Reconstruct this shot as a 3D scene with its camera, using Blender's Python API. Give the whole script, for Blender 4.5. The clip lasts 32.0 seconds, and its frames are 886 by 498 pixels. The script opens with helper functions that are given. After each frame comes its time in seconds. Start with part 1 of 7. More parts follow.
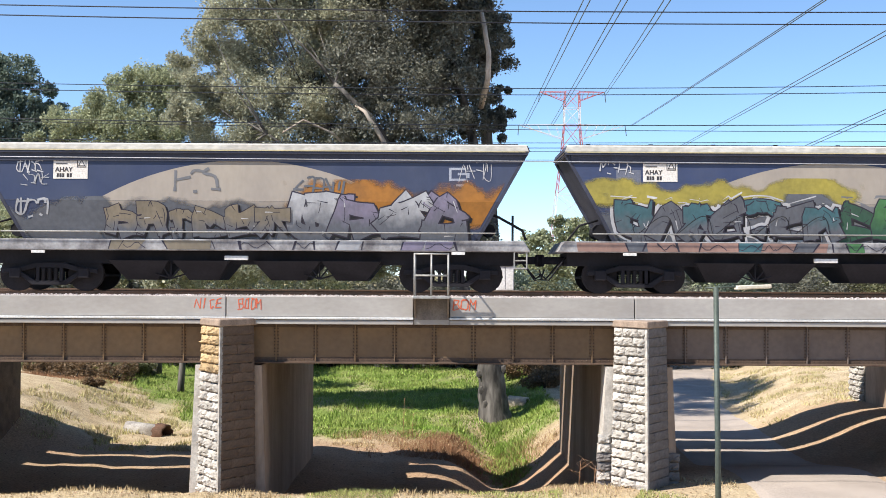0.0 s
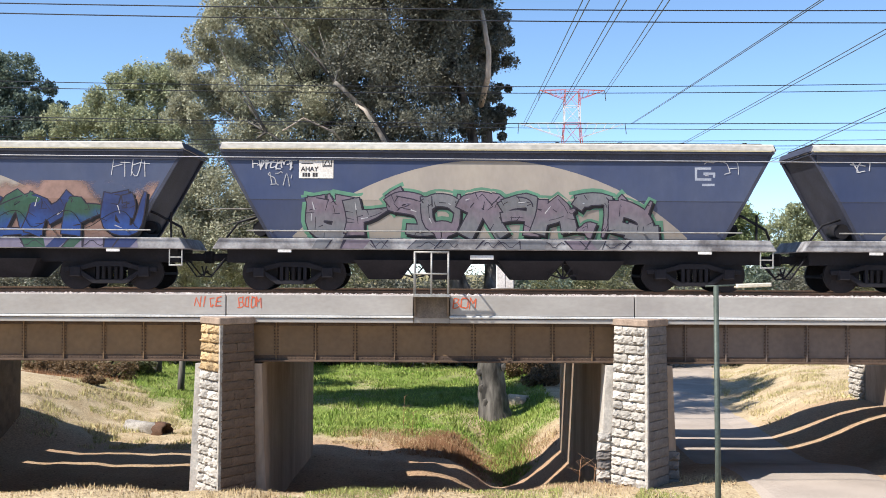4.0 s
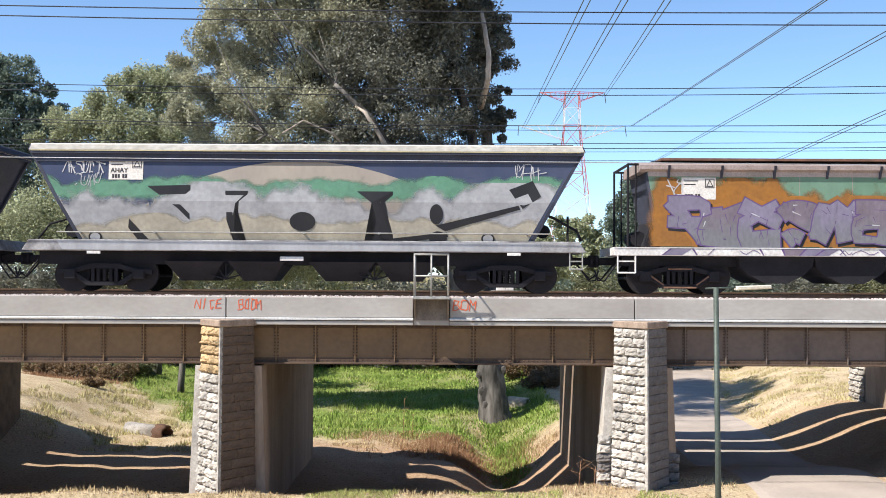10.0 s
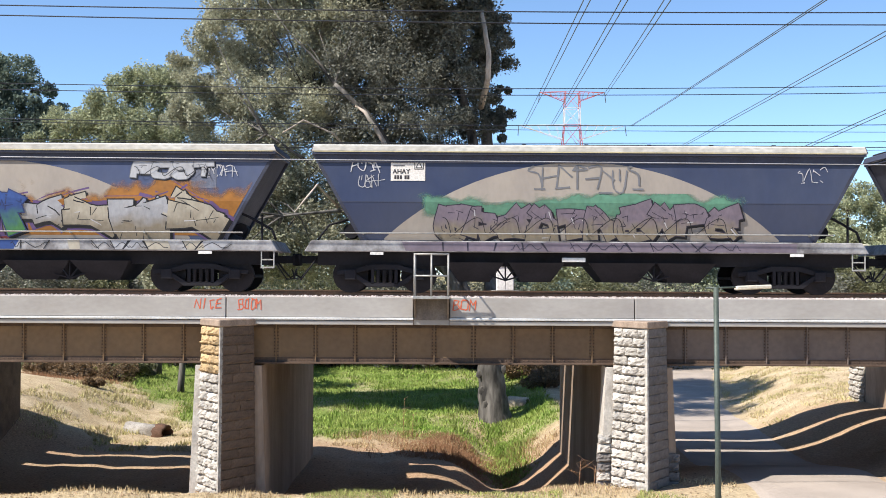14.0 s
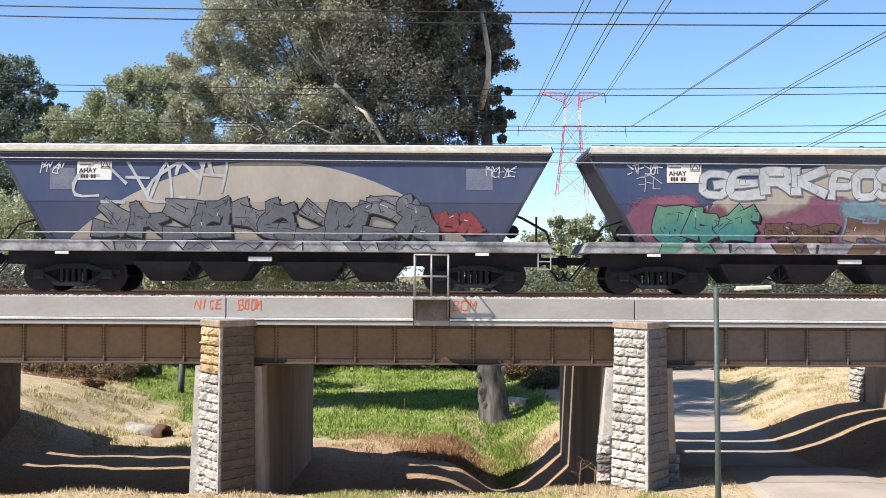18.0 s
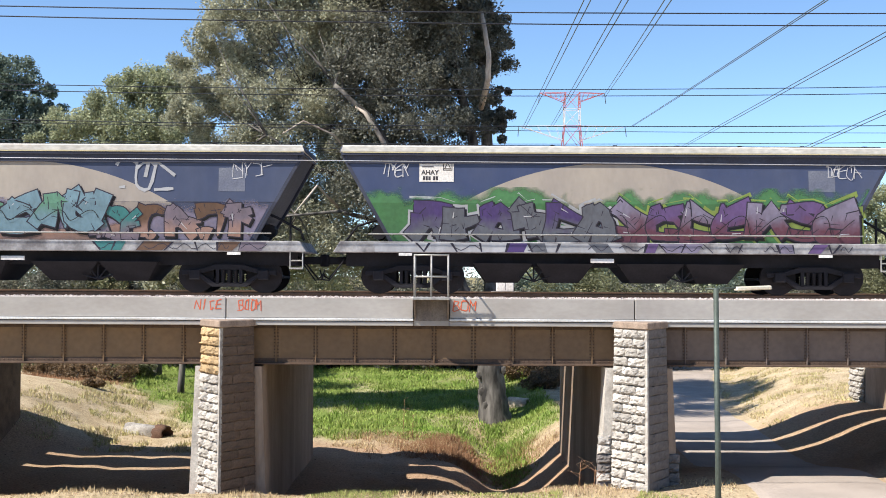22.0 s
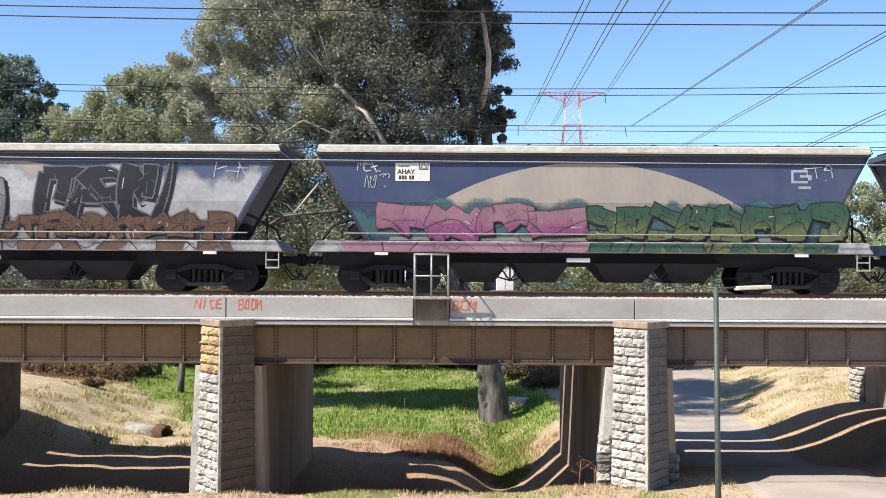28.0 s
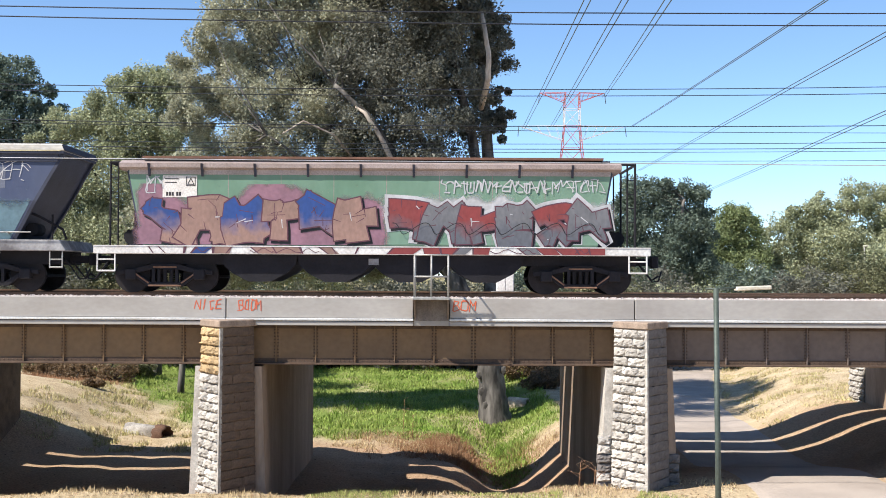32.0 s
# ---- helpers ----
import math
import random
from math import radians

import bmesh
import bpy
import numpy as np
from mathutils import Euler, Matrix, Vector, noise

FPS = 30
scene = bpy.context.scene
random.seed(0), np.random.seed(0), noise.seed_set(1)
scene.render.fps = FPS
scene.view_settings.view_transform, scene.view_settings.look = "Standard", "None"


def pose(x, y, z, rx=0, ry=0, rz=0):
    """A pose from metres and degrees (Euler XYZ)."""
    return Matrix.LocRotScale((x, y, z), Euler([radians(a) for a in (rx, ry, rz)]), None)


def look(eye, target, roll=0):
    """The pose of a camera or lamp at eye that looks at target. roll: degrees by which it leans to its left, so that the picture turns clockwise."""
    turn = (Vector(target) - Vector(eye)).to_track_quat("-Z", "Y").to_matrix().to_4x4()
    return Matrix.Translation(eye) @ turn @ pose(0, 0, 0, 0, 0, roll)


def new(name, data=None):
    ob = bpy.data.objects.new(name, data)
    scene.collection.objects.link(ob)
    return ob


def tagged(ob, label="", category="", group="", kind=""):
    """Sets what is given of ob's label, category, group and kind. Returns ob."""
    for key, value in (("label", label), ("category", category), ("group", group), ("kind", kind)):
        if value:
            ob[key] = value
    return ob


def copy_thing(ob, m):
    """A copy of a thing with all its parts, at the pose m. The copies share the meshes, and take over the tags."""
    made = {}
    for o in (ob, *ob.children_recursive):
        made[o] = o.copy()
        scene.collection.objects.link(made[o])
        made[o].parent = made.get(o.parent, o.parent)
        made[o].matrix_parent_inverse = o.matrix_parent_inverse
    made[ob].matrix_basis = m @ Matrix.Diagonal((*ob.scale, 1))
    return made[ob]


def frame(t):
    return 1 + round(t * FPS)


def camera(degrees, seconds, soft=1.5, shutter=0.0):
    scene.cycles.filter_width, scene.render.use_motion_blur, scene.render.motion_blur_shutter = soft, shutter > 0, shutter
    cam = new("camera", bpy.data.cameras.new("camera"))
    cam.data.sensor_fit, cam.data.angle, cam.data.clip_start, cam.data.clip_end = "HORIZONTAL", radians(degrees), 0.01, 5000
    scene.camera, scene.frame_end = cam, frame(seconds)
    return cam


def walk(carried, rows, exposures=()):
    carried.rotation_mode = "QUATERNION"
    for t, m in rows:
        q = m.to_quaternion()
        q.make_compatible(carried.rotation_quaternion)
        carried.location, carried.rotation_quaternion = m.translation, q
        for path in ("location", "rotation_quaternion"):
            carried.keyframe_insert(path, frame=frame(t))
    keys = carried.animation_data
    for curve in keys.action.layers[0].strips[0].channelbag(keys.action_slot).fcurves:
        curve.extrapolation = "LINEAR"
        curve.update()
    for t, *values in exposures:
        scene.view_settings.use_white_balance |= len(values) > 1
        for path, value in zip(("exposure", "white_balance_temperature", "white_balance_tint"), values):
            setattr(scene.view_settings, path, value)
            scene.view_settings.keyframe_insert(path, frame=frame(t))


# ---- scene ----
# A freight train of grain hopper wagons crosses a riveted girder bridge on stone piers.
# z = 0 is the top of the rail, y runs away from the camera, x along the track.
EYE = (0.0, 0.0, 0.45)
YAW, PITCH, ROLL, LENS = 0.0, 1.312, 0.30, 40.24
FOCUS = 784 / math.tan(radians(LENS / 2))
cam = camera(LENS, 32.0, soft=0.9)


def aim(drop):
    """The camera's pose; drop is a small downward tilt in 1/1800 of a degree."""
    a, b = radians(YAW), radians(PITCH - drop / 1800)
    return look(EYE, (EYE[0] + math.sin(a), EYE[1] + math.cos(a), EYE[2] + math.tan(b)), ROLL)


walk(cam, [(0, aim(96)), (0.5, aim(170)), (1, aim(330)), (2.5, aim(330)), (3, aim(250)), (3.5, aim(240)), (5.5, aim(90)),
           (6, aim(0)), (7.5, aim(0)), (8, aim(60)), (8.5, aim(60)), (9, aim(0)), (10, aim(50)), (11, aim(0)), (13.5, aim(0)),
           (14, aim(70)), (14.5, aim(80)), (16.5, aim(240)), (17, aim(170)), (17.5, aim(90)), (18, aim(20)), (19, aim(0)),
           (22.5, aim(0)), (23, aim(50)), (23.5, aim(0)), (27.5, aim(0)), (28, aim(50)), (29, aim(0)), (32, aim(0))],
     exposures=[(0, 0.81), (32, 0.81)])

# ---- light ----
SUN_TO = Vector((-0.77, -0.43, 1.0)).normalized()
world = bpy.data.worlds.new("sky")
scene.world = world
world.use_nodes = True
wn = world.node_tree.nodes
sky = wn.new("ShaderNodeTexSky")
sky.sky_type, sky.sun_disc = "NISHITA", False
sky.sun_elevation = math.asin(SUN_TO.z)
sky.sun_rotation = math.atan2(SUN_TO.x, SUN_TO.y)
sky.altitude, sky.air_density, sky.dust_density, sky.ozone_density = 2500, 0.8, 0.0, 5.0
wn["Background"].inputs["Strength"].default_value = 0.127
clear = wn.new("ShaderNodeHueSaturation")
clear.inputs["Saturation"].default_value, clear.inputs["Hue"].default_value = 0.957, 0.494
world.node_tree.links.new(sky.outputs[0], clear.inputs["Color"])
world.node_tree.links.new(clear.outputs[0], wn["Background"].inputs["Color"])
sun = new("sun", bpy.data.lights.new("sun", "SUN"))
sun.data.energy, sun.data.angle, sun.data.color = 4.7, radians(0.55), (1.0, 0.95, 0.86)
sun.matrix_world = look(SUN_TO * 60, (0, 0, 0))

# ---- materials ----
MATS = {}


def mat(name, c1, c2=None, rough=0.85, metal=0.0, scale=1.2, fine=25.0, bump=0.25, islands=0.0, objects=0.0, mixing=0.5, spec=0.3,
        streak=(1, 1, 1), grain=0.18):
    """A surface of two colours mottled at two scales, with fine relief."""
    if name in MATS:
        return MATS[name]
    m = MATS[name] = bpy.data.materials.new(name)
    m.use_nodes = True
    nt = m.node_tree
    n, ln = nt.nodes, nt.links
    bs = n["Principled BSDF"]
    bs.inputs["Roughness"].default_value, bs.inputs["Metallic"].default_value = rough, metal
    bs.inputs["Specular IOR Level"].default_value = spec
    if c2 is None:
        c2 = [v * 0.72 for v in c1]
    tc, mp = n.new("ShaderNodeTexCoord"), n.new("ShaderNodeMapping")
    mp.inputs["Scale"].default_value = streak
    ln.new(tc.outputs["Object"], mp.inputs["Vector"])
    big, small = n.new("ShaderNodeTexNoise"), n.new("ShaderNodeTexNoise")
    big.inputs["Scale"].default_value, big.inputs["Detail"].default_value = scale, 6
    small.inputs["Scale"].default_value, small.inputs["Detail"].default_value = fine, 4
    for t in (big, small):
        ln.new(mp.outputs[0], t.inputs["Vector"])
    ramp = n.new("ShaderNodeMapRange")
    ramp.inputs[1].default_value, ramp.inputs[2].default_value = mixing - 0.16, mixing + 0.16
    ln.new(big.outputs[0], ramp.inputs[0])
    mix = n.new("ShaderNodeMix")
    mix.data_type = "RGBA"
    mix.inputs[6].default_value, mix.inputs[7].default_value = (*c1, 1), (*c2, 1)
    ln.new(ramp.outputs[0], mix.inputs[0])
    hsv = n.new("ShaderNodeHueSaturation")
    ln.new(mix.outputs[2], hsv.inputs["Color"])
    val = n.new("ShaderNodeMapRange")
    val.inputs[1].default_value, val.inputs[2].default_value = 0.3, 0.7
    val.inputs[3].default_value, val.inputs[4].default_value = 1 - grain, 1 + grain
    ln.new(small.outputs[0], val.inputs[0])
    out = val.outputs[0]
    for amount, kind in ((islands, "ShaderNodeNewGeometry"), (objects, "ShaderNodeObjectInfo")):
        if amount:
            g, r, mul = n.new(kind), n.new("ShaderNodeMapRange"), n.new("ShaderNodeMath")
            r.inputs[3].default_value, r.inputs[4].default_value = 1 - amount, 1 + amount
            ln.new(g.outputs["Random Per Island" if islands and kind.endswith("Geometry") else "Random"], r.inputs[0])
            mul.operation = "MULTIPLY"
            ln.new(out, mul.inputs[0]), ln.new(r.outputs[0], mul.inputs[1])
            out = mul.outputs[0]
    ln.new(out, hsv.inputs["Value"])
    ln.new(hsv.outputs[0], bs.inputs["Base Color"])
    if bump:
        b = n.new("ShaderNodeBump")
        b.inputs["Strength"].default_value, b.inputs["Distance"].default_value = bump, 0.02
        ln.new(small.outputs[0], b.inputs["Height"]), ln.new(b.outputs[0], bs.inputs["Normal"])
    return m


def leaf_mat(name, c1, c2):
    m = mat(name, c1, c2, rough=0.55, scale=0.35, fine=6, bump=0, islands=0.35, spec=0.35)
    n, ln = m.node_tree.nodes, m.node_tree.links
    bs = n["Principled BSDF"]
    tr, mx = n.new("ShaderNodeBsdfTranslucent"), n.new("ShaderNodeMixShader")
    ln.new(bs.inputs["Base Color"].links[0].from_socket, tr.inputs["Color"])
    mx.inputs[0].default_value = 0.32
    ln.new(bs.outputs[0], mx.inputs[1]), ln.new(tr.outputs[0], mx.inputs[2])
    ln.new(mx.outputs[0], n["Material Output"].inputs["Surface"])
    return m


def ground_mat():
    """Dry grass, green grass and bare earth, by the zones stored on the ground's points."""
    m = mat("ground_cover", (0.50, 0.40, 0.27), (0.37, 0.28, 0.17), rough=0.95, scale=0.9, fine=14, bump=1.0, grain=0.32)
    nt = m.node_tree
    n, ln = nt.nodes, nt.links
    hsv = [k for k in n if k.type == "HUE_SAT"][0]
    at = n.new("ShaderNodeAttribute")
    at.attribute_name = "zone"
    sep = n.new("ShaderNodeSeparateColor")
    ln.new(at.outputs["Color"], sep.inputs[0])
    src = hsv.inputs["Color"].links[0].from_socket
    for ch, colour in ((0, (0.15, 0.20, 0.04, 1)), (1, (0.34, 0.225, 0.145, 1))):
        mx = n.new("ShaderNodeMix")
        mx.data_type = "RGBA"
        mx.inputs[7].default_value = colour
        ln.new(src, mx.inputs[6]), ln.new(sep.outputs[ch], mx.inputs[0])
        src = mx.outputs[2]
    ln.new(src, hsv.inputs["Color"])
    return m


GROUND = ground_mat()
PATH = mat("path_concrete", (0.42, 0.355, 0.31), (0.33, 0.28, 0.245), scale=0.7, fine=30, bump=0.2)
STONE = mat("pier_stone", (0.54, 0.50, 0.455), (0.31, 0.28, 0.25), rough=0.92, scale=6, fine=22, bump=0.9, objects=0.22)
STONE_TAN = mat("pier_stone_stained", (0.50, 0.36, 0.20), (0.36, 0.25, 0.14), rough=0.92, scale=3, fine=22, bump=0.9, objects=0.2)
# brown and grey stone, darkened to hold the shade of right-hand faces
STONE_BROWN_SHADED = mat("pier_stone_brown_shaded", (0.17, 0.115, 0.080), (0.10, 0.070, 0.052), rough=0.95, scale=2.5, fine=22, bump=0.5, objects=0.12)
STONE_GREY_SHADED = mat("pier_stone_grey_shaded", (0.19, 0.17, 0.162), (0.12, 0.107, 0.10), rough=0.95, scale=2.5, fine=20, bump=0.5, objects=0.08)
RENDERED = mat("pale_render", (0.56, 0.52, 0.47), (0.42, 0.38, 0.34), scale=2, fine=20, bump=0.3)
MORTAR = mat("mortar", (0.26, 0.215, 0.175), (0.16, 0.13, 0.105), scale=4, fine=40, bump=0.5)
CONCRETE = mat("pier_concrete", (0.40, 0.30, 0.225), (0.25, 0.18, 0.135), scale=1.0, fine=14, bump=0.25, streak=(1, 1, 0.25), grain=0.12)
CAPSTONE = mat("cap_stone", (0.36, 0.27, 0.21), (0.24, 0.18, 0.14), scale=5, fine=30, bump=0.6)
FASCIA = mat("fascia_paint", (0.385, 0.36, 0.34), (0.31, 0.285, 0.265), rough=0.7, scale=1.1, fine=12, bump=0.06, streak=(0.5, 1, 1), grain=0.06)
LEDGE = mat("ledge_paint", (0.62, 0.62, 0.62), (0.46, 0.45, 0.44), rough=0.6, scale=2, fine=30, bump=0.15, streak=(0.6, 1, 1))
GIRDER = mat("girder_paint", (0.205, 0.13, 0.07), (0.155, 0.10, 0.06), rough=0.75, scale=1.1, fine=14, bump=0.1, streak=(0.6, 1, 0.6), grain=0.09)
GIRDER_GREY_LIT = mat("girder_grey_lit", (0.165, 0.125, 0.105), (0.125, 0.095, 0.082), rough=0.75, scale=1.1, fine=14, bump=0.1, streak=(0.6, 1, 0.6), grain=0.09)
GIRDER_EDGE = mat("girder_dirt", (0.11, 0.072, 0.05), (0.075, 0.048, 0.035), rough=0.8, scale=3, fine=20, bump=0.2)
BALLAST = mat("ballast_stone", (0.52, 0.45, 0.42), (0.36, 0.30, 0.28), scale=9, fine=50, bump=0.5, islands=0.35)
RAIL = mat("rail_steel", (0.16, 0.10, 0.07), (0.10, 0.07, 0.05), rough=0.6, metal=0.6, scale=4)
STEEL = mat("galvanised_steel", (0.40, 0.39, 0.375), (0.29, 0.28, 0.27), rough=0.5, metal=0.4, scale=6)
DARKSTEEL = mat("refuge_steel", (0.20, 0.17, 0.15), (0.13, 0.11, 0.10), rough=0.7, scale=4)
SPRAY = mat("orange_spray", (0.62, 0.13, 0.06), (0.52, 0.12, 0.07), scale=6, bump=0)
POST = mat("post_paint", (0.085, 0.105, 0.09), (0.06, 0.075, 0.065), rough=0.55, metal=0.2, scale=3)
LAMPHEAD = mat("lamp_head", (0.62, 0.57, 0.48), (0.5, 0.45, 0.37), rough=0.5, scale=3)
WIRE = mat("wire", (0.045, 0.05, 0.06), (0.03, 0.03, 0.04), rough=0.5, metal=0.5)
WIRE_PALE = mat("wire_pale", (0.5, 0.5, 0.52), (0.4, 0.4, 0.42), rough=0.5, metal=0.5)
WIRE_FAR = mat("aluminium_conductor", (0.10, 0.125, 0.15), (0.07, 0.09, 0.11), rough=0.6, metal=0.0)
PYLON_RED = mat("pylon_red", (0.50, 0.16, 0.16), (0.42, 0.14, 0.14), rough=0.6)
PYLON_WHITE = mat("pylon_white", (0.68, 0.66, 0.68), (0.58, 0.56, 0.58), rough=0.6)
BARK = mat("gum_bark", (0.19, 0.172, 0.155), (0.030, 0.027, 0.025), scale=3.0, fine=10, bump=1.0, streak=(1, 1, 0.25))
BARK_PALE = mat("pale_gum_bark", (0.52, 0.45, 0.38), (0.33, 0.26, 0.21), scale=1.2, fine=12, bump=0.5, streak=(1, 1, 0.3))
LEAF_GREY = leaf_mat("gum_leaves", (0.455, 0.445, 0.32), (0.285, 0.285, 0.20))
LEAF_DARK_SHADED = leaf_mat("shaded_dark_gum_leaves", (0.19, 0.19, 0.15), (0.13, 0.13, 0.105))
LEAF_OLIVE = leaf_mat("olive_leaves", (0.42, 0.435, 0.275), (0.29, 0.31, 0.185))
LEAF_BLUE = leaf_mat("blue_green_leaves", (0.18, 0.225, 0.175), (0.12, 0.155, 0.12))
LEAF_BRIGHT = leaf_mat("bright_leaves", (0.29, 0.335, 0.16), (0.20, 0.24, 0.11))
LEAF_SCRUB = leaf_mat("scrub_leaves", (0.19, 0.19, 0.10), (0.11, 0.115, 0.06))
LEAF_BROWN = leaf_mat("brown_scrub", (0.24, 0.16, 0.09), (0.15, 0.10, 0.06))
GRASS_GREEN = mat("green_grass", (0.175, 0.275, 0.045), (0.275, 0.32, 0.085), rough=0.7, scale=0.7, fine=5, bump=0, islands=0.4)
GRASS_DRY = mat("dry_grass", (0.52, 0.42, 0.25), (0.42, 0.31, 0.17), rough=0.85, scale=0.5, fine=5, bump=0, islands=0.35)
GRASS_VERGE = mat("verge_grass", (0.36, 0.37, 0.12), (0.26, 0.28, 0.09), rough=0.8, scale=0.5, fine=5, bump=0, islands=0.35)
LITTER = mat("leaf_litter", (0.26, 0.17, 0.10), (0.15, 0.10, 0.065), rough=0.9, scale=2, bump=0, islands=0.5)
TWIG = mat("dry_twig", (0.36, 0.20, 0.11), (0.25, 0.14, 0.08), scale=4, bump=0)


# ---- building helpers ----
def part(name, bm, material, parent=None, label=""):
    """Links a bmesh as one mesh object, under a thing or a part when one is given."""
    me = bpy.data.meshes.new(name)
    bm.to_mesh(me)
    bm.free()
    for m in material if isinstance(material, (list, tuple)) else [material]:
        me.materials.append(m)
    ob = new(name, me)
    if parent:
        ob.parent = parent
    if label:
        tagged(ob, label)
    return ob


def share(name, me, parent, m=None):
    ob = new(name, me)
    ob.parent = parent
    if m is not None:
        ob.matrix_basis = m
    return ob


def quads(name, verts, faces, material, parent=None):
    me = bpy.data.meshes.new(name)
    me.from_pydata(verts, [], faces)
    me.materials.append(material)
    ob = new(name, me)
    ob.parent = parent
    return ob


def box(bm, x0, x1, y0, y1, z0, z1, bevel=0.0):
    vs = [bm.verts.new((x, y, z)) for x in (x0, x1) for y in (y0, y1) for z in (z0, z1)]
    fs = [bm.faces.new([vs[i] for i in f]) for f in
          ((0, 1, 3, 2), (4, 6, 7, 5), (0, 4, 5, 1), (2, 3, 7, 6), (0, 2, 6, 4), (1, 5, 7, 3))]
    if bevel:
        bmesh.ops.bevel(bm, geom=list({e for f in fs for e in f.edges}), offset=bevel, segments=1, affect="EDGES")
    return bm


def prism(bm, pts, a, b, axis="y", bevel=0.0):
    """A polygon given in the other two axes, extruded from a to b along axis."""
    def at(p, t):
        return {"y": (p[0], t, p[1]), "x": (t, p[0], p[1]), "z": (p[0], p[1], t)}[axis]
    lo, hi = [bm.verts.new(at(p, a)) for p in pts], [bm.verts.new(at(p, b)) for p in pts]
    fs = [bm.faces.new(lo), bm.faces.new(hi[::-1])]
    for i in range(len(pts)):
        j = (i + 1) % len(pts)
        fs.append(bm.faces.new((lo[j], lo[i], hi[i], hi[j])))
    bmesh.ops.recalc_face_normals(bm, faces=fs)
    if bevel:
        bmesh.ops.bevel(bm, geom=list({e for f in fs for e in f.edges}), offset=bevel, segments=1, affect="EDGES")
    return bm


def rod(bm, p, q, r, n=6, r2=None):
    """A round bar from p to q."""
    p, q = Vector(p), Vector(q)
    d = (q - p).normalized()
    u = d.orthogonal().normalized()
    v = d.cross(u)
    r2 = r if r2 is None else r2
    ring = [(math.cos(2 * math.pi * i / n), math.sin(2 * math.pi * i / n)) for i in range(n)]
    a = [bm.verts.new(p + (u * c + v * s) * r) for c, s in ring]
    b = [bm.verts.new(q + (u * c + v * s) * r2) for c, s in ring]
    for i in range(n):
        j = (i + 1) % n
        f = bm.faces.new((a[i], a[j], b[j], b[i]))
        f.smooth = n > 6
    bm.faces.new(a[::-1]), bm.faces.new(b)
    return bm


def tube(bm, pts, r, n=6, r2=None):
    """One continuous tapered tube along the points."""
    pts = [Vector(p) for p in pts]
    r2 = r if r2 is None else r2
    k = len(pts) - 1
    u = (pts[1] - pts[0]).orthogonal().normalized()
    last = None
    for i, p in enumerate(pts):
        d = (pts[min(k, i + 1)] - pts[max(0, i - 1)]).normalized()
        u = (u - d * u.dot(d)).normalized()
        v = d.cross(u)
        q = r + (r2 - r) * i / k
        ring = [bm.verts.new(p + (u * math.cos(2 * math.pi * a / n) + v * math.sin(2 * math.pi * a / n)) * q) for a in range(n)]
        if last:
            for a in range(n):
                b = (a + 1) % n
                bm.faces.new((last[a], last[b], ring[b], ring[a])).smooth = True
        else:
            bm.faces.new(ring[::-1])
        last = ring
    bm.faces.new(last)
    return bm


def thing(name, label, category, x=0.0, y=0.0, z=0.0, group="", kind=""):
    """An empty at a thing's base, to carry its parts."""
    ob = tagged(new(name), label, category, group, kind)
    ob.location = (x, y, z)
    return ob


def smooth(a, b, v):
    t = min(1.0, max(0.0, (v - a) / (b - a)))
    return t * t * (3 - 2 * t)


# ---- ground ----
PIERS = [-16.2, -5.17, 4.76, 15.96]
DECK_NEAR, DECK_FAR, TRACK = 29.16, 43.0, 32.21
DEEP = 1.8


def creek_x(y):
    y = y / DEEP
    return 1.9 + 0.06 * (y - 24) + 0.25 * math.sin(y * 0.35)


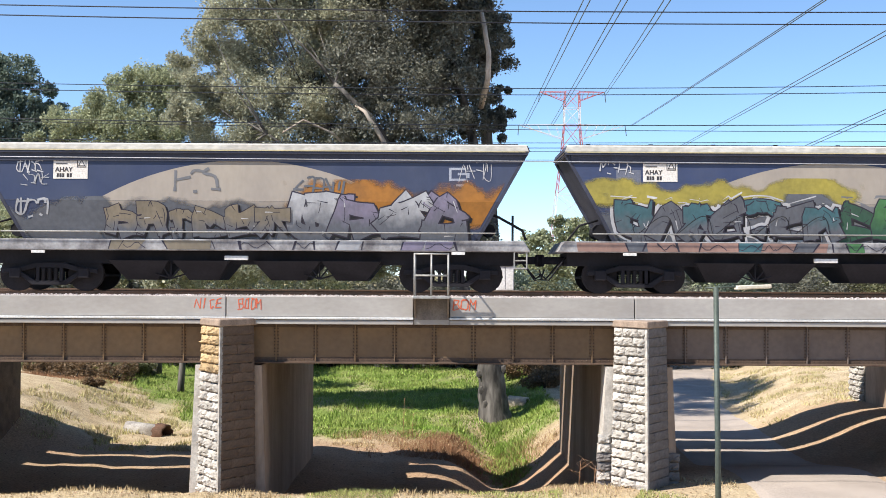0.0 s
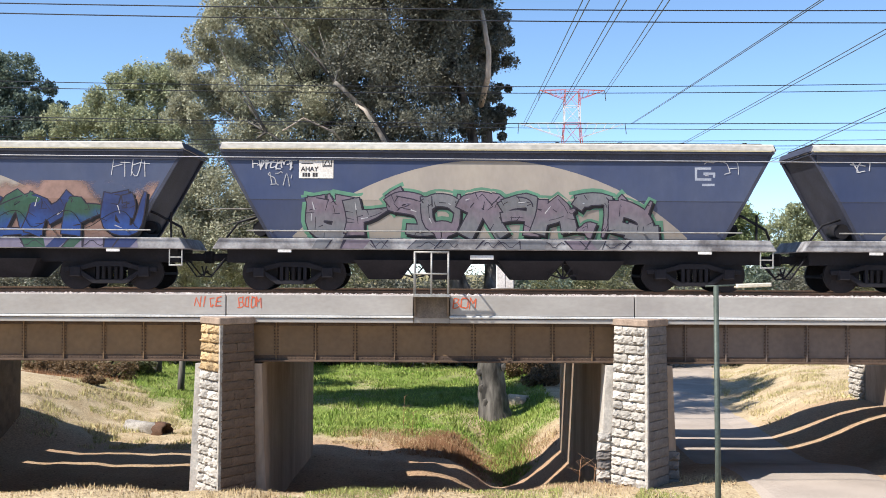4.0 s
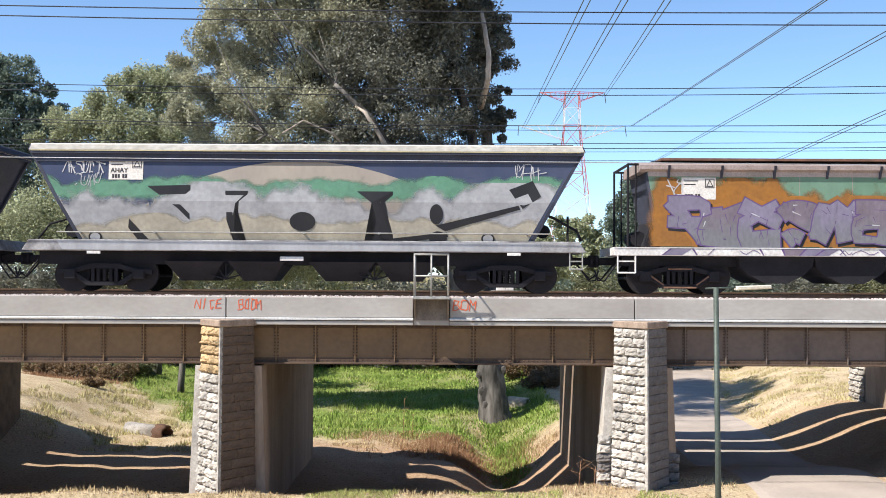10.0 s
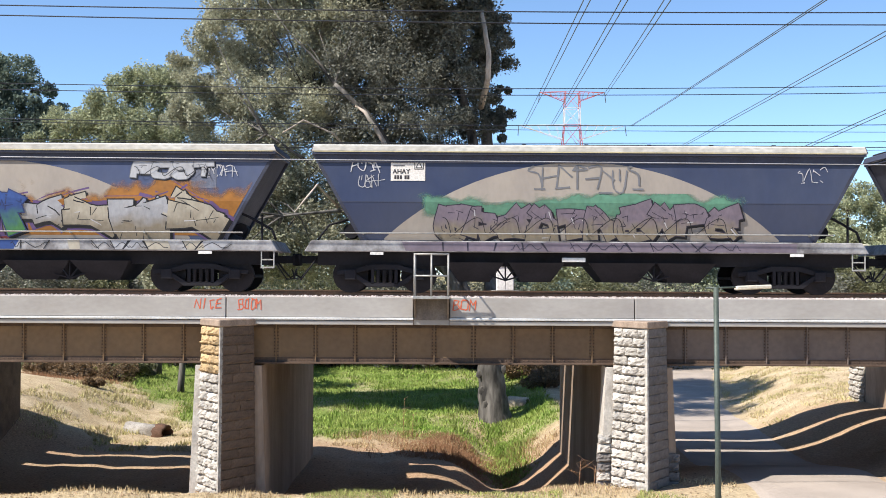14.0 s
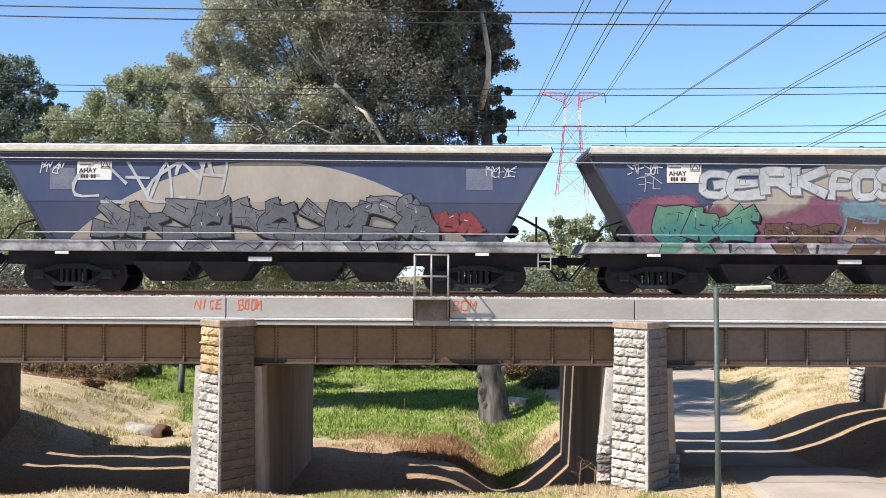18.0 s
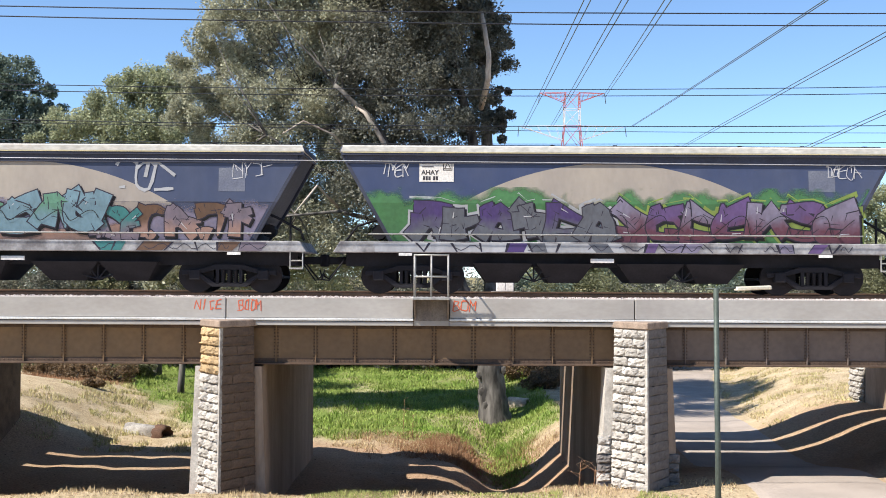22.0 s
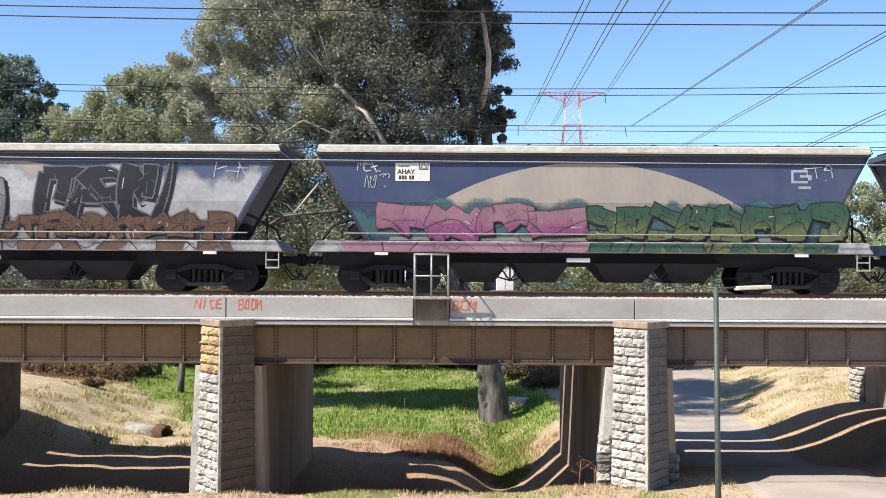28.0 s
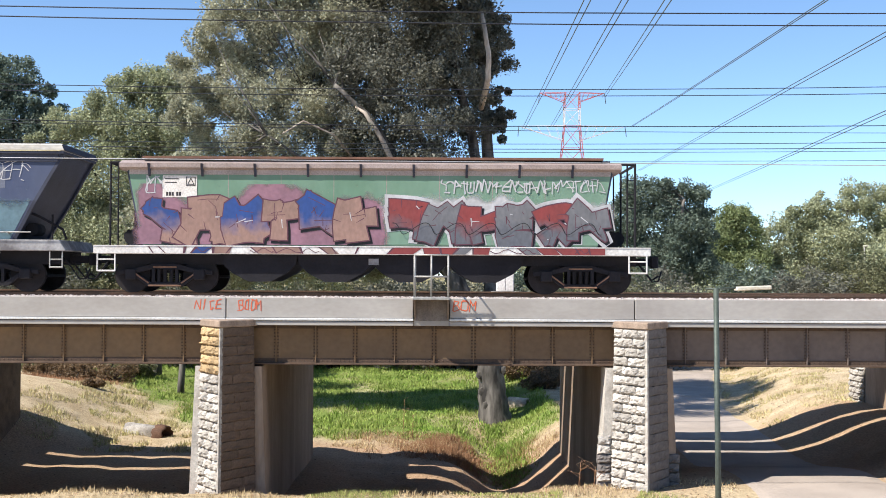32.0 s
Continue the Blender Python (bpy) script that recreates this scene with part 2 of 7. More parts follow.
def ground_z(x, far_y):
    y = far_y / DEEP
    z = -4.52 - 0.80 * smooth(15.4 + 1.7 * smooth(5, 7, x), 21.3, y)
    z -= 0.35 * smooth(15.3, 16.2, y) * (1 - smooth(17.5, 21.3, y)) * (1 - smooth(0.5, 4, x))
    z += 0.6 * smooth(34, 60, y) + 1.8 * smooth(55, 130, y)
    far = smooth(16.0, 19.5, y)
    z -= 0.66 * far * (1 - smooth(3.4, 5.2, x)) * smooth(-19, -12, x) * (1 - smooth(27, 45, y))
    xc = creek_x(far_y)
    z -= far * math.exp(-((x - xc) / (1.25 + 0.02 * abs(y - 24))) ** 2) * (1 - 0.85 * smooth(27.5, 30.8, y)) * (1 - smooth(60, 90, y))
    hollow = smooth(17.0, 19.0, y) * (1 - smooth(24.5, 27.5, y)) * smooth(-4.5, -2.5, x) * (1 - smooth(3.4, 4.4, x))
    z -= hollow * (0.27 + 0.18 * noise.noise((x * 0.9, y * 1.6, 11)) + 0.07 * noise.noise((x * 2.6, y * 4.0, 12)))
    left = -11.6 - 1.9 * min(4.0, max(0.0, 25.2 - y))
    z += (1.15 * smooth(left, left - 6, x) + 1.2 * smooth(-17, -25, x)) * smooth(16.5, 20, y) * (1 - 0.8 * smooth(29, 36, y))
    right = 10.9 + 0.42 * max(0.0, y - 26)
    z += (1.25 * smooth(right, right + 4.2, x) + 1.2 * smooth(right + 4, right + 12, x)) * smooth(13.0, 17, y)
    z -= 0.06 * smooth(5.2, 7.5, x) * (1 - smooth(11.5, 14.5, x)) * (1 - smooth(16, 20, y)) * smooth(8, 13, y)
    # the railway's embankment beyond the bridge
    bank = smooth(25, 29, abs(x)) * smooth(11.0, 16.3, y) * (1 - smooth(24.5, 29.5, y))
    z = z * (1 - bank) + (-0.42) * bank
    rough = noise.noise((x * 0.45, y * 0.45, 0)) * 0.10 + noise.noise((x * 1.7, y * 1.7, 4)) * 0.05
    if abs(x) < 40 and 8 < y < 60:
        z += rough * (1 - bank) * (0.35 if 6.8 < x < 12 and y < 27 else 1.0)
    return z


def path_centre(y):
    y = y / DEEP
    return 9.1 + 0.09 * (y - 16) + 0.0125 * max(0.0, y - 24) ** 2


def zones(x, far_y):
    """How green and how bare the ground is."""
    y = far_y / DEEP
    n = 0.5 + 0.8 * noise.noise((x * 0.35, y * 0.35, 7)) + 0.3 * noise.noise((x * 1.3, y * 1.3, 2))
    xc = creek_x(far_y)
    green = smooth(26.3, 27.7, y + 1.6 * (n - 0.5)) * smooth(-21, -18, x + 3 * (n - 0.5)) * (1 - smooth(4.6, 5.6, x))
    if x < -4:
        green *= smooth(28.4 - 1.0 * (x + 11), 30.6 - 1.0 * (x + 11), y + 2 * (n - 0.5))
    green *= 0.55 + 0.45 * smooth(0.2, 0.5, n)
    bare = (1 - smooth(25.4 if x < 1 else 24.5, 28.2 if x < 1 else 27.2, y + n)) * smooth(15.3, 16.2, y) * smooth(-9, -5, x) * (1 - smooth(5, 7, x))
    bare = max(bare, 0.7 * math.exp(-((x - xc) / 0.8) ** 2) * smooth(15, 17, y) * (1 - smooth(29, 33, y)))
    # bare earth under the deck, strengthened to darken the ground in its shade
    bare = max(bare, (0.55 + 0.4 * n) * (1 - smooth(24.6, 26.0, y)) * smooth(16.0, 17.0, y))
    bare = max(bare, smooth(-1.4, -0.2, x) * (1 - smooth(1.5, 2.1, x)) * (1 - smooth(26.3, 27.7, y + 0.8 * (n - 0.5))) * smooth(15, 17, y))
    return green * (1 - bare), min(1.0, max(0.0, bare))


def sheet(name, xs, ys, height, material, zone=False):
    verts = [(x, y, height(x, y)) for y in ys for x in xs]
    k = len(xs)
    faces = [(j * k + i, j * k + i + 1, (j + 1) * k + i + 1, (j + 1) * k + i) for j in range(len(ys) - 1) for i in range(k - 1)]
    ob = quads(name, verts, faces, material)
    ob.data.polygons.foreach_set("use_smooth", [True] * len(faces))
    if zone:
        at = ob.data.attributes.new("zone", "FLOAT_COLOR", "POINT")
        cols = []
        for x, y, _ in verts:
            g, b = zones(x, y) if abs(x) < 45 and y < 50 * DEEP else (0.75, 0.45) if y > 40 * DEEP else (0.15, 0.0)
            cols += [g, b, 0, 1]
        at.data.foreach_set("color", cols)
    return ob


gx = np.concatenate([[-2500, -1200, -800, -500, -300, -180, -110, -70, -48], np.arange(-36, -18, 1.2), np.arange(-18, 20, 0.22),
                     np.arange(20, 40, 1.2), [48, 70, 110, 180, 300, 500, 800, 1200, 2500]])
gy = np.concatenate([[-300, -80, -25, -8, 2, 8, 11], np.arange(12.5, 15, 0.5), np.arange(15, 36, 0.22), np.arange(36, 62, 0.8),
                     [66, 74, 86, 105, 130, 180, 300, 600, 1200, 3000]]) * DEEP
tagged(sheet("ground", gx.tolist(), gy.tolist(), ground_z, GROUND, True), "dry grassy creek banks with bare earth under the bridge",
       "ground", kind="structure")

py = np.arange(14, 112, 0.7).tolist()
pv, pf = [], []
for y in py:
    for i in range(9):
        x = path_centre(y) + (i - 4) * 0.5 + 0.06 * noise.noise((i, y * 0.35, 3))
        pv.append((x, y, ground_z(x, y) + (0.035 if 0 < i < 8 else -0.04)))
pf = [(j * 9 + i, j * 9 + i + 1, (j + 1) * 9 + i + 1, (j + 1) * 9 + i) for j in range(len(py) - 1) for i in range(8)]
tagged(quads("path", pv, pf, PATH), "pale concrete footpath passing under the railway bridge", "path", kind="structure")

# ---- bridge ----
bridge = thing("bridge", "grey and brown riveted steel girder railway bridge", "bridge", kind="structure")
LONG = 30.0
for name, y0, y1 in (("deck_slab", DECK_NEAR + 0.28, 37.76), ("deck_slab", 38.41, 40.25), ("deck_slab", 40.86, DECK_FAR)):
    part(name, box(bmesh.new(), -LONG, LONG, y0, y1, -0.62, -0.20), CONCRETE, bridge)
JOINTS = [-24.9, -15.07, -5.22, 4.63, 14.48, 24.3]
for a, b in zip(JOINTS, JOINTS[1:]):
    if a < 0 < b:
        segs = [(a, -0.70), (0.16, b)]
    else:
        segs = [(a, b)]
    for u, v in segs:
        f = part("fascia_panel", box(bmesh.new(), u + 0.012, v - 0.012, DECK_NEAR, DECK_NEAR + 0.28, -0.56, -0.07, 0.012), FASCIA, bridge,
                 "weathered grey painted edge panel")
        part("ledge", box(bmesh.new(), u + 0.004, v - 0.004, DECK_NEAR - 0.05, DECK_NEAR + 0.27, -0.625, -0.565, 0.012), LEDGE, f,
             "pale painted ledge")
        part("lip", box(bmesh.new(), u + 0.004, v - 0.004, DECK_NEAR - 0.02, DECK_NEAR + 0.27, -0.74, -0.64, 0.01), FASCIA, f)
# lip added across the refuge gap to keep sun off the girder
part("lip", box(bmesh.new(), -0.70, 0.16, DECK_NEAR + 0.02, DECK_NEAR + 0.27, -0.74, -0.57, 0.01), FASCIA, bridge)
GY = DECK_NEAR + 0.36


def girder(x0, x1, parent):
    # right-hand spans: the greyer light there is worked into the girder colour
    paint = GIRDER_GREY_LIT if x0 > 4 else GIRDER
    g = part("girder", box(bmesh.new(), x0, x1, GY, GY + 0.03, -1.66, -0.72), paint, parent, "brown riveted plate girder")
    bm = bmesh.new()
    box(bm, x0, x1, GY - 0.14, GY + 0.17, -1.70, -1.66, 0.005)
    box(bm, x0, x1, GY - 0.012, GY, -1.66, -1.55)
    box(bm, x0, x1, GY - 0.012, GY, -0.83, -0.74)
    part("flange", bm, GIRDER_EDGE, g, "dirty bottom flange with angle irons")
    n = max(1, round((x1 - x0) / 0.97))
    rb = bmesh.new()
    for i in range(n + 1):
        x = x0 + 0.06 + (x1 - x0 - 0.12) * i / n
        bm = bmesh.new()
        box(bm, x - 0.012, x + 0.012, GY - 0.06, GY, -1.655, -0.745)
        box(bm, x - 0.055, x + 0.055, GY - 0.012, GY - 0.002, -1.54, -0.84)
        part("stiffener", bm, paint, g)
        for k in range(9):
            for s in (-0.04, 0.04):
                rivet(rb, x + s, GY - 0.012, -1.50 + 0.08 * k)
    k = round((x1 - x0) / 0.11)
    for i in range(k):
        x = x0 + 0.06 + (x1 - x0 - 0.12) * i / k
        rivet(rb, x, GY - 0.012, -1.605), rivet(rb, x, GY - 0.012, -0.785)
    tagged(part("rivets", rb, GIRDER_EDGE, g), kind="stuff")
    return g


def rivet(bm, x, y, z, r=0.021):
    c = bm.verts.new((x, y - 0.016, z))
    ring = [bm.verts.new((x + r * math.cos(a), y, z + r * math.sin(a))) for a in (0, 1.26, 2.51, 3.77, 5.03)]
    for i in range(5):
        bm.faces.new((c, ring[(i + 1) % 5], ring[i]))


EDGES = [-LONG] + PIERS + [24.6]
for a, b in zip(EDGES, EDGES[1:]):
    girder(a + 0.1, b - 0.1, bridge)
for y0 in (31.4, 33.0, 35.2, 36.9, 39.2, 41.5, 42.5):
    bm = bmesh.new()
    box(bm, -LONG, LONG, y0 - 0.01, y0 + 0.01, -1.66, -0.62)
    box(bm, -LONG, LONG, y0 - 0.12, y0 + 0.12, -1.70, -1.66)
    part("inner_girder", bm, GIRDER, bridge)

# refuge platform on the bridge's edge
refuge = thing("refuge_cage", "galvanised tube handrail cage on a small refuge platform", "railing", -0.27, DECK_NEAR, -0.07)
for x, y in ((-0.40, -0.62), (0.0, -0.62), (0.40, -0.62), (-0.40, 0.20), (0.40, 0.20)):
    part("post", rod(bmesh.new(), (x, y, 0.0), (x, y, 1.03), 0.022, 8), STEEL, refuge)
for z in (0.52, 1.03):
    bm = bmesh.new()
    rod(bm, (-0.42, -0.62, z), (0.42, -0.62, z), 0.022, 8)
    for x in (-0.40, 0.40):
        rod(bm, (x, -0.62, z), (x, 0.20, z), 0.022, 8)
    part("rail", bm, STEEL, refuge)
part("floor_plate", box(bmesh.new(), -0.44, 0.44, -0.66, 0.24, -0.03, 0.03, 0.008), STEEL, refuge)
bm = bmesh.new()
box(bm, -0.42, 0.42, 0.0, 0.25, -0.55, -0.034)
for x in (-0.40, 0.40):
    prism(bm, [(-0.6, -0.035), (-0.002, -0.035), (-0.002, -0.5)], x - 0.02, x + 0.02, "x")
part("bracket", bm, DARKSTEEL, refuge, "rusty brown bracket plate")

# ---- piers ----
def block_mesh(seed, w, h, d, relief=1.0):
    """A quarry-faced block: rough front, square joints. Front faces -y."""
    rng = random.Random(seed)
    bm = bmesh.new()
    nx, nz = max(4, min(10, round(w / 0.055))), 5
    grid = []
    for k in range(nz + 1):
        row = []
        for i in range(nx + 1):
            edge = i in (0, nx) or k in (0, nz)
            y = -0.014 * rng.random() if edge else -(0.012 + (0.016 + 0.062 * rng.random()) * relief * (0, 1.35, 1.1, 0.9, 0.55)[k])
            jx = rng.uniform(-0.008, 0.008) if i in (0, nx) else rng.uniform(-0.02, 0.02)
            row.append(bm.verts.new((w * (i / nx - 0.5) + jx, y, h * (k / nz - 0.5) + (rng.uniform(-0.009, 0.009) if k in (0, nz) else rng.uniform(-0.015, 0.015)))))
        grid.append(row)
    for k in range(nz):
        for i in range(nx):
            bm.faces.new((grid[k][i], grid[k][i + 1], grid[k + 1][i + 1], grid[k + 1][i]))
    ring = [grid[0][i] for i in range(nx + 1)] + [grid[k][nx] for k in range(1, nz + 1)] + \
           [grid[nz][i] for i in range(nx - 1, -1, -1)] + [grid[k][0] for k in range(nz - 1, 0, -1)]
    back = [bm.verts.new((v.co.x, d, v.co.z)) for v in ring]
    for i in range(len(ring)):
        j = (i + 1) % len(ring)
        bm.faces.new((ring[j], ring[i], back[i], back[j]))
    me = bpy.data.meshes.new("block")
    bm.to_mesh(me)
    bm.free()
    return me


COURSE, HALF, NOSE, BATTER = 0.222, 0.62, 0.95, 0.036


def pier(px, base, stained, seed, back):
    """A cutwater of rough stone in front of a concrete blade."""
    p = thing("pier", "bridge pier with rough stone cutwater and concrete wall behind", "pier", px, DECK_NEAR, base, "bridge piers", "structure")
    top = -0.62 - base
    bm = bmesh.new()
    w = HALF - 0.05
    prism(bm, [(-w, 0.02), (0, -NOSE + 0.08), (w, 0.02), (w, 0.95), (-w, 0.95)], -0.8, top - 0.14, "z")
    for v in bm.verts:
        if v.co.y < 0.5:
            v.co.y -= BATTER * (top - v.co.z)
    part("core", bm, MORTAR, p, "weathered mortar between the stones")
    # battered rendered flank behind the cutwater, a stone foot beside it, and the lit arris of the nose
    # right flank takes the brown concrete, so its colour carries the shade
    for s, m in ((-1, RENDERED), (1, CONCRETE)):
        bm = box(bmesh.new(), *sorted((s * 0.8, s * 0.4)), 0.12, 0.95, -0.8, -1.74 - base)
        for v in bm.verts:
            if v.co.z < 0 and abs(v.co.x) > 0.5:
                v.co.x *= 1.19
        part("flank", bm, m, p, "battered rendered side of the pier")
    bm = prism(bmesh.new(), [(-0.05, -NOSE + 0.055), (0.0, -NOSE - 0.03), (0.05, -NOSE + 0.055)], -0.4, top - 0.15, "z")
    for v in bm.verts:
        v.co.y -= BATTER * (top - v.co.z)
    part("arris", bm, STONE, p)
    rng = random.Random(seed + 50)
    for k in range(6):
        for sx in () if stained else (-0.84,) if k > 3 else (-0.84, 0.80):
            me = block_mesh(rng.randrange(99999), 0.30 + 0.06 * rng.random(), COURSE - 0.016, 0.10, 0.8)
            me.materials.append(STONE if sx < 0 and rng.random() < 0.6 else STONE_GREY_SHADED)
            share("stone_block", me, p, Matrix.Translation((sx - 0.02 * rng.random(), 0.06, COURSE * (k - 0.7))))
    bm = bmesh.new()
    prism(bm, [(-HALF - 0.06, 0.0), (0, -NOSE - 0.12), (HALF + 0.06, 0.0), (HALF + 0.06, 0.5), (-HALF - 0.06, 0.5)], top - 0.145, top + 0.02, "z", 0.02)
    part("capstone", bm, CAPSTONE, p, "flat brown capstone")
    bm = bmesh.new()
    # first pier: unseen recess in the wall, shaped to pass the sun strips
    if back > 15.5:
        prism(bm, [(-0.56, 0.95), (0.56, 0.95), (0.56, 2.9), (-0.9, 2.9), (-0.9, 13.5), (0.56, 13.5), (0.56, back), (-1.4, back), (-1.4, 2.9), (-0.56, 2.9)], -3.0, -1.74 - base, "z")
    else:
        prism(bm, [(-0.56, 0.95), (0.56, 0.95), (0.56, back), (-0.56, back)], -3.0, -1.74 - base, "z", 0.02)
    # the first pier's wall is darkened with the shaded stone colour
    part("blade", bm, STONE_BROWN_SHADED if back > 15.5 else CONCRETE, p, "mottled brown wall of the pier")
    rng = random.Random(seed)
    n = int((top - 0.15 + 0.4) / COURSE)
    length = math.hypot(HALF, NOSE)
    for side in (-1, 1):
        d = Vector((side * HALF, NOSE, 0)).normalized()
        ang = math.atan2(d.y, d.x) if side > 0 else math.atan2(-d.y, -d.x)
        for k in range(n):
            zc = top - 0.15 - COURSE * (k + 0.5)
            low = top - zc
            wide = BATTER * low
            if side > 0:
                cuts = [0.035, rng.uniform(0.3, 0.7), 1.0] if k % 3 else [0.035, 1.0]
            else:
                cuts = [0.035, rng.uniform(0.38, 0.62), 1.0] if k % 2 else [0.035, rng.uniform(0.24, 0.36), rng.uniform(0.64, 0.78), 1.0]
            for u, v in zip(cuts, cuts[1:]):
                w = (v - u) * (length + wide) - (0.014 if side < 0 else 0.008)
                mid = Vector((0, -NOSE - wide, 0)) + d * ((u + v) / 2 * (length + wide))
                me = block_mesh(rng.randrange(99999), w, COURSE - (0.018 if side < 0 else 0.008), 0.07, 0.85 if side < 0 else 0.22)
                # right-hand faces get darker stone: their shade is in the colour
                me.materials.append((STONE_BROWN_SHADED if stained else STONE_GREY_SHADED) if side > 0 else STONE_TAN if (stained and low < 1.15 + 0.2 * rng.random()) else STONE)
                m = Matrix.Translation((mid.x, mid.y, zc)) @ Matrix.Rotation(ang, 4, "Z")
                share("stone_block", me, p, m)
    return p


for i, (px, base) in enumerate(zip(PIERS, (-4.6, -4.62, -4.42, -4.3))):
    pier(px, base, i == 1, 11 + i, 15.8 if i == 0 else 14.9 if i == 3 else 14.2)
side = thing("pier_end", "pale rough stone end of the bridge pier", "pier", PIERS[3] - 0.57, 44.2, -4.6, kind="structure")
rs = random.Random(77)
for k in range(14):
    cuts = (0.0, 0.55, 1.1, 1.6) if k % 2 else (0.0, 0.8, 1.6)
    for u, v in zip(cuts, cuts[1:]):
        me = block_mesh(rs.randrange(9999), v - u - 0.02, COURSE - 0.02, 0.03)
        me.materials.append(STONE)
        share("stone_block", me, side, pose(0, (u + v) / 2, COURSE * (k + 0.1), 0, 0, -90))
part("core", box(bmesh.new(), 0.02, 1.0, -0.3, 1.58, -0.5, 2.86), MORTAR, side)
bm = bmesh.new()
for s in (-1, 1):
    box(bm, s * 28.5 - 2.6, s * 27.5 + 2.6, DECK_NEAR + 0.2, DECK_FAR, -6.0, -0.66, 0.05)
tagged(part("abutment", bm, CONCRETE), "concrete bridge abutments", "abutment", kind="structure")

# ---- track ----
bm = bmesh.new()
box(bm, -760, 760, DECK_NEAR + 0.29, 37.4, -0.24, -0.13)
box(bm, -760, 760, 38.45, 40.2, -0.24, -0.13)
box(bm, -760, 760, 40.9, 42.9, -0.24, -0.13)
tagged(part("ballast_bed", bm, BALLAST), "bed of crushed pinkish ballast stone", "ballast", kind="structure")
for y in (TRACK - 0.80, TRACK + 0.80, 35.75, 37.35):
    bm = bmesh.new()
    for s, w in ((-0.155, 0.065), (-0.02, 0.035)):
        box(bm, -760, 760, y - w, y + w, s - 0.0, s + 0.02)
    box(bm, -760, 760, y - 0.009, y + 0.009, -0.135, -0.02)
    tagged(part("rail_track", bm, RAIL), "rusty steel running rail", "rail", kind="structure")
rng = np.random.default_rng(5)
vv, ff = [], []
for i in range(4200):
    x, y = rng.uniform(-13, 13), DECK_NEAR + 0.05 + 0.75 * rng.random() ** 1.6
    z = -0.125 + 0.05 * (1 if y > DECK_NEAR + 0.3 else 0.7)
    r = rng.uniform(0.022, 0.05)
    k = len(vv)
    for dx, dy, dz in ((1, 0, 0), (-1, 0.2, 0.1), (0.1, 1, -0.1), (0, -1, 0.15), (0.2, 0.1, 0.9), (0, 0, -0.9)):
        vv.append((x + r * (dx + rng.uniform(-.3, .3)), y + r * (dy + rng.uniform(-.3, .3)), z + r * (dz + rng.uniform(-.2, .2))))
    ff += [(k, k + 2, k + 4), (k + 2, k + 1, k + 4), (k + 1, k + 3, k + 4), (k + 3, k, k + 4),
           (k + 2, k, k + 5), (k + 1, k + 2, k + 5), (k + 3, k + 1, k + 5), (k, k + 3, k + 5)]
tagged(quads("ballast", vv, ff, BALLAST), "loose crushed ballast stones along the deck edge", "ballast", kind="stuff")

# ---- street lamp, wires and pylon ----
lamp = thing("street_lamp", "slim grey-green street lamp post with a flat pale head", "street lamp", 4.50, 19.8, ground_z(4.5, 19.8))
ltop = 0.29 - lamp.location.z
part("post", rod(bmesh.new(), (0.03, 0, -0.4), (-0.03, 0, ltop), 0.052, 12, 0.042), POST, lamp)
bm = bmesh.new()
rod(bm, (-0.2, 0, ltop - 0.02), (0.30, 0, ltop + 0.0), 0.014, 8)
part("arm", bm, POST, lamp)
bm = bmesh.new()
prism(bm, [(0.28, ltop - 0.05), (0.30, ltop + 0.02), (0.86, ltop + 0.045), (0.87, ltop - 0.02)], -0.09, 0.09, "y", 0.015)
part("head", bm, LAMPHEAD, lamp, "flat pale luminaire")


def wire(name, p, q, r, sag=0.0, material=None, label="", parent=None, n=14):
    bm = bmesh.new()
    p, q = Vector(p), Vector(q)
    pts = [p.lerp(q, i / n) - Vector((0, 0, sag * 4 * (i / n) * (1 - i / n))) for i in range(n + 1)]
    tube(bm, pts, r, 5)
    ob = part(name, bm, material or WIRE, parent)
    if not parent:
        tagged(ob, label or "thin dark overhead wire along the railway", "wire", "overhead wires")
    return ob


def line_wire(y_left, y_right, depth, r, material=None, dip=6.0):
    """A wire along the railway at that depth, seen at these heights at the two sides of the picture, hanging a little between."""
    k = depth / FOCUS
    zl, zr = (486 - y_left) * k + EYE[2], (494 - y_right) * k + EYE[2]
    half = 784 * k
    s = (zr - zl) / (2 * half)
    sag = dip * k * (60 / half) ** 2
    lift = sag - dip * k
    wire("overhead_wire", (-60, depth, zl - s * (60 - half) + lift), (60, depth, zr + s * (60 - half) + lift), r, sag, material, n=48)


for yl, yr, depth, r, dip in ((9, 22, 25.2, 0.013, 4), (27, 44, 25.2, 0.013, 4), (148, 153, 38.7, 0.013, 7), (159, 165, 38.7, 0.013, 7),
                              (211, 222, 36.0, 0.013, 6), (216, 235, 36.0, 0.009, 4), (247, 252, 44.1, 0.012, 5), (257, 262, 44.1, 0.014, 4),
                              (262, 267, 44.1, 0.009, 5), (280, 284, 44.1, 0.009, 3)):
    line_wire(yl, yr, depth, r, dip=dip)
line_wire(279, 293, 29.9, 0.011, WIRE_PALE, 0.0)

PY, PX = 270.0, 28.7
pz = ground_z(PX, PY)
pylon = thing("pylon", "red and white lattice electricity pylon with two crossarms", "pylon", PX, PY, pz)


def zz(ypx):
    return (490 - ypx) * PY / FOCUS + EYE[2] - pz


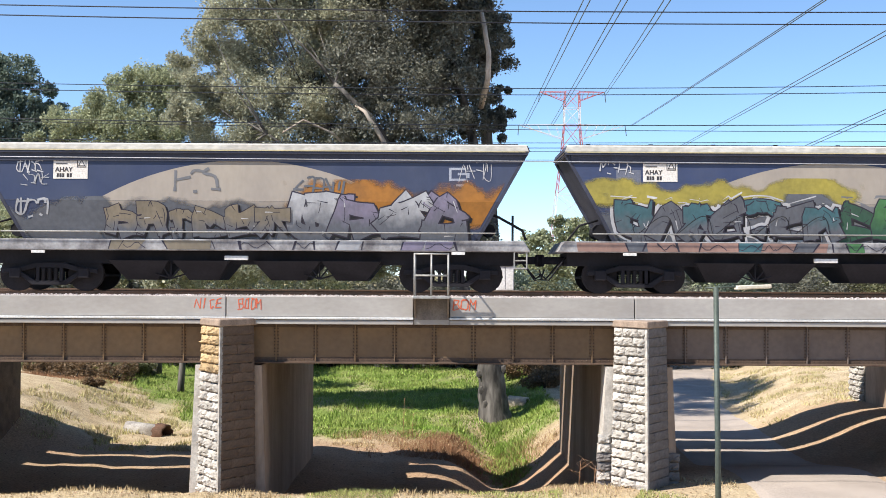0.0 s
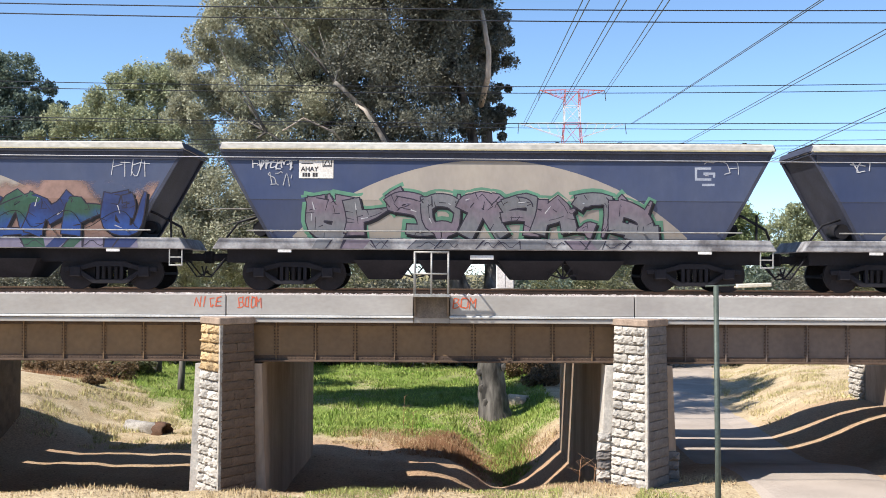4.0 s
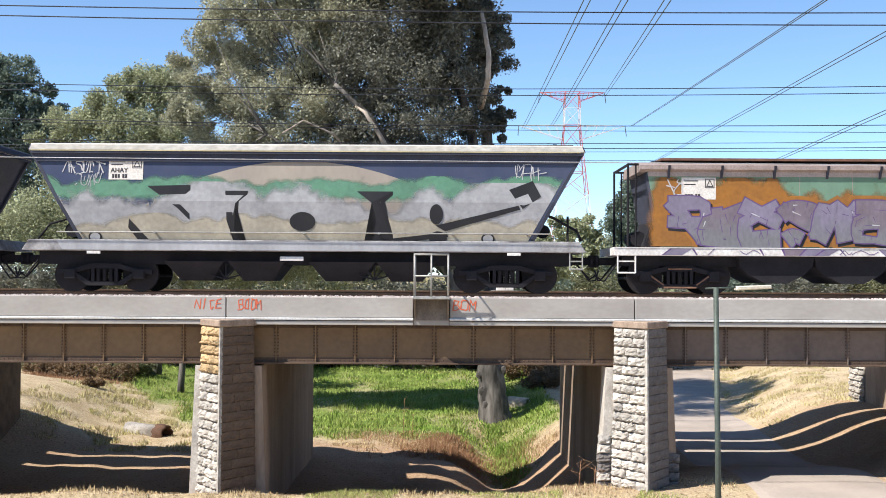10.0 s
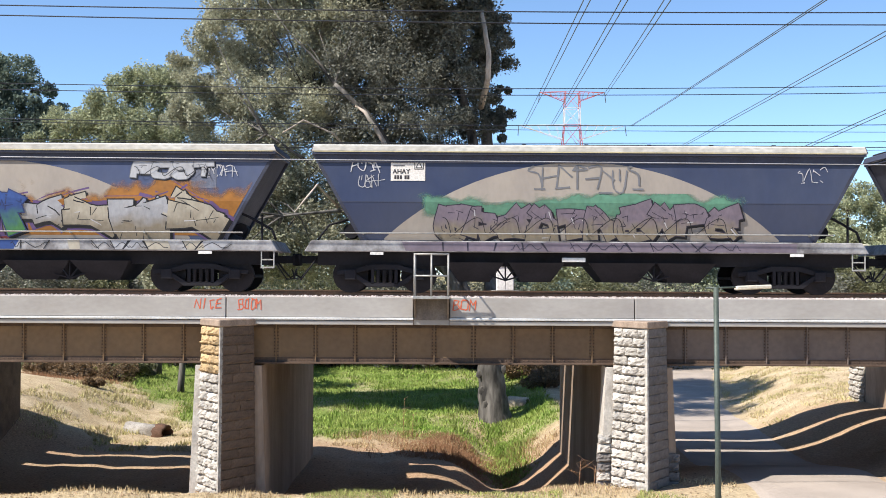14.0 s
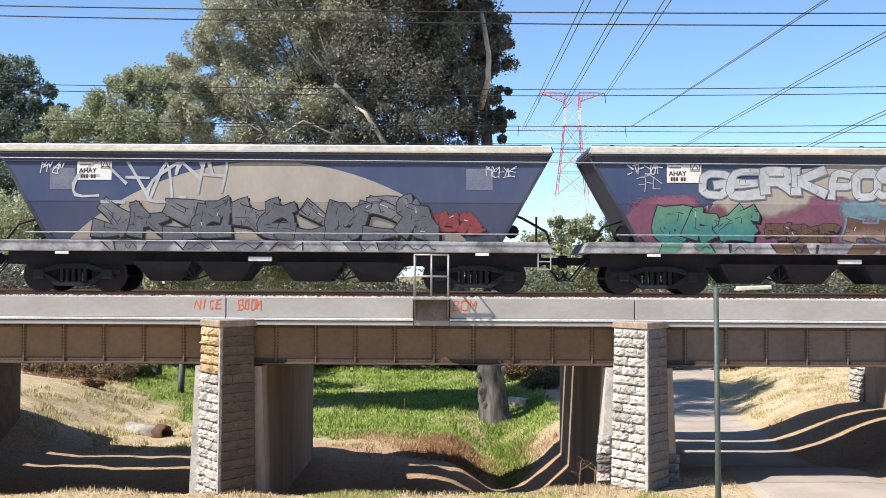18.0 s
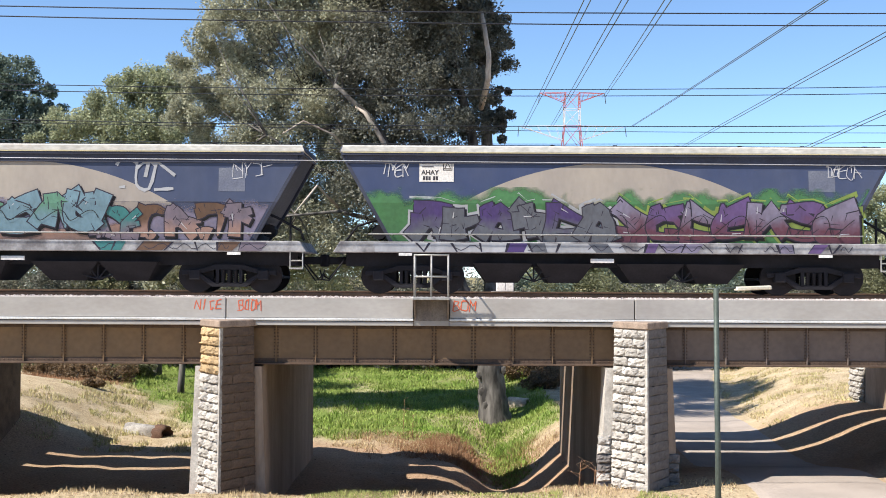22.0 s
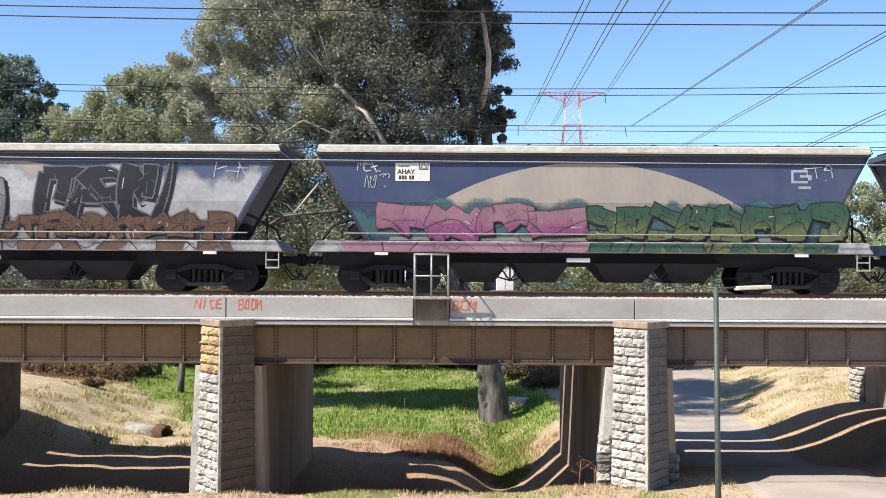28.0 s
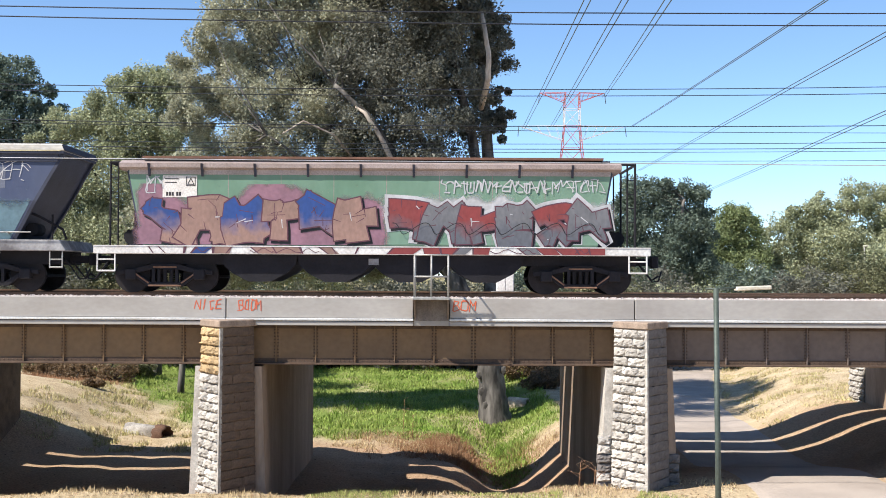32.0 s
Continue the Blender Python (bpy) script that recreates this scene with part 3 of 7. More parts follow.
levels = [0.0] + [zz(v) for v in (440, 390, 345, 305, 262, 222, 192, 163)]
widths = [5.2, 4.6, 4.0, 3.4, 2.8, 2.2, 1.75, 1.7, 1.6]
for i in range(8):
    bm = bmesh.new()
    z0, z1, w0, w1 = levels[i], levels[i + 1], widths[i], widths[i + 1]
    c0 = [(-w0, -w0, z0), (w0, -w0, z0), (w0, w0, z0), (-w0, w0, z0)]
    c1 = [(-w1, -w1, z1), (w1, -w1, z1), (w1, w1, z1), (-w1, w1, z1)]
    for a in range(4):
        b = (a + 1) % 4
        rod(bm, c0[a], c1[a], 0.11, 4)
        rod(bm, c1[a], c1[b], 0.07, 4)
        rod(bm, c0[a], c1[b], 0.06, 4), rod(bm, c0[b], c1[a], 0.06, 4)
    part("lattice_section", bm, PYLON_WHITE if i in (2, 6) else PYLON_RED, pylon)
for ypx, half, drop in ((163, 7.3, 2.7), (222, 11.9, 4.4)):
    for s in (-1, 1):
        bm = bmesh.new()
        z = zz(ypx)
        tip = (s * half, 0, z)
        for w in (-1.2, 1.2):
            rod(bm, (s * 1.5, w, z), tip, 0.09, 4)
            rod(bm, (s * 1.6, w, z - drop * 0.75), tip, 0.09, 4)
            for k in range(1, 5):
                t, t2 = k / 5, (k - 0.5) / 5
                up = Vector((s * 1.5, w, z)).lerp(tip, t)
                dn = Vector((s * 1.6, w, z - drop * 0.75)).lerp(tip, t2)
                rod(bm, up, dn, 0.05, 4)
        part("crossarm", bm, PYLON_WHITE if ypx == 222 else PYLON_RED, pylon)
    for s in (-1, 1):
        bm = bmesh.new()
        rod(bm, (s * half, 0, zz(ypx)), (s * (half + 0.2), -0.6, zz(ypx) - 2.4), 0.10, 5)
        part("insulator", bm, WIRE_FAR, pylon, "string of insulators")


def sky_point(x, y, depth):
    return Vector(((x - 784) / FOCUS * depth, depth, (490 - y) / FOCUS * depth + EYE[2]))


def conductor(x0, y0, d0, x1, y1, d1, apart):
    """A pair of conductors between two far places, carried on over the camera."""
    p, q = sky_point(x0, y0, d0), sky_point(x1, y1, d1)
    q2 = p + (q - p) * 1.25
    for s in (-1, 1):
        o = Vector((s * apart / 2, 0, 0))
        wire("power_line", p + o, q2 + o, 0.05, 0.15, WIRE_FAR, "grey high-voltage conductor strung from the pylon")


conductor(925, 228, 270, 1036, 0, 99, 0.55)
conductor(976, 222, 270, 1102, 0, 99, 0.55)
conductor(1068, 170, 270, 1178, 0, 99, 0.55)
conductor(1117, 222, 270, 1452, 0, 108, 0.30)
conductor(1130, 300, 342, 1560, 58, 108, 0.72)
conductor(1240, 340, 342, 1568, 193, 126, 0.85)

# ---- trees ----
def leaves(name, centres, spread, per, size, material, parent, seed, droop=0.5):
    """Many small leaves gathered in clumps round the given centres, as one crown."""
    r = np.random.default_rng(seed)
    c = np.repeat(np.asarray(centres, float), per, axis=0)
    n = len(c)
    d = r.normal(size=(n, 3))
    d /= np.linalg.norm(d, axis=1)[:, None]
    sp = np.repeat(np.asarray(spread, float), per)[:, None]
    c = c + d * sp * (0.35 + 0.65 * r.random((n, 1)) ** 0.6) * np.array((1, 1, 0.8))
    c[:, 2] -= droop * sp[:, 0] * r.random(n) ** 2
    u = r.normal(size=(n, 3)) * np.array((1, 1, 0.5))
    u[:, 2] -= droop
    u /= np.linalg.norm(u, axis=1)[:, None]
    w = np.cross(u, r.normal(size=(n, 3)))
    w /= np.linalg.norm(w, axis=1)[:, None]
    ln = size * (0.6 + 0.8 * r.random((n, 1)))
    wd = ln * 0.24
    quad = np.stack([c - u * ln * 0.5, c + w * wd, c + u * ln * 0.5, c - w * wd], axis=1).reshape(-1, 3)
    me = bpy.data.meshes.new(name)
    me.vertices.add(4 * n), me.loops.add(4 * n), me.polygons.add(n)
    me.vertices.foreach_set("co", quad.ravel())
    me.loops.foreach_set("vertex_index", np.arange(4 * n))
    me.polygons.foreach_set("loop_start", np.arange(0, 4 * n, 4))
    me.update(calc_edges=True)
    me.materials.append(material)
    ob = new(name, me)
    ob.parent = parent
    return ob


def clumps(lobes, count, seed, inner=0.45):
    """Clump centres through a set of lobes (x, y, z, rx, ry, rz)."""
    r = random.Random(seed)
    vol = [a[3] * a[5] for a in lobes]
    out, spread = [], []
    for x, y, z, rx, ry, rz in lobes:
        k = max(4, round(count * rx * rz / sum(vol)))
        for _ in range(k):
            d = Vector((r.gauss(0, 1), r.gauss(0, 1), r.gauss(0, 1))).normalized()
            q = inner + (1 - inner) * r.random() ** 0.5
            q *= 0.86 + 0.28 * r.random()
            out.append((x + d.x * rx * q, y + d.y * ry * q, z + d.z * rz * q))
            spread.append(r.uniform(0.6, 1.25) * min(1.2, 0.2 * (rx + rz)))
    return out, spread


def tree(label, at, stems, lobes, material, count, per, size, seed, bark=None, twigs=60, droop=0.6):
    """A trunk of tapered stems, limbs to the clumps, and a crown of leaves. Stems and lobes are in the tree's space."""
    t = thing("tree", label, "tree", *at, "trees beyond the bridge")
    r = random.Random(seed)
    cs, sp = clumps(lobes, count, seed)
    for pts, r0, r1, own in stems:
        full = []
        for i in range(len(pts) - 1):
            a, b = Vector(pts[i]), Vector(pts[i + 1])
            for k in range(4):
                j = Vector((r.uniform(-1, 1), r.uniform(-1, 1), 0)) * r0 * (0.12 if r0 < 0.5 else 0.05) * (1 if i + k else 0)
                full.append(a.lerp(b, k / 4) + j)
        full.append(Vector(pts[-1]))
        bm = bmesh.new()
        tube(bm, full, r0, 10, r1)
        part("trunk" if r0 > 0.3 else "limb", bm, own or bark or BARK, t)
    tips = []
    for pts, r0, r1, own in stems:
        for i in range(1, len(pts) - 1):
            tips += [Vector(pts[i]).lerp(Vector(pts[i + 1]), k / 4) for k in range(5)]
    bm = bmesh.new()
    for c in r.sample(cs, min(twigs, len(cs))):
        c = Vector(c)
        a = min(tips, key=lambda p: (p - c).length + r.random())
        mid = a.lerp(c, 0.5) + Vector((r.uniform(-1, 1), r.uniform(-1, 1), r.uniform(-0.3, 0.8))) * (c - a).length * 0.14
        q = r.uniform(0.025, 0.07)
        tube(bm, [a, a.lerp(mid, 0.5) + Vector((0, 0, 0.1)), mid, c], q, 5, 0.012)
    tagged(part("limb_work", bm, bark or BARK, t), kind="stuff")
    leaves("crown", cs, sp, per, size, material, t, seed, droop)
    return t


def seen(t, x, y, depth, dy=0.0):
    """A place at that depth, in the space of a tree standing at t."""
    p = sky_point(x, y, depth + dy)
    return (p.x - t[0], p.y - t[1], p.z - t[2])


def crown(t, rows, dy=0.0, deep=0.9):
    """Lobes of a crown, from centre and half size as they stand against the sky."""
    k = t[1] / FOCUS
    return [seen(t, x, y, t[1], dy) + (rx * k, min(rx, 75) * k * deep, ry * k) for x, y, rx, ry in rows]


def stem(t, pts, r0, r1, bark=None):
    return ([seen(t, x, y, t[1], dy) for x, y, dy in pts], r0, r1, bark)


def foot(x, depth):
    fx = (x - 784) / FOCUS * depth
    return (fx, depth, ground_z(fx, depth))


# the great gum beside the creek: trunk below the deck, leaning limbs, dense crown
T = foot(874, 54.9)
tree("large grey-green gum tree with dense drooping crown", T,
     [stem(T, [(884, 785, 0), (878, 740, 0), (872, 700, 0), (867, 640, 0), (800, 480, 0.4), (690, 385, 0.8), (640, 300, 1.0), (560, 200, 1.2)], 0.86, 0.14),
      stem(T, [(866, 640, 0), (872, 450, 1.6), (862, 250, 2.0), (850, 60, 1.6), (832, -60, 1.6)], 0.42, 0.13),
      stem(T, [(715, 410, 0.8), (690, 265, -1.0), (650, 205, -1.6), (590, 150, -1.6)], 0.26, 0.08),
      stem(T, [(700, 400, 0.8), (600, 375, -0.5), (500, 385, -1.2)], 0.13, 0.04),
      stem(T, [(650, 320, 1.0), (560, 300, 0), (470, 240, -1.0)], 0.16, 0.04),
      stem(T, [(690, 385, 0.8), (700, 300, -1.5), (676, 250, -2.2), (645, 200, -2.4), (628, 190, -1.8)], 0.17, 0.05, BARK_PALE),
      stem(T, [(850, 190, -0.5), (862, 140, -2.5), (864, 100, -2.7), (858, 60, -2.6), (850, 20, -1.5)], 0.14, 0.09, BARK_PALE),
      stem(T, [(640, 300, 1.0), (590, 240, -2.0), (535, 215, -2.6), (498, 238, -2.6)], 0.05, 0.03, BARK_PALE),
      stem(T, [(610, 380, 0.4), (560, 330, -2.0), (520, 380, -2.4)], 0.07, 0.03, BARK_PALE)],
     crown(T, [(470, -40, 110, 90), (405, 60, 62, 55), (520, 70, 80, 70), (352, 122, 48, 45), (445, 165, 80, 52), (345, 205, 50, 40), (555, 185, 75, 52),
               (610, 60, 70, 80), (600, 255, 50, 40), (470, 250, 110, 36), (560, 330, 100, 60), (430, 340, 100, 60), (620, -40, 80, 70), (330, 320, 60, 50), (560, 430, 110, 60), (450, 440, 110, 60), (340, 420, 90, 60), (655, 445, 60, 50)], 2.2, 1.5),
     LEAF_GREY, 1150, 330, 0.13, 21, BARK, 90)
gum = bpy.data.objects["tree"]
rk = random.Random(5)
for at_px, row in ((849, 664), (853, 692), (880, 684), (862, 716), (892, 655)):
    bm = bmesh.new()
    bmesh.ops.create_icosphere(bm, subdivisions=2, radius=0.13 * rk.uniform(0.7, 1.2))
    for v in bm.verts:
        v.co *= 1 + 0.5 * noise.noise(v.co * 11)
        v.co.y *= 0.45
        v.co.z *= 1.3
    burl = part("burl", bm, BARK, gum, "rough knot on the trunk")
    burl.location = Vector(seen(T, at_px, row, T[1], -0.62 + 0.25 * abs(at_px - 868) / 20))
# darker right half of the crown; its shade is in the leaf colour
T = foot(884, 56.52)
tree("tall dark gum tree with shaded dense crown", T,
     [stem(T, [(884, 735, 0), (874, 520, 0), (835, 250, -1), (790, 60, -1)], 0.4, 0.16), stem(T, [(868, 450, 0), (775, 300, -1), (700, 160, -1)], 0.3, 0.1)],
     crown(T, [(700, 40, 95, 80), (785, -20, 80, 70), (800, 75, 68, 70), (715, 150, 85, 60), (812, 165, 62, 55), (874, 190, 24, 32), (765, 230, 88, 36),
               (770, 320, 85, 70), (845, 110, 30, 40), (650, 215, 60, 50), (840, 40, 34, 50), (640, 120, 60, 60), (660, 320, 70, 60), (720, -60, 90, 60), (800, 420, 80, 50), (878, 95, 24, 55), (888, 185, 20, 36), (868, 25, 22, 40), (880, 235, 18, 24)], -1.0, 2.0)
     # four unseen lobes above the view, added to cast shade on the path
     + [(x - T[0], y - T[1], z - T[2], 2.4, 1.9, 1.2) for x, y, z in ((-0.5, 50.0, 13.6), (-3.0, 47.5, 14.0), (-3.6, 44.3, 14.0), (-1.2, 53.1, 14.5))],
     LEAF_DARK_SHADED, 900, 260, 0.15, 22, BARK, 40)
T = foot(230, 75.6)
tree("rounded olive-green gum tree", T,
     [stem(T, [(230, 640, 0), (236, 420, 0), (250, 230, 0)], 0.35, 0.12), stem(T, [(236, 450, 0), (160, 300, 0)], 0.22, 0.08)],
     crown(T, [(252, 150, 46, 40), (200, 185, 50, 42), (292, 165, 42, 50), (130, 222, 52, 28), (230, 235, 85, 40), (315, 240, 55, 50), (200, 310, 120, 60), (80, 245, 30, 16), (60, 400, 100, 60), (160, 420, 100, 60), (250, 430, 100, 60)]),
     LEAF_OLIVE, 720, 260, 0.17, 23)
T = foot(10, 90)
tree("dark blue-green tree with rounded crown", T,
     [stem(T, [(10, 620, 0), (14, 420, 0), (20, 230, 0)], 0.4, 0.15)],
     crown(T, [(15, 135, 42, 40), (55, 180, 36, 36), (-35, 160, 55, 50), (85, 215, 32, 28), (15, 225, 80, 45), (10, 300, 90, 50), (112, 238, 24, 16), (20, 400, 90, 60)]),
     LEAF_BLUE, 360, 170, 0.26, 24)
T = foot(1165, 118.8)
tree("dense dark green gum tree behind the railway", T,
     [stem(T, [(1165, 590, 0), (1180, 460, 0), (1205, 380, -1.5), (1212, 350, -1.5)], 0.4, 0.12)],
     crown(T, [(1150, 342, 48, 34), (1213, 352, 40, 32), (1108, 385, 40, 42), (1175, 410, 70, 45), (1240, 400, 26, 42), (1150, 470, 80, 42), (1235, 470, 40, 40)]),
     LEAF_BLUE, 400, 170, 0.28, 25)
T = foot(1306, 129.6)
tree("light green gum tree with tall crown", T,
     [stem(T, [(1306, 590, 0), (1308, 450, 0), (1302, 390, 0)], 0.35, 0.12)],
     crown(T, [(1300, 382, 30, 28), (1324, 408, 26, 34), (1284, 428, 30, 42), (1325, 465, 40, 40), (1275, 475, 40, 40)]),
     LEAF_BRIGHT, 260, 160, 0.28, 26)
T = foot(1480, 133.2)
tree("broad pale green gum tree in sunlight", T,
     [stem(T, [(1480, 590, 0), (1490, 450, 0), (1500, 370, 0)], 0.45, 0.15)],
     crown(T, [(1420, 380, 34, 24), (1458, 368, 34, 28), (1520, 345, 40, 30), (1572, 360, 36, 40), (1385, 425, 40, 44), (1470, 430, 66, 50), (1555, 440, 60, 55), (1400, 490, 70, 40), (1520, 495, 90, 40)]),
     LEAF_OLIVE, 500, 170, 0.30, 27)
T = foot(1000, 126)
tree("dark olive tree beyond the creek", T,
     [stem(T, [(1000, 590, 0), (1002, 470, 0), (1000, 420, 0)], 0.35, 0.12)],
     crown(T, [(985, 410, 30, 24), (1030, 400, 28, 22), (950, 442, 32, 28), (1065, 430, 36, 32), (1000, 470, 70, 40), (1085, 480, 50, 40), (920, 480, 50, 36)]),
     LEAF_OLIVE, 260, 110, 0.38, 28)


def bush(label, x, y, lobes, material, seed, count=90, per=120, size=0.22):
    b = thing("bush", label, "bush", x, y, ground_z(x, y), "bushes along the far side of the railway")
    cs, sp = clumps(lobes, count, seed, 0.3)
    bm = bmesh.new()
    r = random.Random(seed)
    for c in cs[:: max(1, len(cs) // 14)]:
        tube(bm, [(r.uniform(-.2, .2), 0, -0.2), (c[0] * 0.5, c[1] * 0.5, c[2] * 0.5), c], 0.05, 5, 0.01)
    tagged(part("stem_work", bm, BARK, b), kind="stuff")
    leaves("foliage", cs, sp, per, size, material, b, seed, 0.3)
    return b


rb = random.Random(3)
for i, x in enumerate((-44, -37, -30, -24, -18.5, -12.5, -6, 1, 7.5, 13, 18.5, 24.5, 30.5, 37, 43, 49)):
    y = 83 + rb.uniform(-3.5, 7)
    h = rb.uniform(2.9, 3.5) + (0.6 if x < 0 else 0.0)
    # left of x = 5 darker leaves stand in for the big trees' shade
    bush("olive shrub in a hedge behind the tracks", x * 0.92, y,
         [(0, 0, h * 1.3, 3.1, 1.6, h * 0.5), (1.6, 0, h * 1.1, 2.2, 1.5, h * 0.5), (-1.8, 0, h, 2.2, 1.5, h * 0.7), (0.5, 0, h * 0.6, 3.2, 1.5, h * 0.6)],
         (LEAF_DARK_SHADED, LEAF_SCRUB, LEAF_BLUE)[i % 3] if x < 5 else (LEAF_SCRUB, LEAF_OLIVE, LEAF_BLUE)[i % 3], 40 + i)
for i in range(17):
    x, y = -33 + 4.3 * i + rb.uniform(-0.8, 0.8), 73 + rb.uniform(-2, 2.5)
    h = 5.0 + rb.uniform(-0.5, 0.7) - (0.9 if x > 14 else 0.0)
    bush("dusty olive scrub beyond the bridge", x, y,
         [(0, 0, h * 0.86, 2.4, 1.4, h * 0.26), (1.7, 0.3, h * 0.70, 2.0, 1.4, h * 0.26), (-1.7, 0.2, h * 0.74, 2.0, 1.4, h * 0.26), (0.2, 0, h * 0.42, 2.9, 1.4, h * 0.36)],
         (LEAF_SCRUB, LEAF_DARK_SHADED, LEAF_DARK_SHADED)[i % 3] if x < 6 else (LEAF_SCRUB, LEAF_DARK_SHADED)[i % 2], 400 + i, 80, 110, 0.20)
for x, y, rad, h in ((-16.1, 68.4, 0.27, 8), (-13.5, 62.6, 0.19, 7)):
    tree("slender gum tree with bare lower trunk", (x, y, ground_z(x, y)), [([(0, 0, -0.3), (0.1, 0, 3), (0.3, 0, h)], rad, rad * 0.5, None)],
         [(0.3, 0, h + 0.8, 2.2, 2, 1.6), (-0.6, 0.4, h - 1, 1.6, 1.6, 1.2)], LEAF_GREY, 60, 90, 0.26, int(50 + h + x), BARK, 16)


# ---- small things on the banks and behind ----
def pipe_end(label, x, y, length, rad, turn, material, mouth=None):
    p = thing("pipe", label, "pipe", x, y, ground_z(x, y) + rad * 0.25)
    bm = bmesh.new()
    n = 18
    rings = []
    for xx, r in ((-length / 2, rad), (length / 2, rad), (length / 2, rad * 0.8), (-length / 2 + 0.1, rad * 0.78)):
        rings.append([bm.verts.new((xx + 0.03 * math.sin(a * 1.9), r * math.cos(2 * math.pi * a / n), r * math.sin(2 * math.pi * a / n))) for a in range(n)])
    for u, v in zip(rings, rings[1:]):
        for a in range(n):
            b = (a + 1) % n
            bm.faces.new((u[a], u[b], v[b], v[a])).smooth = True
    bm.faces.new(rings[-1]), bm.faces.new(rings[0][::-1])
    part("barrel", bm, material, p)
    if mouth:
        bm = bmesh.new()
        rings = []
        for xx, r in ((-0.10, 1.02), (0.02, 1.22), (0.38, 1.16), (0.44, 1.05), (0.40, 0.92), (0.05, 0.8)):
            rings.append([bm.verts.new((length / 2 + xx + 0.06 * math.sin(a * 2.3), rad * r * math.cos(2 * math.pi * a / n), rad * r * math.sin(2 * math.pi * a / n))) for a in range(n)])
        for u, v in zip(rings, rings[1:]):
            for a in range(n):
                b = (a + 1) % n
                bm.faces.new((u[a], u[b], v[b], v[a])).smooth = True
        bm.faces.new(rings[-1])
        part("mouth", bm, mouth, p, "rust-brown broken collar of the pipe")
    p.rotation_euler = (0, radians(3), radians(turn))
    return p


WHITE = mat("white_paint", (0.70, 0.68, 0.66), (0.55, 0.52, 0.5), rough=0.6, scale=2, fine=14, bump=0.05)
RUST = mat("rusty_collar", (0.13, 0.07, 0.045), (0.08, 0.045, 0.03), scale=4, fine=20, bump=0.6)
PALE = mat("pale_concrete", (0.42, 0.39, 0.36), (0.29, 0.26, 0.23), scale=3, fine=20, bump=0.5)
pipe_end("broken pale concrete drain pipe on the dry bank", -12.0, 48.7, 1.5, 0.34, -24, PALE, RUST)
PALER = mat("weathered_log", (0.60, 0.49, 0.37), (0.44, 0.35, 0.26), scale=4, fine=20, bump=0.4)
pipe_end("short pale hollow log on the grass", 3.68, 58.6, 0.95, 0.36, -25, PALER)
for x, y, h in ((1340, 470, 6.0), (1482, 456, 6.5), (1530, 432, 6.5)):
    d = 111.6
    p = sky_point(x, y, d)
    gz = ground_z(p.x, d)
    s = thing("street_lamp", "thin pale street lamp among the far trees", "street lamp", p.x, d, gz, "far street lamps")
    part("post", rod(bmesh.new(), (0, 0, -0.3), (0, 0, p.z - gz), 0.09, 8, 0.06), STEEL, s)
    part("head", box(bmesh.new(), -0.1, 0.55, -0.12, 0.12, p.z - gz - 0.05, p.z - gz + 0.10, 0.03), LAMPHEAD, s)
fence = thing("fence", "dark steel picket fence beyond the railway", "fence", 40.0, 108.0, ground_z(40.0, 108.0))
for i in range(34):
    x = -3.2 + i * 0.26
    top = sky_point(0, 495, 108).z - fence.location.z
    if i % 8 == 0:
        part("post", box(bmesh.new(), x - 0.05, x + 0.05, -0.05, 0.05, -0.6, top + 0.12), WIRE, fence)
    else:
        part("picket", rod(bmesh.new(), (x, 0, -0.2), (x, 0, top), 0.03, 5), WIRE, fence)
for z in (0.3, 1.4):
    part("fence_rail", box(bmesh.new(), -3.3, 5.7, -0.025, 0.025, top - z, top - z + 0.05), WIRE, fence)
# a bright pale patch of unknown kind; cabinet form and details are assumed
cabinet = thing("relay_cabinet", "pale block of unknown kind beyond the far track", "cabinet", 2.18, 42.5, -0.13)
part("body", box(bmesh.new(), -0.30, 0.30, -0.22, 0.22, 0.08, 0.92, 0.02), WHITE, cabinet)
part("plinth", box(bmesh.new(), -0.48, 0.48, -0.26, 0.26, 0.0, 0.08), PALE, cabinet)
part("lid", box(bmesh.new(), -0.33, 0.33, -0.26, 0.26, 0.92, 0.97, 0.01), STEEL, cabinet)
part("door_joint", box(bmesh.new(), -0.008, 0.008, -0.224, -0.21, 0.12, 0.9), WIRE, cabinet)
mast = None
for s in (-1, 1):
    for y in (25.2, 29.9, 36.0, 38.7, 44.1):
        g = ground_z(60 * s, y)
        if mast is None:
            mast = thing("catenary_mast", "grey steel mast carrying the overhead wires", "mast", 60 * s, y, g, "overhead line masts")
            part("pole", rod(bmesh.new(), (0, 0, -0.5), (0, 0, 13.0), 0.13, 10, 0.10), STEEL, mast)
            part("mast_cap", box(bmesh.new(), -0.13, 0.13, -0.13, 0.13, 13.0, 13.06), STEEL, mast)
        else:
            copy_thing(mast, pose(60 * s, y, g))

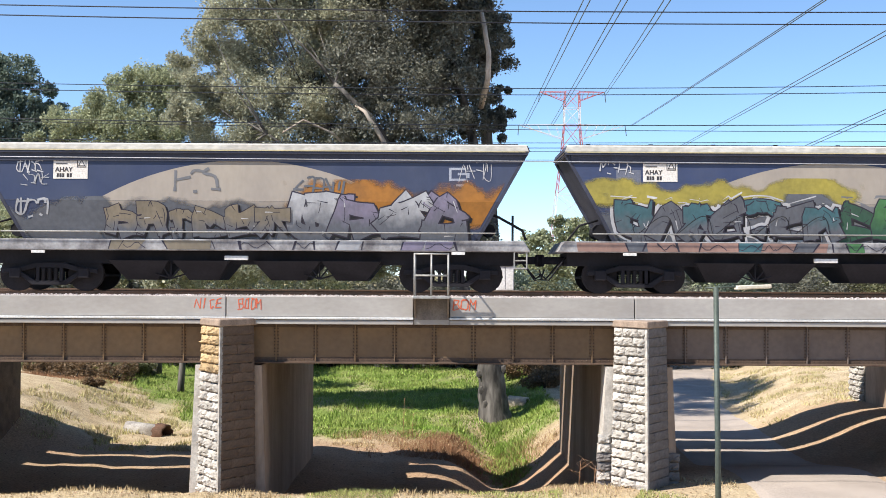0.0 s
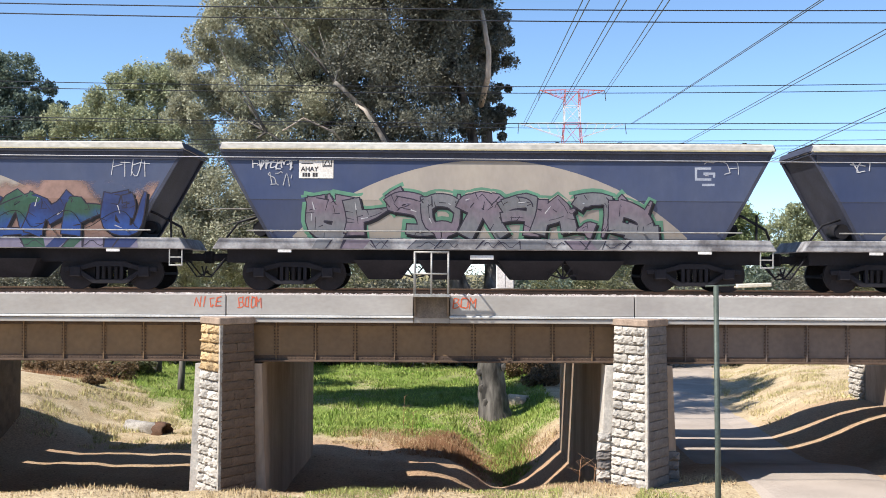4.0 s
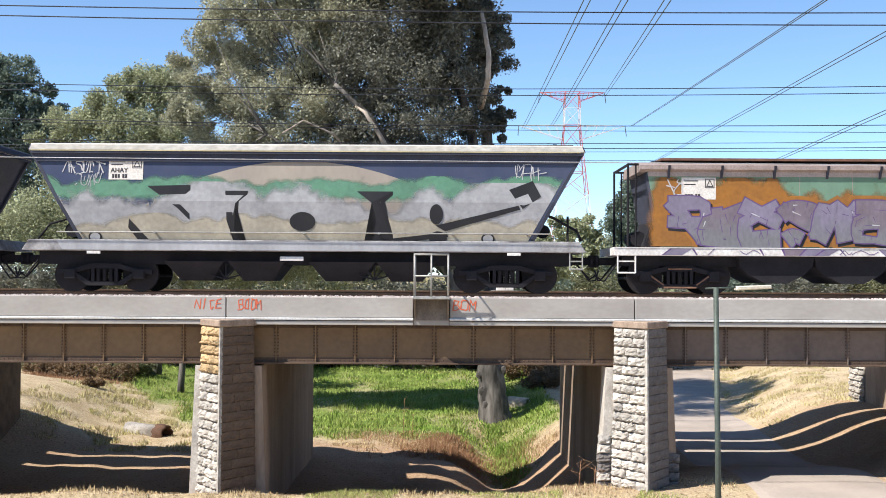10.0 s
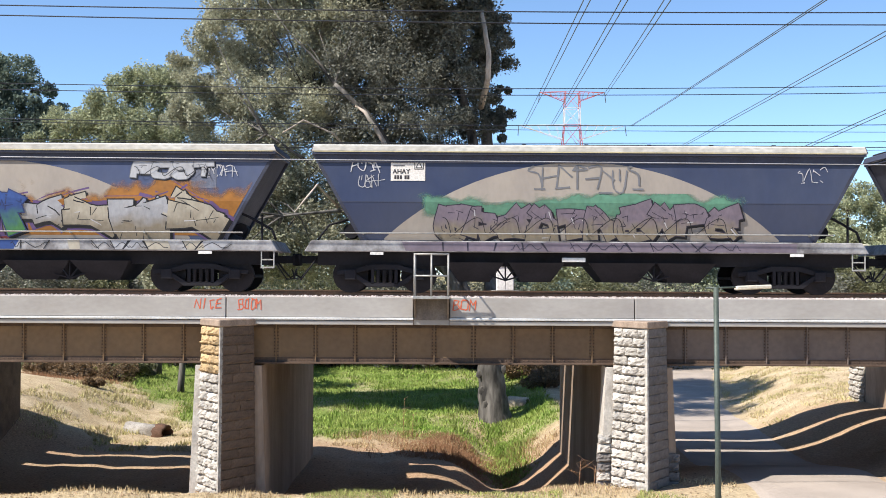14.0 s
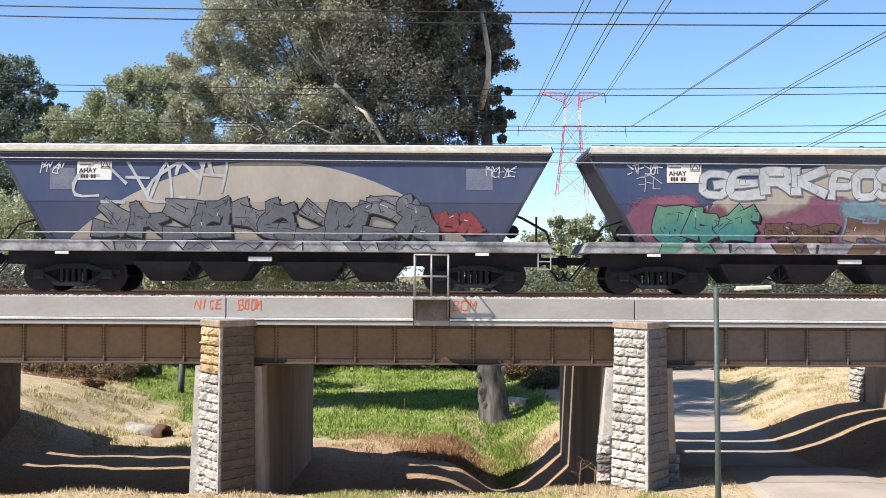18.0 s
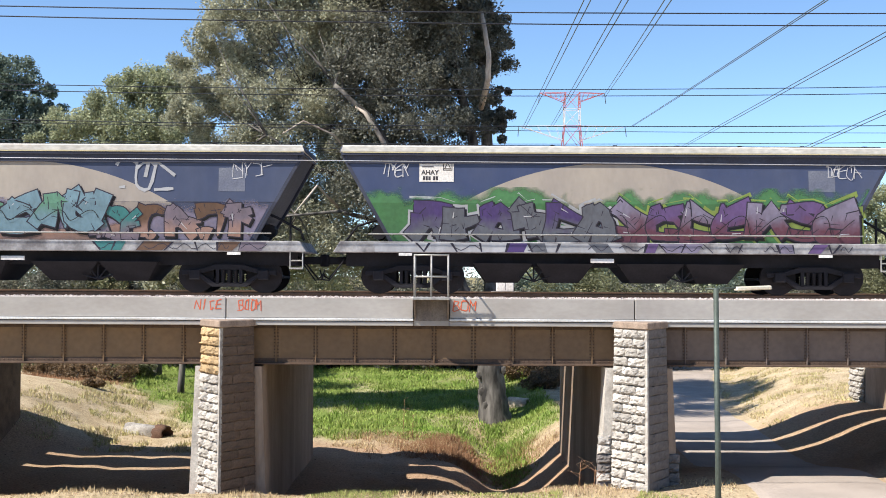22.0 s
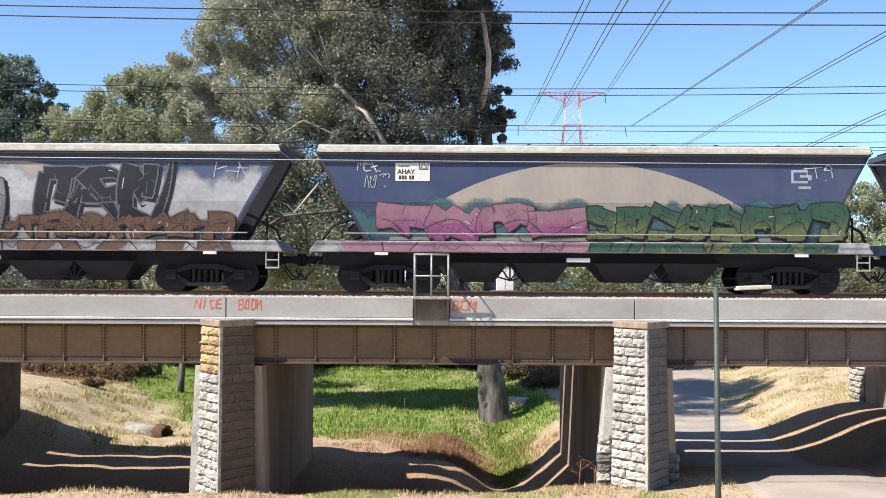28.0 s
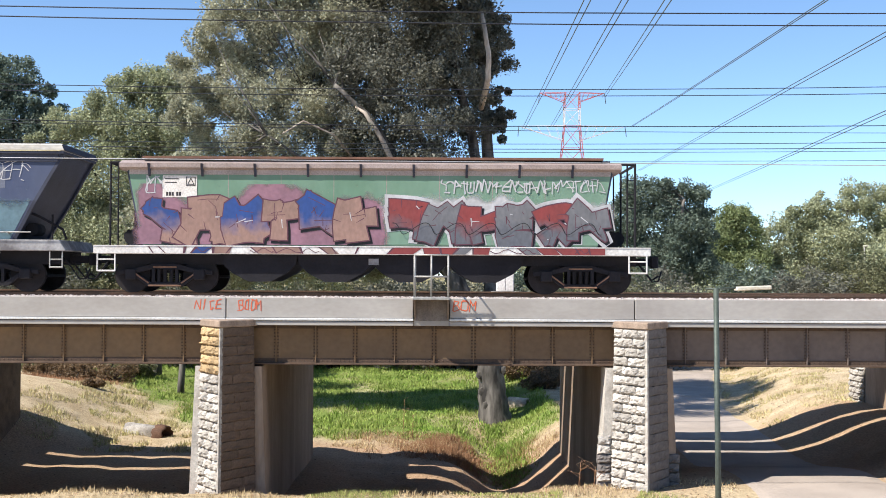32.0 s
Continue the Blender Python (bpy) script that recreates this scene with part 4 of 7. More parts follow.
for i, (x, y) in enumerate(((-18.4, 60.5), (-16.1, 55.8), (-20.0, 61.2), (-17.3, 63.4), (5.3, 62.8), (6.2, 65.2), (-24.0, 68.4), (-21.6, 66.6), (-19.2, 69.5), (-17.0, 66.2), (4.6, 69.3), (6.4, 71.1), (8.2, 69.3), (-9.5, 74.7), (-6.5, 75.6), (-3.0, 76.5), (0.5, 75.6))):
    h = (0.7, 0.32, 0.8, 0.9, 0.7, 0.9)[i] if i < 6 else 0.9 + 0.25 * (i % 3)
    bush("low brown scrub on the far bank", x, y, [(0, 0, h * 0.7, 1.3 * h, 0.9 * h, h * 0.7), (0.9 * h, 0.2, h * 0.5, 0.9 * h, 0.8 * h, h * 0.5), (-0.9 * h, 0, h * 0.5, h, 0.8 * h, h * 0.5)],
         LEAF_SCRUB if i % 2 and i > 5 else LEAF_BROWN, 140 + i, 46, 90, 0.12 if i < 6 else 0.16)
# ---- grass ----
def blades(name, n, where, hmin, hmax, wide, material, seed, label):
    r = np.random.default_rng(seed)
    verts, faces = [], []
    tries = 0
    while len(faces) < n and tries < n * 6:
        tries += 1
        p = where(r)
        if p is None:
            continue
        x, y = p
        z = ground_z(x, y) - 0.02
        h = r.uniform(hmin, hmax) * (0.35 + 1.4 * max(0.0, 0.5 + noise.noise((x * 0.8, y * 0.55, 5))))
        a = r.uniform(0, 6.28)
        lean = r.normal(size=2) * 0.4 * h
        c, s = math.cos(a) * wide, math.sin(a) * wide
        k = len(verts)
        verts += [(x - c, y - s, z), (x + c, y + s, z), (x + lean[0], y + lean[1], z + h)]
        faces.append((k, k + 1, k + 2))
    return tagged(quads(name, verts, faces, material), label, "grass", kind="stuff")


def in_green(r):
    x, y = r.uniform(-20, 6), 45.9 + 32.4 * r.random() ** 1.3
    return (x, y) if zones(x, y)[0] > 0.25 + 0.3 * r.random() else None


def in_dry(r):
    if r.random() < 0.55:
        x, y = r.uniform(-12, 14), r.uniform(23.8, 29.9)
        if abs(x - path_centre(y)) < 2.0:
            return None
    else:
        x, y = r.uniform(-17, 20), r.uniform(44, 75)
        if abs(x - path_centre(y)) < 2.0 or zones(x, y)[0] > 0.4 or (-3 < x < 4):
            return None
    return x, y


blades("green_grass", 70000, in_green, 0.04, 0.20, 0.028, GRASS_GREEN, 71, "lush green grass on the creek bank")
blades("dry_grass", 34000, in_dry, 0.03, 0.11, 0.012, GRASS_DRY, 72, "short dry straw-coloured grass")


def in_verge(r):
    x, y = r.uniform(-3.5, 5.6), r.uniform(24.8, 28.1)
    return (x, y) if noise.noise((x * 0.8, y * 0.45, 9)) > -0.05 else None


def in_bank(r):
    x, y = r.uniform(-17, -5.5), r.uniform(44, 66)
    if zones(x, y)[0] > 0.5 or noise.noise((x * 0.9, y * 0.5, 21)) < -0.05:
        return None
    return x, y


def in_straw(r):
    x, y = r.uniform(-4.2, 4.4), r.uniform(46.0, 50.5)
    return (x, y) if noise.noise((x * 0.8, y * 0.5, 15)) > -0.2 and abs(x - creek_x(y)) > 0.5 else None


def in_right_bank(r):
    x, y = r.uniform(10, 19), r.uniform(44, 75)
    return (x, y) if abs(x - path_centre(y)) > 2.1 and noise.noise((x * 0.7, y * 0.4, 33)) > 0.0 else None


GRASS_PALE = mat("pale_straw", (0.50, 0.42, 0.24), (0.36, 0.34, 0.14), rough=0.85, scale=0.7, fine=5, bump=0, islands=0.35)
blades("bank_grass", 12000, in_bank, 0.05, 0.20, 0.02, GRASS_PALE, 76, "tufts of dry yellow-green grass on the bank")
blades("straw", 9000, in_straw, 0.04, 0.15, 0.014, GRASS_DRY, 77, "long dry straw at the edge of the shade")
blades("bank_straw", 8000, in_right_bank, 0.05, 0.16, 0.02, GRASS_PALE, 78, "patchy dry grass beside the footpath")
blades("verge_grass", 11000, in_verge, 0.04, 0.13, 0.012, GRASS_VERGE, 74, "sparse yellow-green grass on the near verge")


def in_scrub(r):
    if r.random() < 0.7:
        y = r.uniform(44.6, 49.7)
        return creek_x(y) + r.normal() * 1.5 - 1.3, y
    return r.uniform(-21, -16.2), r.uniform(56.7, 65)


blades("dead_weeds", 18000, in_scrub, 0.04, 0.24, 0.012, TWIG, 73, "brown dead weeds along the creek edge")
for x, y, h in ((-1.55, 47.9, 1.7), (-1.2, 48.4, 1.0), (0.6, 45.4, 0.8), (3.3, 29.3, 0.6), (3.6, 28.8, 0.5)):
    w = thing("dead_weed", "dry leafless weed stalk", "weed", x, y, ground_z(x, y), "dead weeds")
    r = random.Random(int(x * 100))
    bm = bmesh.new()
    tube(bm, [(0, 0, -0.05), (0.03, 0, h * 0.5), (0.06, 0.02, h)], 0.013, 5, 0.005)
    for k in range(7):
        z = h * r.uniform(0.3, 0.95)
        tube(bm, [(0.04, 0, z), (0.04 + r.uniform(-0.25, 0.25), r.uniform(-.1, .1), z + 0.12), (0.04 + r.uniform(-0.35, 0.35), r.uniform(-.1, .1), z + 0.2)], 0.006, 4, 0.003)
    tagged(part("stalk", bm, TWIG, w), kind="stuff")


def in_litter(r):
    if r.random() < 0.35:
        x, y = r.uniform(-12, 14), r.uniform(24.1, 30.6)
    else:
        x, y = r.uniform(-18, 20), r.uniform(36, 72)
    return (x, y) if abs(x - path_centre(y)) > 2.0 else None


r = np.random.default_rng(81)
lv, lf = [], []
while len(lf) < 9000:
    q = in_litter(r)
    if q is None:
        continue
    a, s = r.uniform(0, 6.28), r.uniform(0.02, 0.07)
    z = ground_z(*q) + 0.015
    c, d = math.cos(a) * s, math.sin(a) * s
    k = len(lv)
    lv += [(q[0] - c, q[1] - d, z), (q[0] + d * 0.4, q[1] - c * 0.4, z + 0.02 * r.random()), (q[0] + c, q[1] + d, z + 0.015), (q[0] - d * 0.4, q[1] + c * 0.4, z)]
    lf.append((k, k + 1, k + 2, k + 3))
tagged(quads("leaf_litter", lv, lf, LITTER), "scattered brown leaf litter and bark", "leaf litter", kind="stuff")


def in_channel(r):
    y = 44.3 + 11.7 * r.random()
    return creek_x(y) + 0.4 + r.normal() * 0.42, y


blades("channel_weeds", 7000, in_channel, 0.06, 0.24, 0.028, GRASS_GREEN, 75, "green weeds growing down the creek channel")

# ---- wagon paints ----
NAVY = mat("faded_navy_paint", (0.023, 0.038, 0.105), (0.062, 0.074, 0.125), objects=0.22, rough=0.45, scale=0.45, fine=7, bump=0.02, streak=(1, 1, 0.5), spec=0.4, grain=0.06)
TAN = mat("tan_dome_paint", (0.345, 0.30, 0.255), (0.275, 0.24, 0.215), rough=0.5, scale=0.6, fine=8, bump=0.02, streak=(1, 1, 0.5), grain=0.05)
DARKEND = mat("wagon_end_paint", (0.05, 0.055, 0.085), (0.035, 0.037, 0.055), rough=0.6, scale=1.5)
SILL = mat("wagon_sill_paint", (0.36, 0.35, 0.355), (0.13, 0.12, 0.125), rough=0.6, scale=2.4, fine=14, bump=0.1)
CREAM = mat("roof_cream_paint", (0.58, 0.56, 0.52), (0.46, 0.43, 0.39), rough=0.5, scale=1.2, fine=12, bump=0.05, streak=(0.5, 1, 1))
YELLOWLINE = mat("yellow_line_paint", (0.60, 0.52, 0.30), (0.5, 0.43, 0.27), scale=2, bump=0)
UNDER = mat("underframe_grime", (0.016, 0.015, 0.019), (0.010, 0.009, 0.012), rough=0.85, scale=2, fine=15, bump=0.2)
WHEEL = mat("wheel_steel", (0.022, 0.018, 0.019), (0.013, 0.011, 0.012), rough=0.7, metal=0.3, scale=4)
PLATE = mat("data_plate", (0.70, 0.66, 0.62), (0.60, 0.56, 0.53), rough=0.6, scale=3, bump=0)
PLATE_YELLOW = mat("yellow_data_plate", (0.72, 0.55, 0.06), (0.62, 0.46, 0.06), rough=0.6, scale=3, bump=0)
INK = mat("plate_lettering", (0.035, 0.03, 0.035), (0.05, 0.045, 0.05), rough=0.6, bump=0)
GREENBODY = mat("faded_green_paint", (0.12, 0.22, 0.15), (0.17, 0.27, 0.205), rough=0.5, scale=0.5, fine=7, bump=0.02, streak=(1, 1, 0.5), grain=0.06)
GREENROOF = mat("roof_pink_grey", (0.36, 0.29, 0.275), (0.26, 0.205, 0.19), rough=0.6, scale=1.5, bump=0.1)
EAVE = mat("eave_pale_paint", (0.44, 0.36, 0.345), (0.33, 0.28, 0.26), rough=0.6, scale=1.5, bump=0.1)
TRIM = mat("rusty_bogie_edge", (0.23, 0.13, 0.085), (0.14, 0.08, 0.055), rough=0.8, scale=5)
RUSTLINE = mat("rusty_walkway", (0.20, 0.10, 0.07), (0.13, 0.07, 0.05), rough=0.8, scale=3)
LOGO = mat("faded_emblem_paint", (0.33, 0.35, 0.42), (0.26, 0.28, 0.35), rough=0.6, scale=3, bump=0)
PATCH = mat("painted_out_patch", (0.11, 0.12, 0.17), (0.15, 0.16, 0.2), rough=0.6, scale=2, bump=0)
HUES = {"white": (0.66, 0.65, 0.68), "silver": (0.50, 0.50, 0.53), "grey": (0.33, 0.33, 0.36), "slate": (0.22, 0.23, 0.27), "black": (0.03, 0.03, 0.04),
        "ink": (0.055, 0.045, 0.08), "lilac": (0.42, 0.37, 0.52), "mauve": (0.36, 0.29, 0.36), "purple": (0.25, 0.15, 0.38), "violet": (0.13, 0.08, 0.27),
        "magenta": (0.50, 0.14, 0.36), "pink": (0.60, 0.32, 0.42), "rose": (0.42, 0.16, 0.26), "maroon": (0.23, 0.09, 0.13), "red": (0.50, 0.10, 0.10),
        "coral": (0.60, 0.24, 0.22), "salmon": (0.58, 0.36, 0.30), "orange": (0.66, 0.28, 0.06), "gold": (0.44, 0.36, 0.10), "yellow": (0.66, 0.55, 0.12),
        "lime": (0.45, 0.58, 0.14), "green": (0.13, 0.36, 0.14), "mint": (0.22, 0.50, 0.34), "bottle": (0.07, 0.18, 0.12), "olive": (0.24, 0.29, 0.12),
        "teal": (0.09, 0.36, 0.36), "sea": (0.11, 0.26, 0.31), "cyan": (0.07, 0.44, 0.58), "sky": (0.30, 0.48, 0.58), "blue": (0.06, 0.14, 0.48),
        "navy": (0.05, 0.08, 0.26), "brown": (0.25, 0.14, 0.09), "tan": (0.42, 0.35, 0.26), "cream": (0.58, 0.52, 0.42), "shadow": (0.10, 0.09, 0.13)}


def tone(name):
    c = HUES[name]
    g = sum(c) / 3
    k = 0.78 if name in ("white", "silver", "cream") else 0.51
    return tuple(max(0.01, k * (1.02 * v - 0.02 * g)) for v in c)


def hue(name):
    c = tone(name)
    return mat("spray_" + name, c, tuple(0.72 * v + 0.012 for v in c), rough=0.5, scale=1.1, fine=9, bump=0.02, streak=(1, 1, 0.6), grain=0.10)


def fade(upper, lower, z0, z1):
    """Sprayed fill that blends from one colour at the top to another below, in cloudy patches."""
    key = "spray_%s_to_%s_%d_%d" % (upper, lower, round(z0 * 10), round(z1 * 10))
    if key in MATS:
        return MATS[key]
    c, d = tone(upper), tone(lower)
    m = mat(key, c, tuple(0.74 * v + 0.012 for v in c), rough=0.5, scale=1.6, fine=11, bump=0.02, streak=(1, 1, 0.6), grain=0.12)
    n, ln = m.node_tree.nodes, m.node_tree.links
    hsv = [q for q in n if q.type == "HUE_SAT"][0]
    src = hsv.inputs["Color"].links[0].from_socket
    tc, sep, cloud, add, ramp, mx = (n.new("ShaderNode" + q) for q in ("TexCoord", "SeparateXYZ", "TexNoise", "Math", "MapRange", "Mix"))
    cloud.inputs["Scale"].default_value, cloud.inputs["Detail"].default_value = 2.2, 5
    ln.new(tc.outputs["Object"], sep.inputs[0]), ln.new(tc.outputs["Object"], cloud.inputs["Vector"])
    add.operation = "MULTIPLY_ADD"
    add.inputs[1].default_value = 0.9 * (z1 - z0)
    ln.new(cloud.outputs[0], add.inputs[0]), ln.new(sep.outputs[2], add.inputs[2])
    mid = z0 + 0.42 * (z1 - z0) + 0.45 * (z1 - z0)
    ramp.inputs[1].default_value, ramp.inputs[2].default_value = mid + 0.22 * (z1 - z0), mid - 0.22 * (z1 - z0)
    ln.new(add.outputs[0], ramp.inputs[0])
    mx.data_type = "RGBA"
    mx.inputs[7].default_value = (*d, 1)
    ln.new(src, mx.inputs[6]), ln.new(ramp.outputs[0], mx.inputs[0])
    ln.new(mx.outputs[2], hsv.inputs["Color"])
    return m


def mist(name):
    """Thin sprayed paint: covers where the stored cover is high, and breaks up to specks where it is low."""
    key = "mist_" + name
    if key in MATS:
        return MATS[key]
    c = tone(name)
    m = mat(key, c, tuple(0.74 * v + 0.012 for v in c), rough=0.55, scale=1.3, fine=9, bump=0.02, grain=0.12)
    n, ln = m.node_tree.nodes, m.node_tree.links
    at, tc, spk, add, ramp, clear, mx = (n.new("ShaderNode" + q) for q in ("Attribute", "TexCoord", "TexNoise", "Math", "MapRange", "BsdfTransparent", "MixShader"))
    at.attribute_name = "cover"
    spk.inputs["Scale"].default_value, spk.inputs["Detail"].default_value = 3.0, 8
    ln.new(tc.outputs["Object"], spk.inputs["Vector"])
    add.operation = "ADD"
    ln.new(at.outputs["Fac"], add.inputs[0]), ln.new(spk.outputs[0], add.inputs[1])
    ramp.inputs[1].default_value, ramp.inputs[2].default_value, ramp.inputs[4].default_value = 0.62, 1.15, 0.93
    ln.new(add.outputs[0], ramp.inputs[0])
    ln.new(ramp.outputs[0], mx.inputs[0]), ln.new(clear.outputs[0], mx.inputs[1]), ln.new(n["Principled BSDF"].outputs[0], mx.inputs[2])
    ln.new(mx.outputs[0], n["Material Output"].inputs["Surface"])
    return m


# the blue wagons' sides: an upper sheet leaning in above the fold, a lower one drawn in below it
FOLD, SIDE_Y = 2.33, -1.392


def lean_in(z):
    return (z - FOLD) * 0.055 if z > FOLD else (FOLD - z) * 0.125


# ---- lettering: strokes on a grid of five by seven ----
GLYPHS = dict(pair.split("=") for pair in (
    "A=002640,1232 B=0006363303,33413000 C=4526150420303141 D=000636454110 E=46060040,0333 F=0600,0646,0333 G=45361605011030424323 "
    "H=0600,4640,0343 I=2620 J=363120101102 K=0600,460340 L=060040 M=0006234640 N=00064046 O=1636454130100105 16=1 P=00063645443303 "
    "R=000636454433032340 S=4536160514344231301001 T=0646,2620 U=0601103041 V=062046 W=0610233046 X=0640,4600 Y=062346,2320 Z=06460040 "
    "Q=16364541301001051 16=1").replace("16=1 ", " ").replace(" 16=1", "").split())
GLYPHS["O"], GLYPHS["Q"] = "16364541301001051636", "1636454130100105163620"
GLYPHS["U"], GLYPHS["!"] = "0601103041464", "2622,2120"
GLYPHS["U"] = "06011030414546"
FRAGMENTS = ("0006,0344", "000623,2346", "0640,0343", "16053441,2050", "064640,0343", "002640,4446", "46030040,0343", "06013046,2326", "05163645,2010", "1620,0545", "0643,0040")


def strokes(code):
    for run in code.split(","):
        pts = [(int(run[i]) / 4, int(run[i + 1]) / 6) for i in range(0, len(run) - 1, 2)]
        yield pts


def ribbon(bm, p, q, w0, w1, y, mi):
    """A flat bar of paint from p to q on the plane at depth y."""
    d = Vector((q[0] - p[0], q[1] - p[1]))
    if d.length < 1e-6:
        return
    d.normalize()
    n = Vector((-d.y, d.x))
    a, b = Vector(p) - d * w0 * 0.75, Vector(q) + d * w1 * 0.75
    pts = [a + n * w0, a - n * w0, b - n * w1, b + n * w1]
    f = bm.faces.new([bm.verts.new((v.x, y, v.y)) for v in pts])
    f.material_index = mi


def face_out(bm, bent=False):
    """Turns every face of flat paint towards the near side, and lays it on the folded side of a blue wagon."""
    if bent:
        for v in bm.verts:
            v.co.y += lean_in(v.co.z)
    bm.normal_update()
    for f in bm.faces:
        if f.normal.y > 0:
            f.normal_flip()
    return bm


def swoosh(bm, pts, widths, grow, y, mi, shift=(0, 0)):
    """One continuous flat band along the points, its half width varying, grown by a margin all round."""
    k = len(pts) - 1
    lo, hi = [], []
    for i, p in enumerate(pts):
        d = (pts[min(k, i + 1)] - pts[max(0, i - 1)]).normalized()
        m = Vector((-d.y, d.x))
        w = widths[i] + grow
        c = p + Vector(shift)
        if i == 0:
            c = c - d * (grow + widths[0] * 0.45)
        if i == k:
            c = c + d * (grow + widths[k] * 0.45)
        lo.append((c.x - m.x * w, c.y - m.y * w))
        hi.append((c.x + m.x * w, c.y + m.y * w))
    for i in range(k):
        for n, tri in enumerate(((lo[i], lo[i + 1], hi[i]), (lo[i + 1], hi[i + 1], hi[i]))):
            d = y - 0.00000637 * (2 * i + n)
            bm.faces.new([bm.verts.new((p[0], d, p[1])) for p in tri]).material_index = mi


def curve_through(pts, n=4):
    """Points along a smooth line through the given ones."""
    p = [pts[0]] + pts + [pts[-1]]
    out = []
    for i in range(1, len(p) - 2):
        a, b, c, d = p[i - 1], p[i], p[i + 1], p[i + 2]
        for k in range(n):
            t = k / n
            out.append(0.5 * (2 * b + (c - a) * t + (2 * a - 5 * b + 4 * c - d) * t * t + (3 * b - a - 3 * c + d) * t ** 3))
    return out + [pts[-1]]


def lettering(parent, name, word, x0, x1, z0, z1, fill, edge, halo, seed, face, label, low=None, shine=None, thick=0.15, edge_w=0.07):
    """A row of overlapping sprayed letters with glow, block shadow, outline, blended fill and inner lines, lying on the wagon's side."""
    r = random.Random(seed)
    fills = fill.split("|")
    lows = [low] * len(fills) if low else fills[1:] + fills[:1]
    mats = [hue(halo or edge), hue(edge)] + [fade(a, b, round(z0, 1), round(z1, 1)) for a, b in zip(fills, lows)] + [hue(shine or "white"), hue("ink" if edge == "white" else "black")]
    si, ki = 2 + len(fills), 3 + len(fills)
    h = z1 - z0
    if word.startswith("#"):
        n, word = int(word[1:]), ""
    else:
        n = len(word) if word else max(3, round((x1 - x0) / (h * 0.80)))
    pitch = (x1 - x0) / n
    skew = r.uniform(-0.05, 0.28) if not word else 0.10
    drop = not word or r.random() < 0.5
    e = edge_w * h * 0.26 + 0.010
    wave, phase = r.uniform(0.02, 0.06) * h, r.uniform(0, 6)
    last = -1
    for g in range(n):
        if word:
            code = GLYPHS[word[g]]
        else:
            pick = [i for i in range(len(FRAGMENTS)) if i != last]
            last = r.choice(pick)
            code = FRAGMENTS[last] + "," + r.choice(FRAGMENTS).split(",")[0]
        gw, gh = pitch * r.uniform(1.0, 1.3), h * r.uniform(0.86, 1.0)
        gx, gz0 = x0 + g * pitch + pitch * 0.08, z0 + (h - gh) * r.random() * 0.5
        lean = skew + r.uniform(-0.14, 0.14)
        wid = min(thick * h, (0.14 if word else 0.20) * pitch)
        curvy = r.random() < (0.4 if word else 0.5)
        tint = g % len(fills)
        lift = 0.0042 * g
        bm = bmesh.new()

        def place(p):
            z = gz0 + wid + (gh - wid * 2.0) * p[1] + wave * math.sin(phase + g * 1.3 + p[0])
            x = gx + gw * 0.74 * p[0] + lean * (p[1] - 0.5) * h * 0.6
            return Vector((x + r.uniform(-0.025, 0.025) * h, z + r.uniform(-0.025, 0.025) * h))
        bands = []
        for pts in strokes(code):
            pl = [place(p) for p in pts]
            if len(pl) < 2:
                continue
            if curvy and len(pl) > 2:
                pl = curve_through(pl)
            else:
                bow = r.uniform(-0.05, 0.05) * h * (0.3 if word else 1.0)
                fine = []
                for p, q in zip(pl, pl[1:]):
                    d = q - p
                    m = Vector((-d.y, d.x)).normalized() if d.length > 1e-6 else Vector((0, 0))
                    fine += [p + d * (k / 4) + m * bow * math.sin(math.pi * k / 4) for k in range(4)]
                pl = fine + [pl[-1]]
            if not word and r.random() < 0.4:
                # a spike drawn out past the letter's end
                d = (pl[-1] - pl[-2]).normalized()
                tip = pl[-1] + d * h * r.uniform(0.06, 0.16)
                if z0 < tip.y < z1 + 0.08 * h:
                    pl.append(tip)
                    c = 0.12
                else:
                    c = r.uniform(0.7, 1.5)
            else:
                c = r.uniform(0.6, 1.5)
            k = len(pl) - 1
            a, b = r.uniform(0.6, 1.5), r.uniform(0.8, 1.05)
            ws = [wid * (a * (1 - t) ** 2 + 2 * b * t * (1 - t) + c * t * t) for t in (i / k for i in range(k + 1))]
            bands.append((pl, ws))
        for i, (pl, ws) in enumerate(bands):
            q = 0.0003 * i
            if halo:
                swoosh(bm, pl, ws, e + 0.075 * h * r.uniform(0.7, 1.2), face - 0.008 - lift * 0.1 - q, 0)
            if drop:
                swoosh(bm, pl, ws, e * 1.1, face - 0.0125 - lift * 0.1 - q, ki, (0.04 * h, -0.05 * h))
            swoosh(bm, pl, ws, e, face - 0.0175 - lift - q, 1)
            swoosh(bm, pl, ws, 0.0, face - 0.0192 - lift - q, 2 + tint)
        for pl, ws in bands:
            k = len(pl) - 1
            if k < 4:
                continue
            # thin lines inside the band, cracks across it, and small light strokes
            s = r.choice((-0.4, 0.4))
            inner = []
            for i in range(k + 1):
                d = (pl[min(k, i + 1)] - pl[max(0, i - 1)]).normalized()
                inner.append(pl[i] + Vector((-d.y, d.x)) * ws[i] * s)
            i0 = r.randrange(0, max(1, k - 2))
            if r.random() < 0.6:
                seg = inner[i0:i0 + 3]
                swoosh(bm, seg, [0.008] * len(seg), 0, face - 0.0207 - lift, 1)
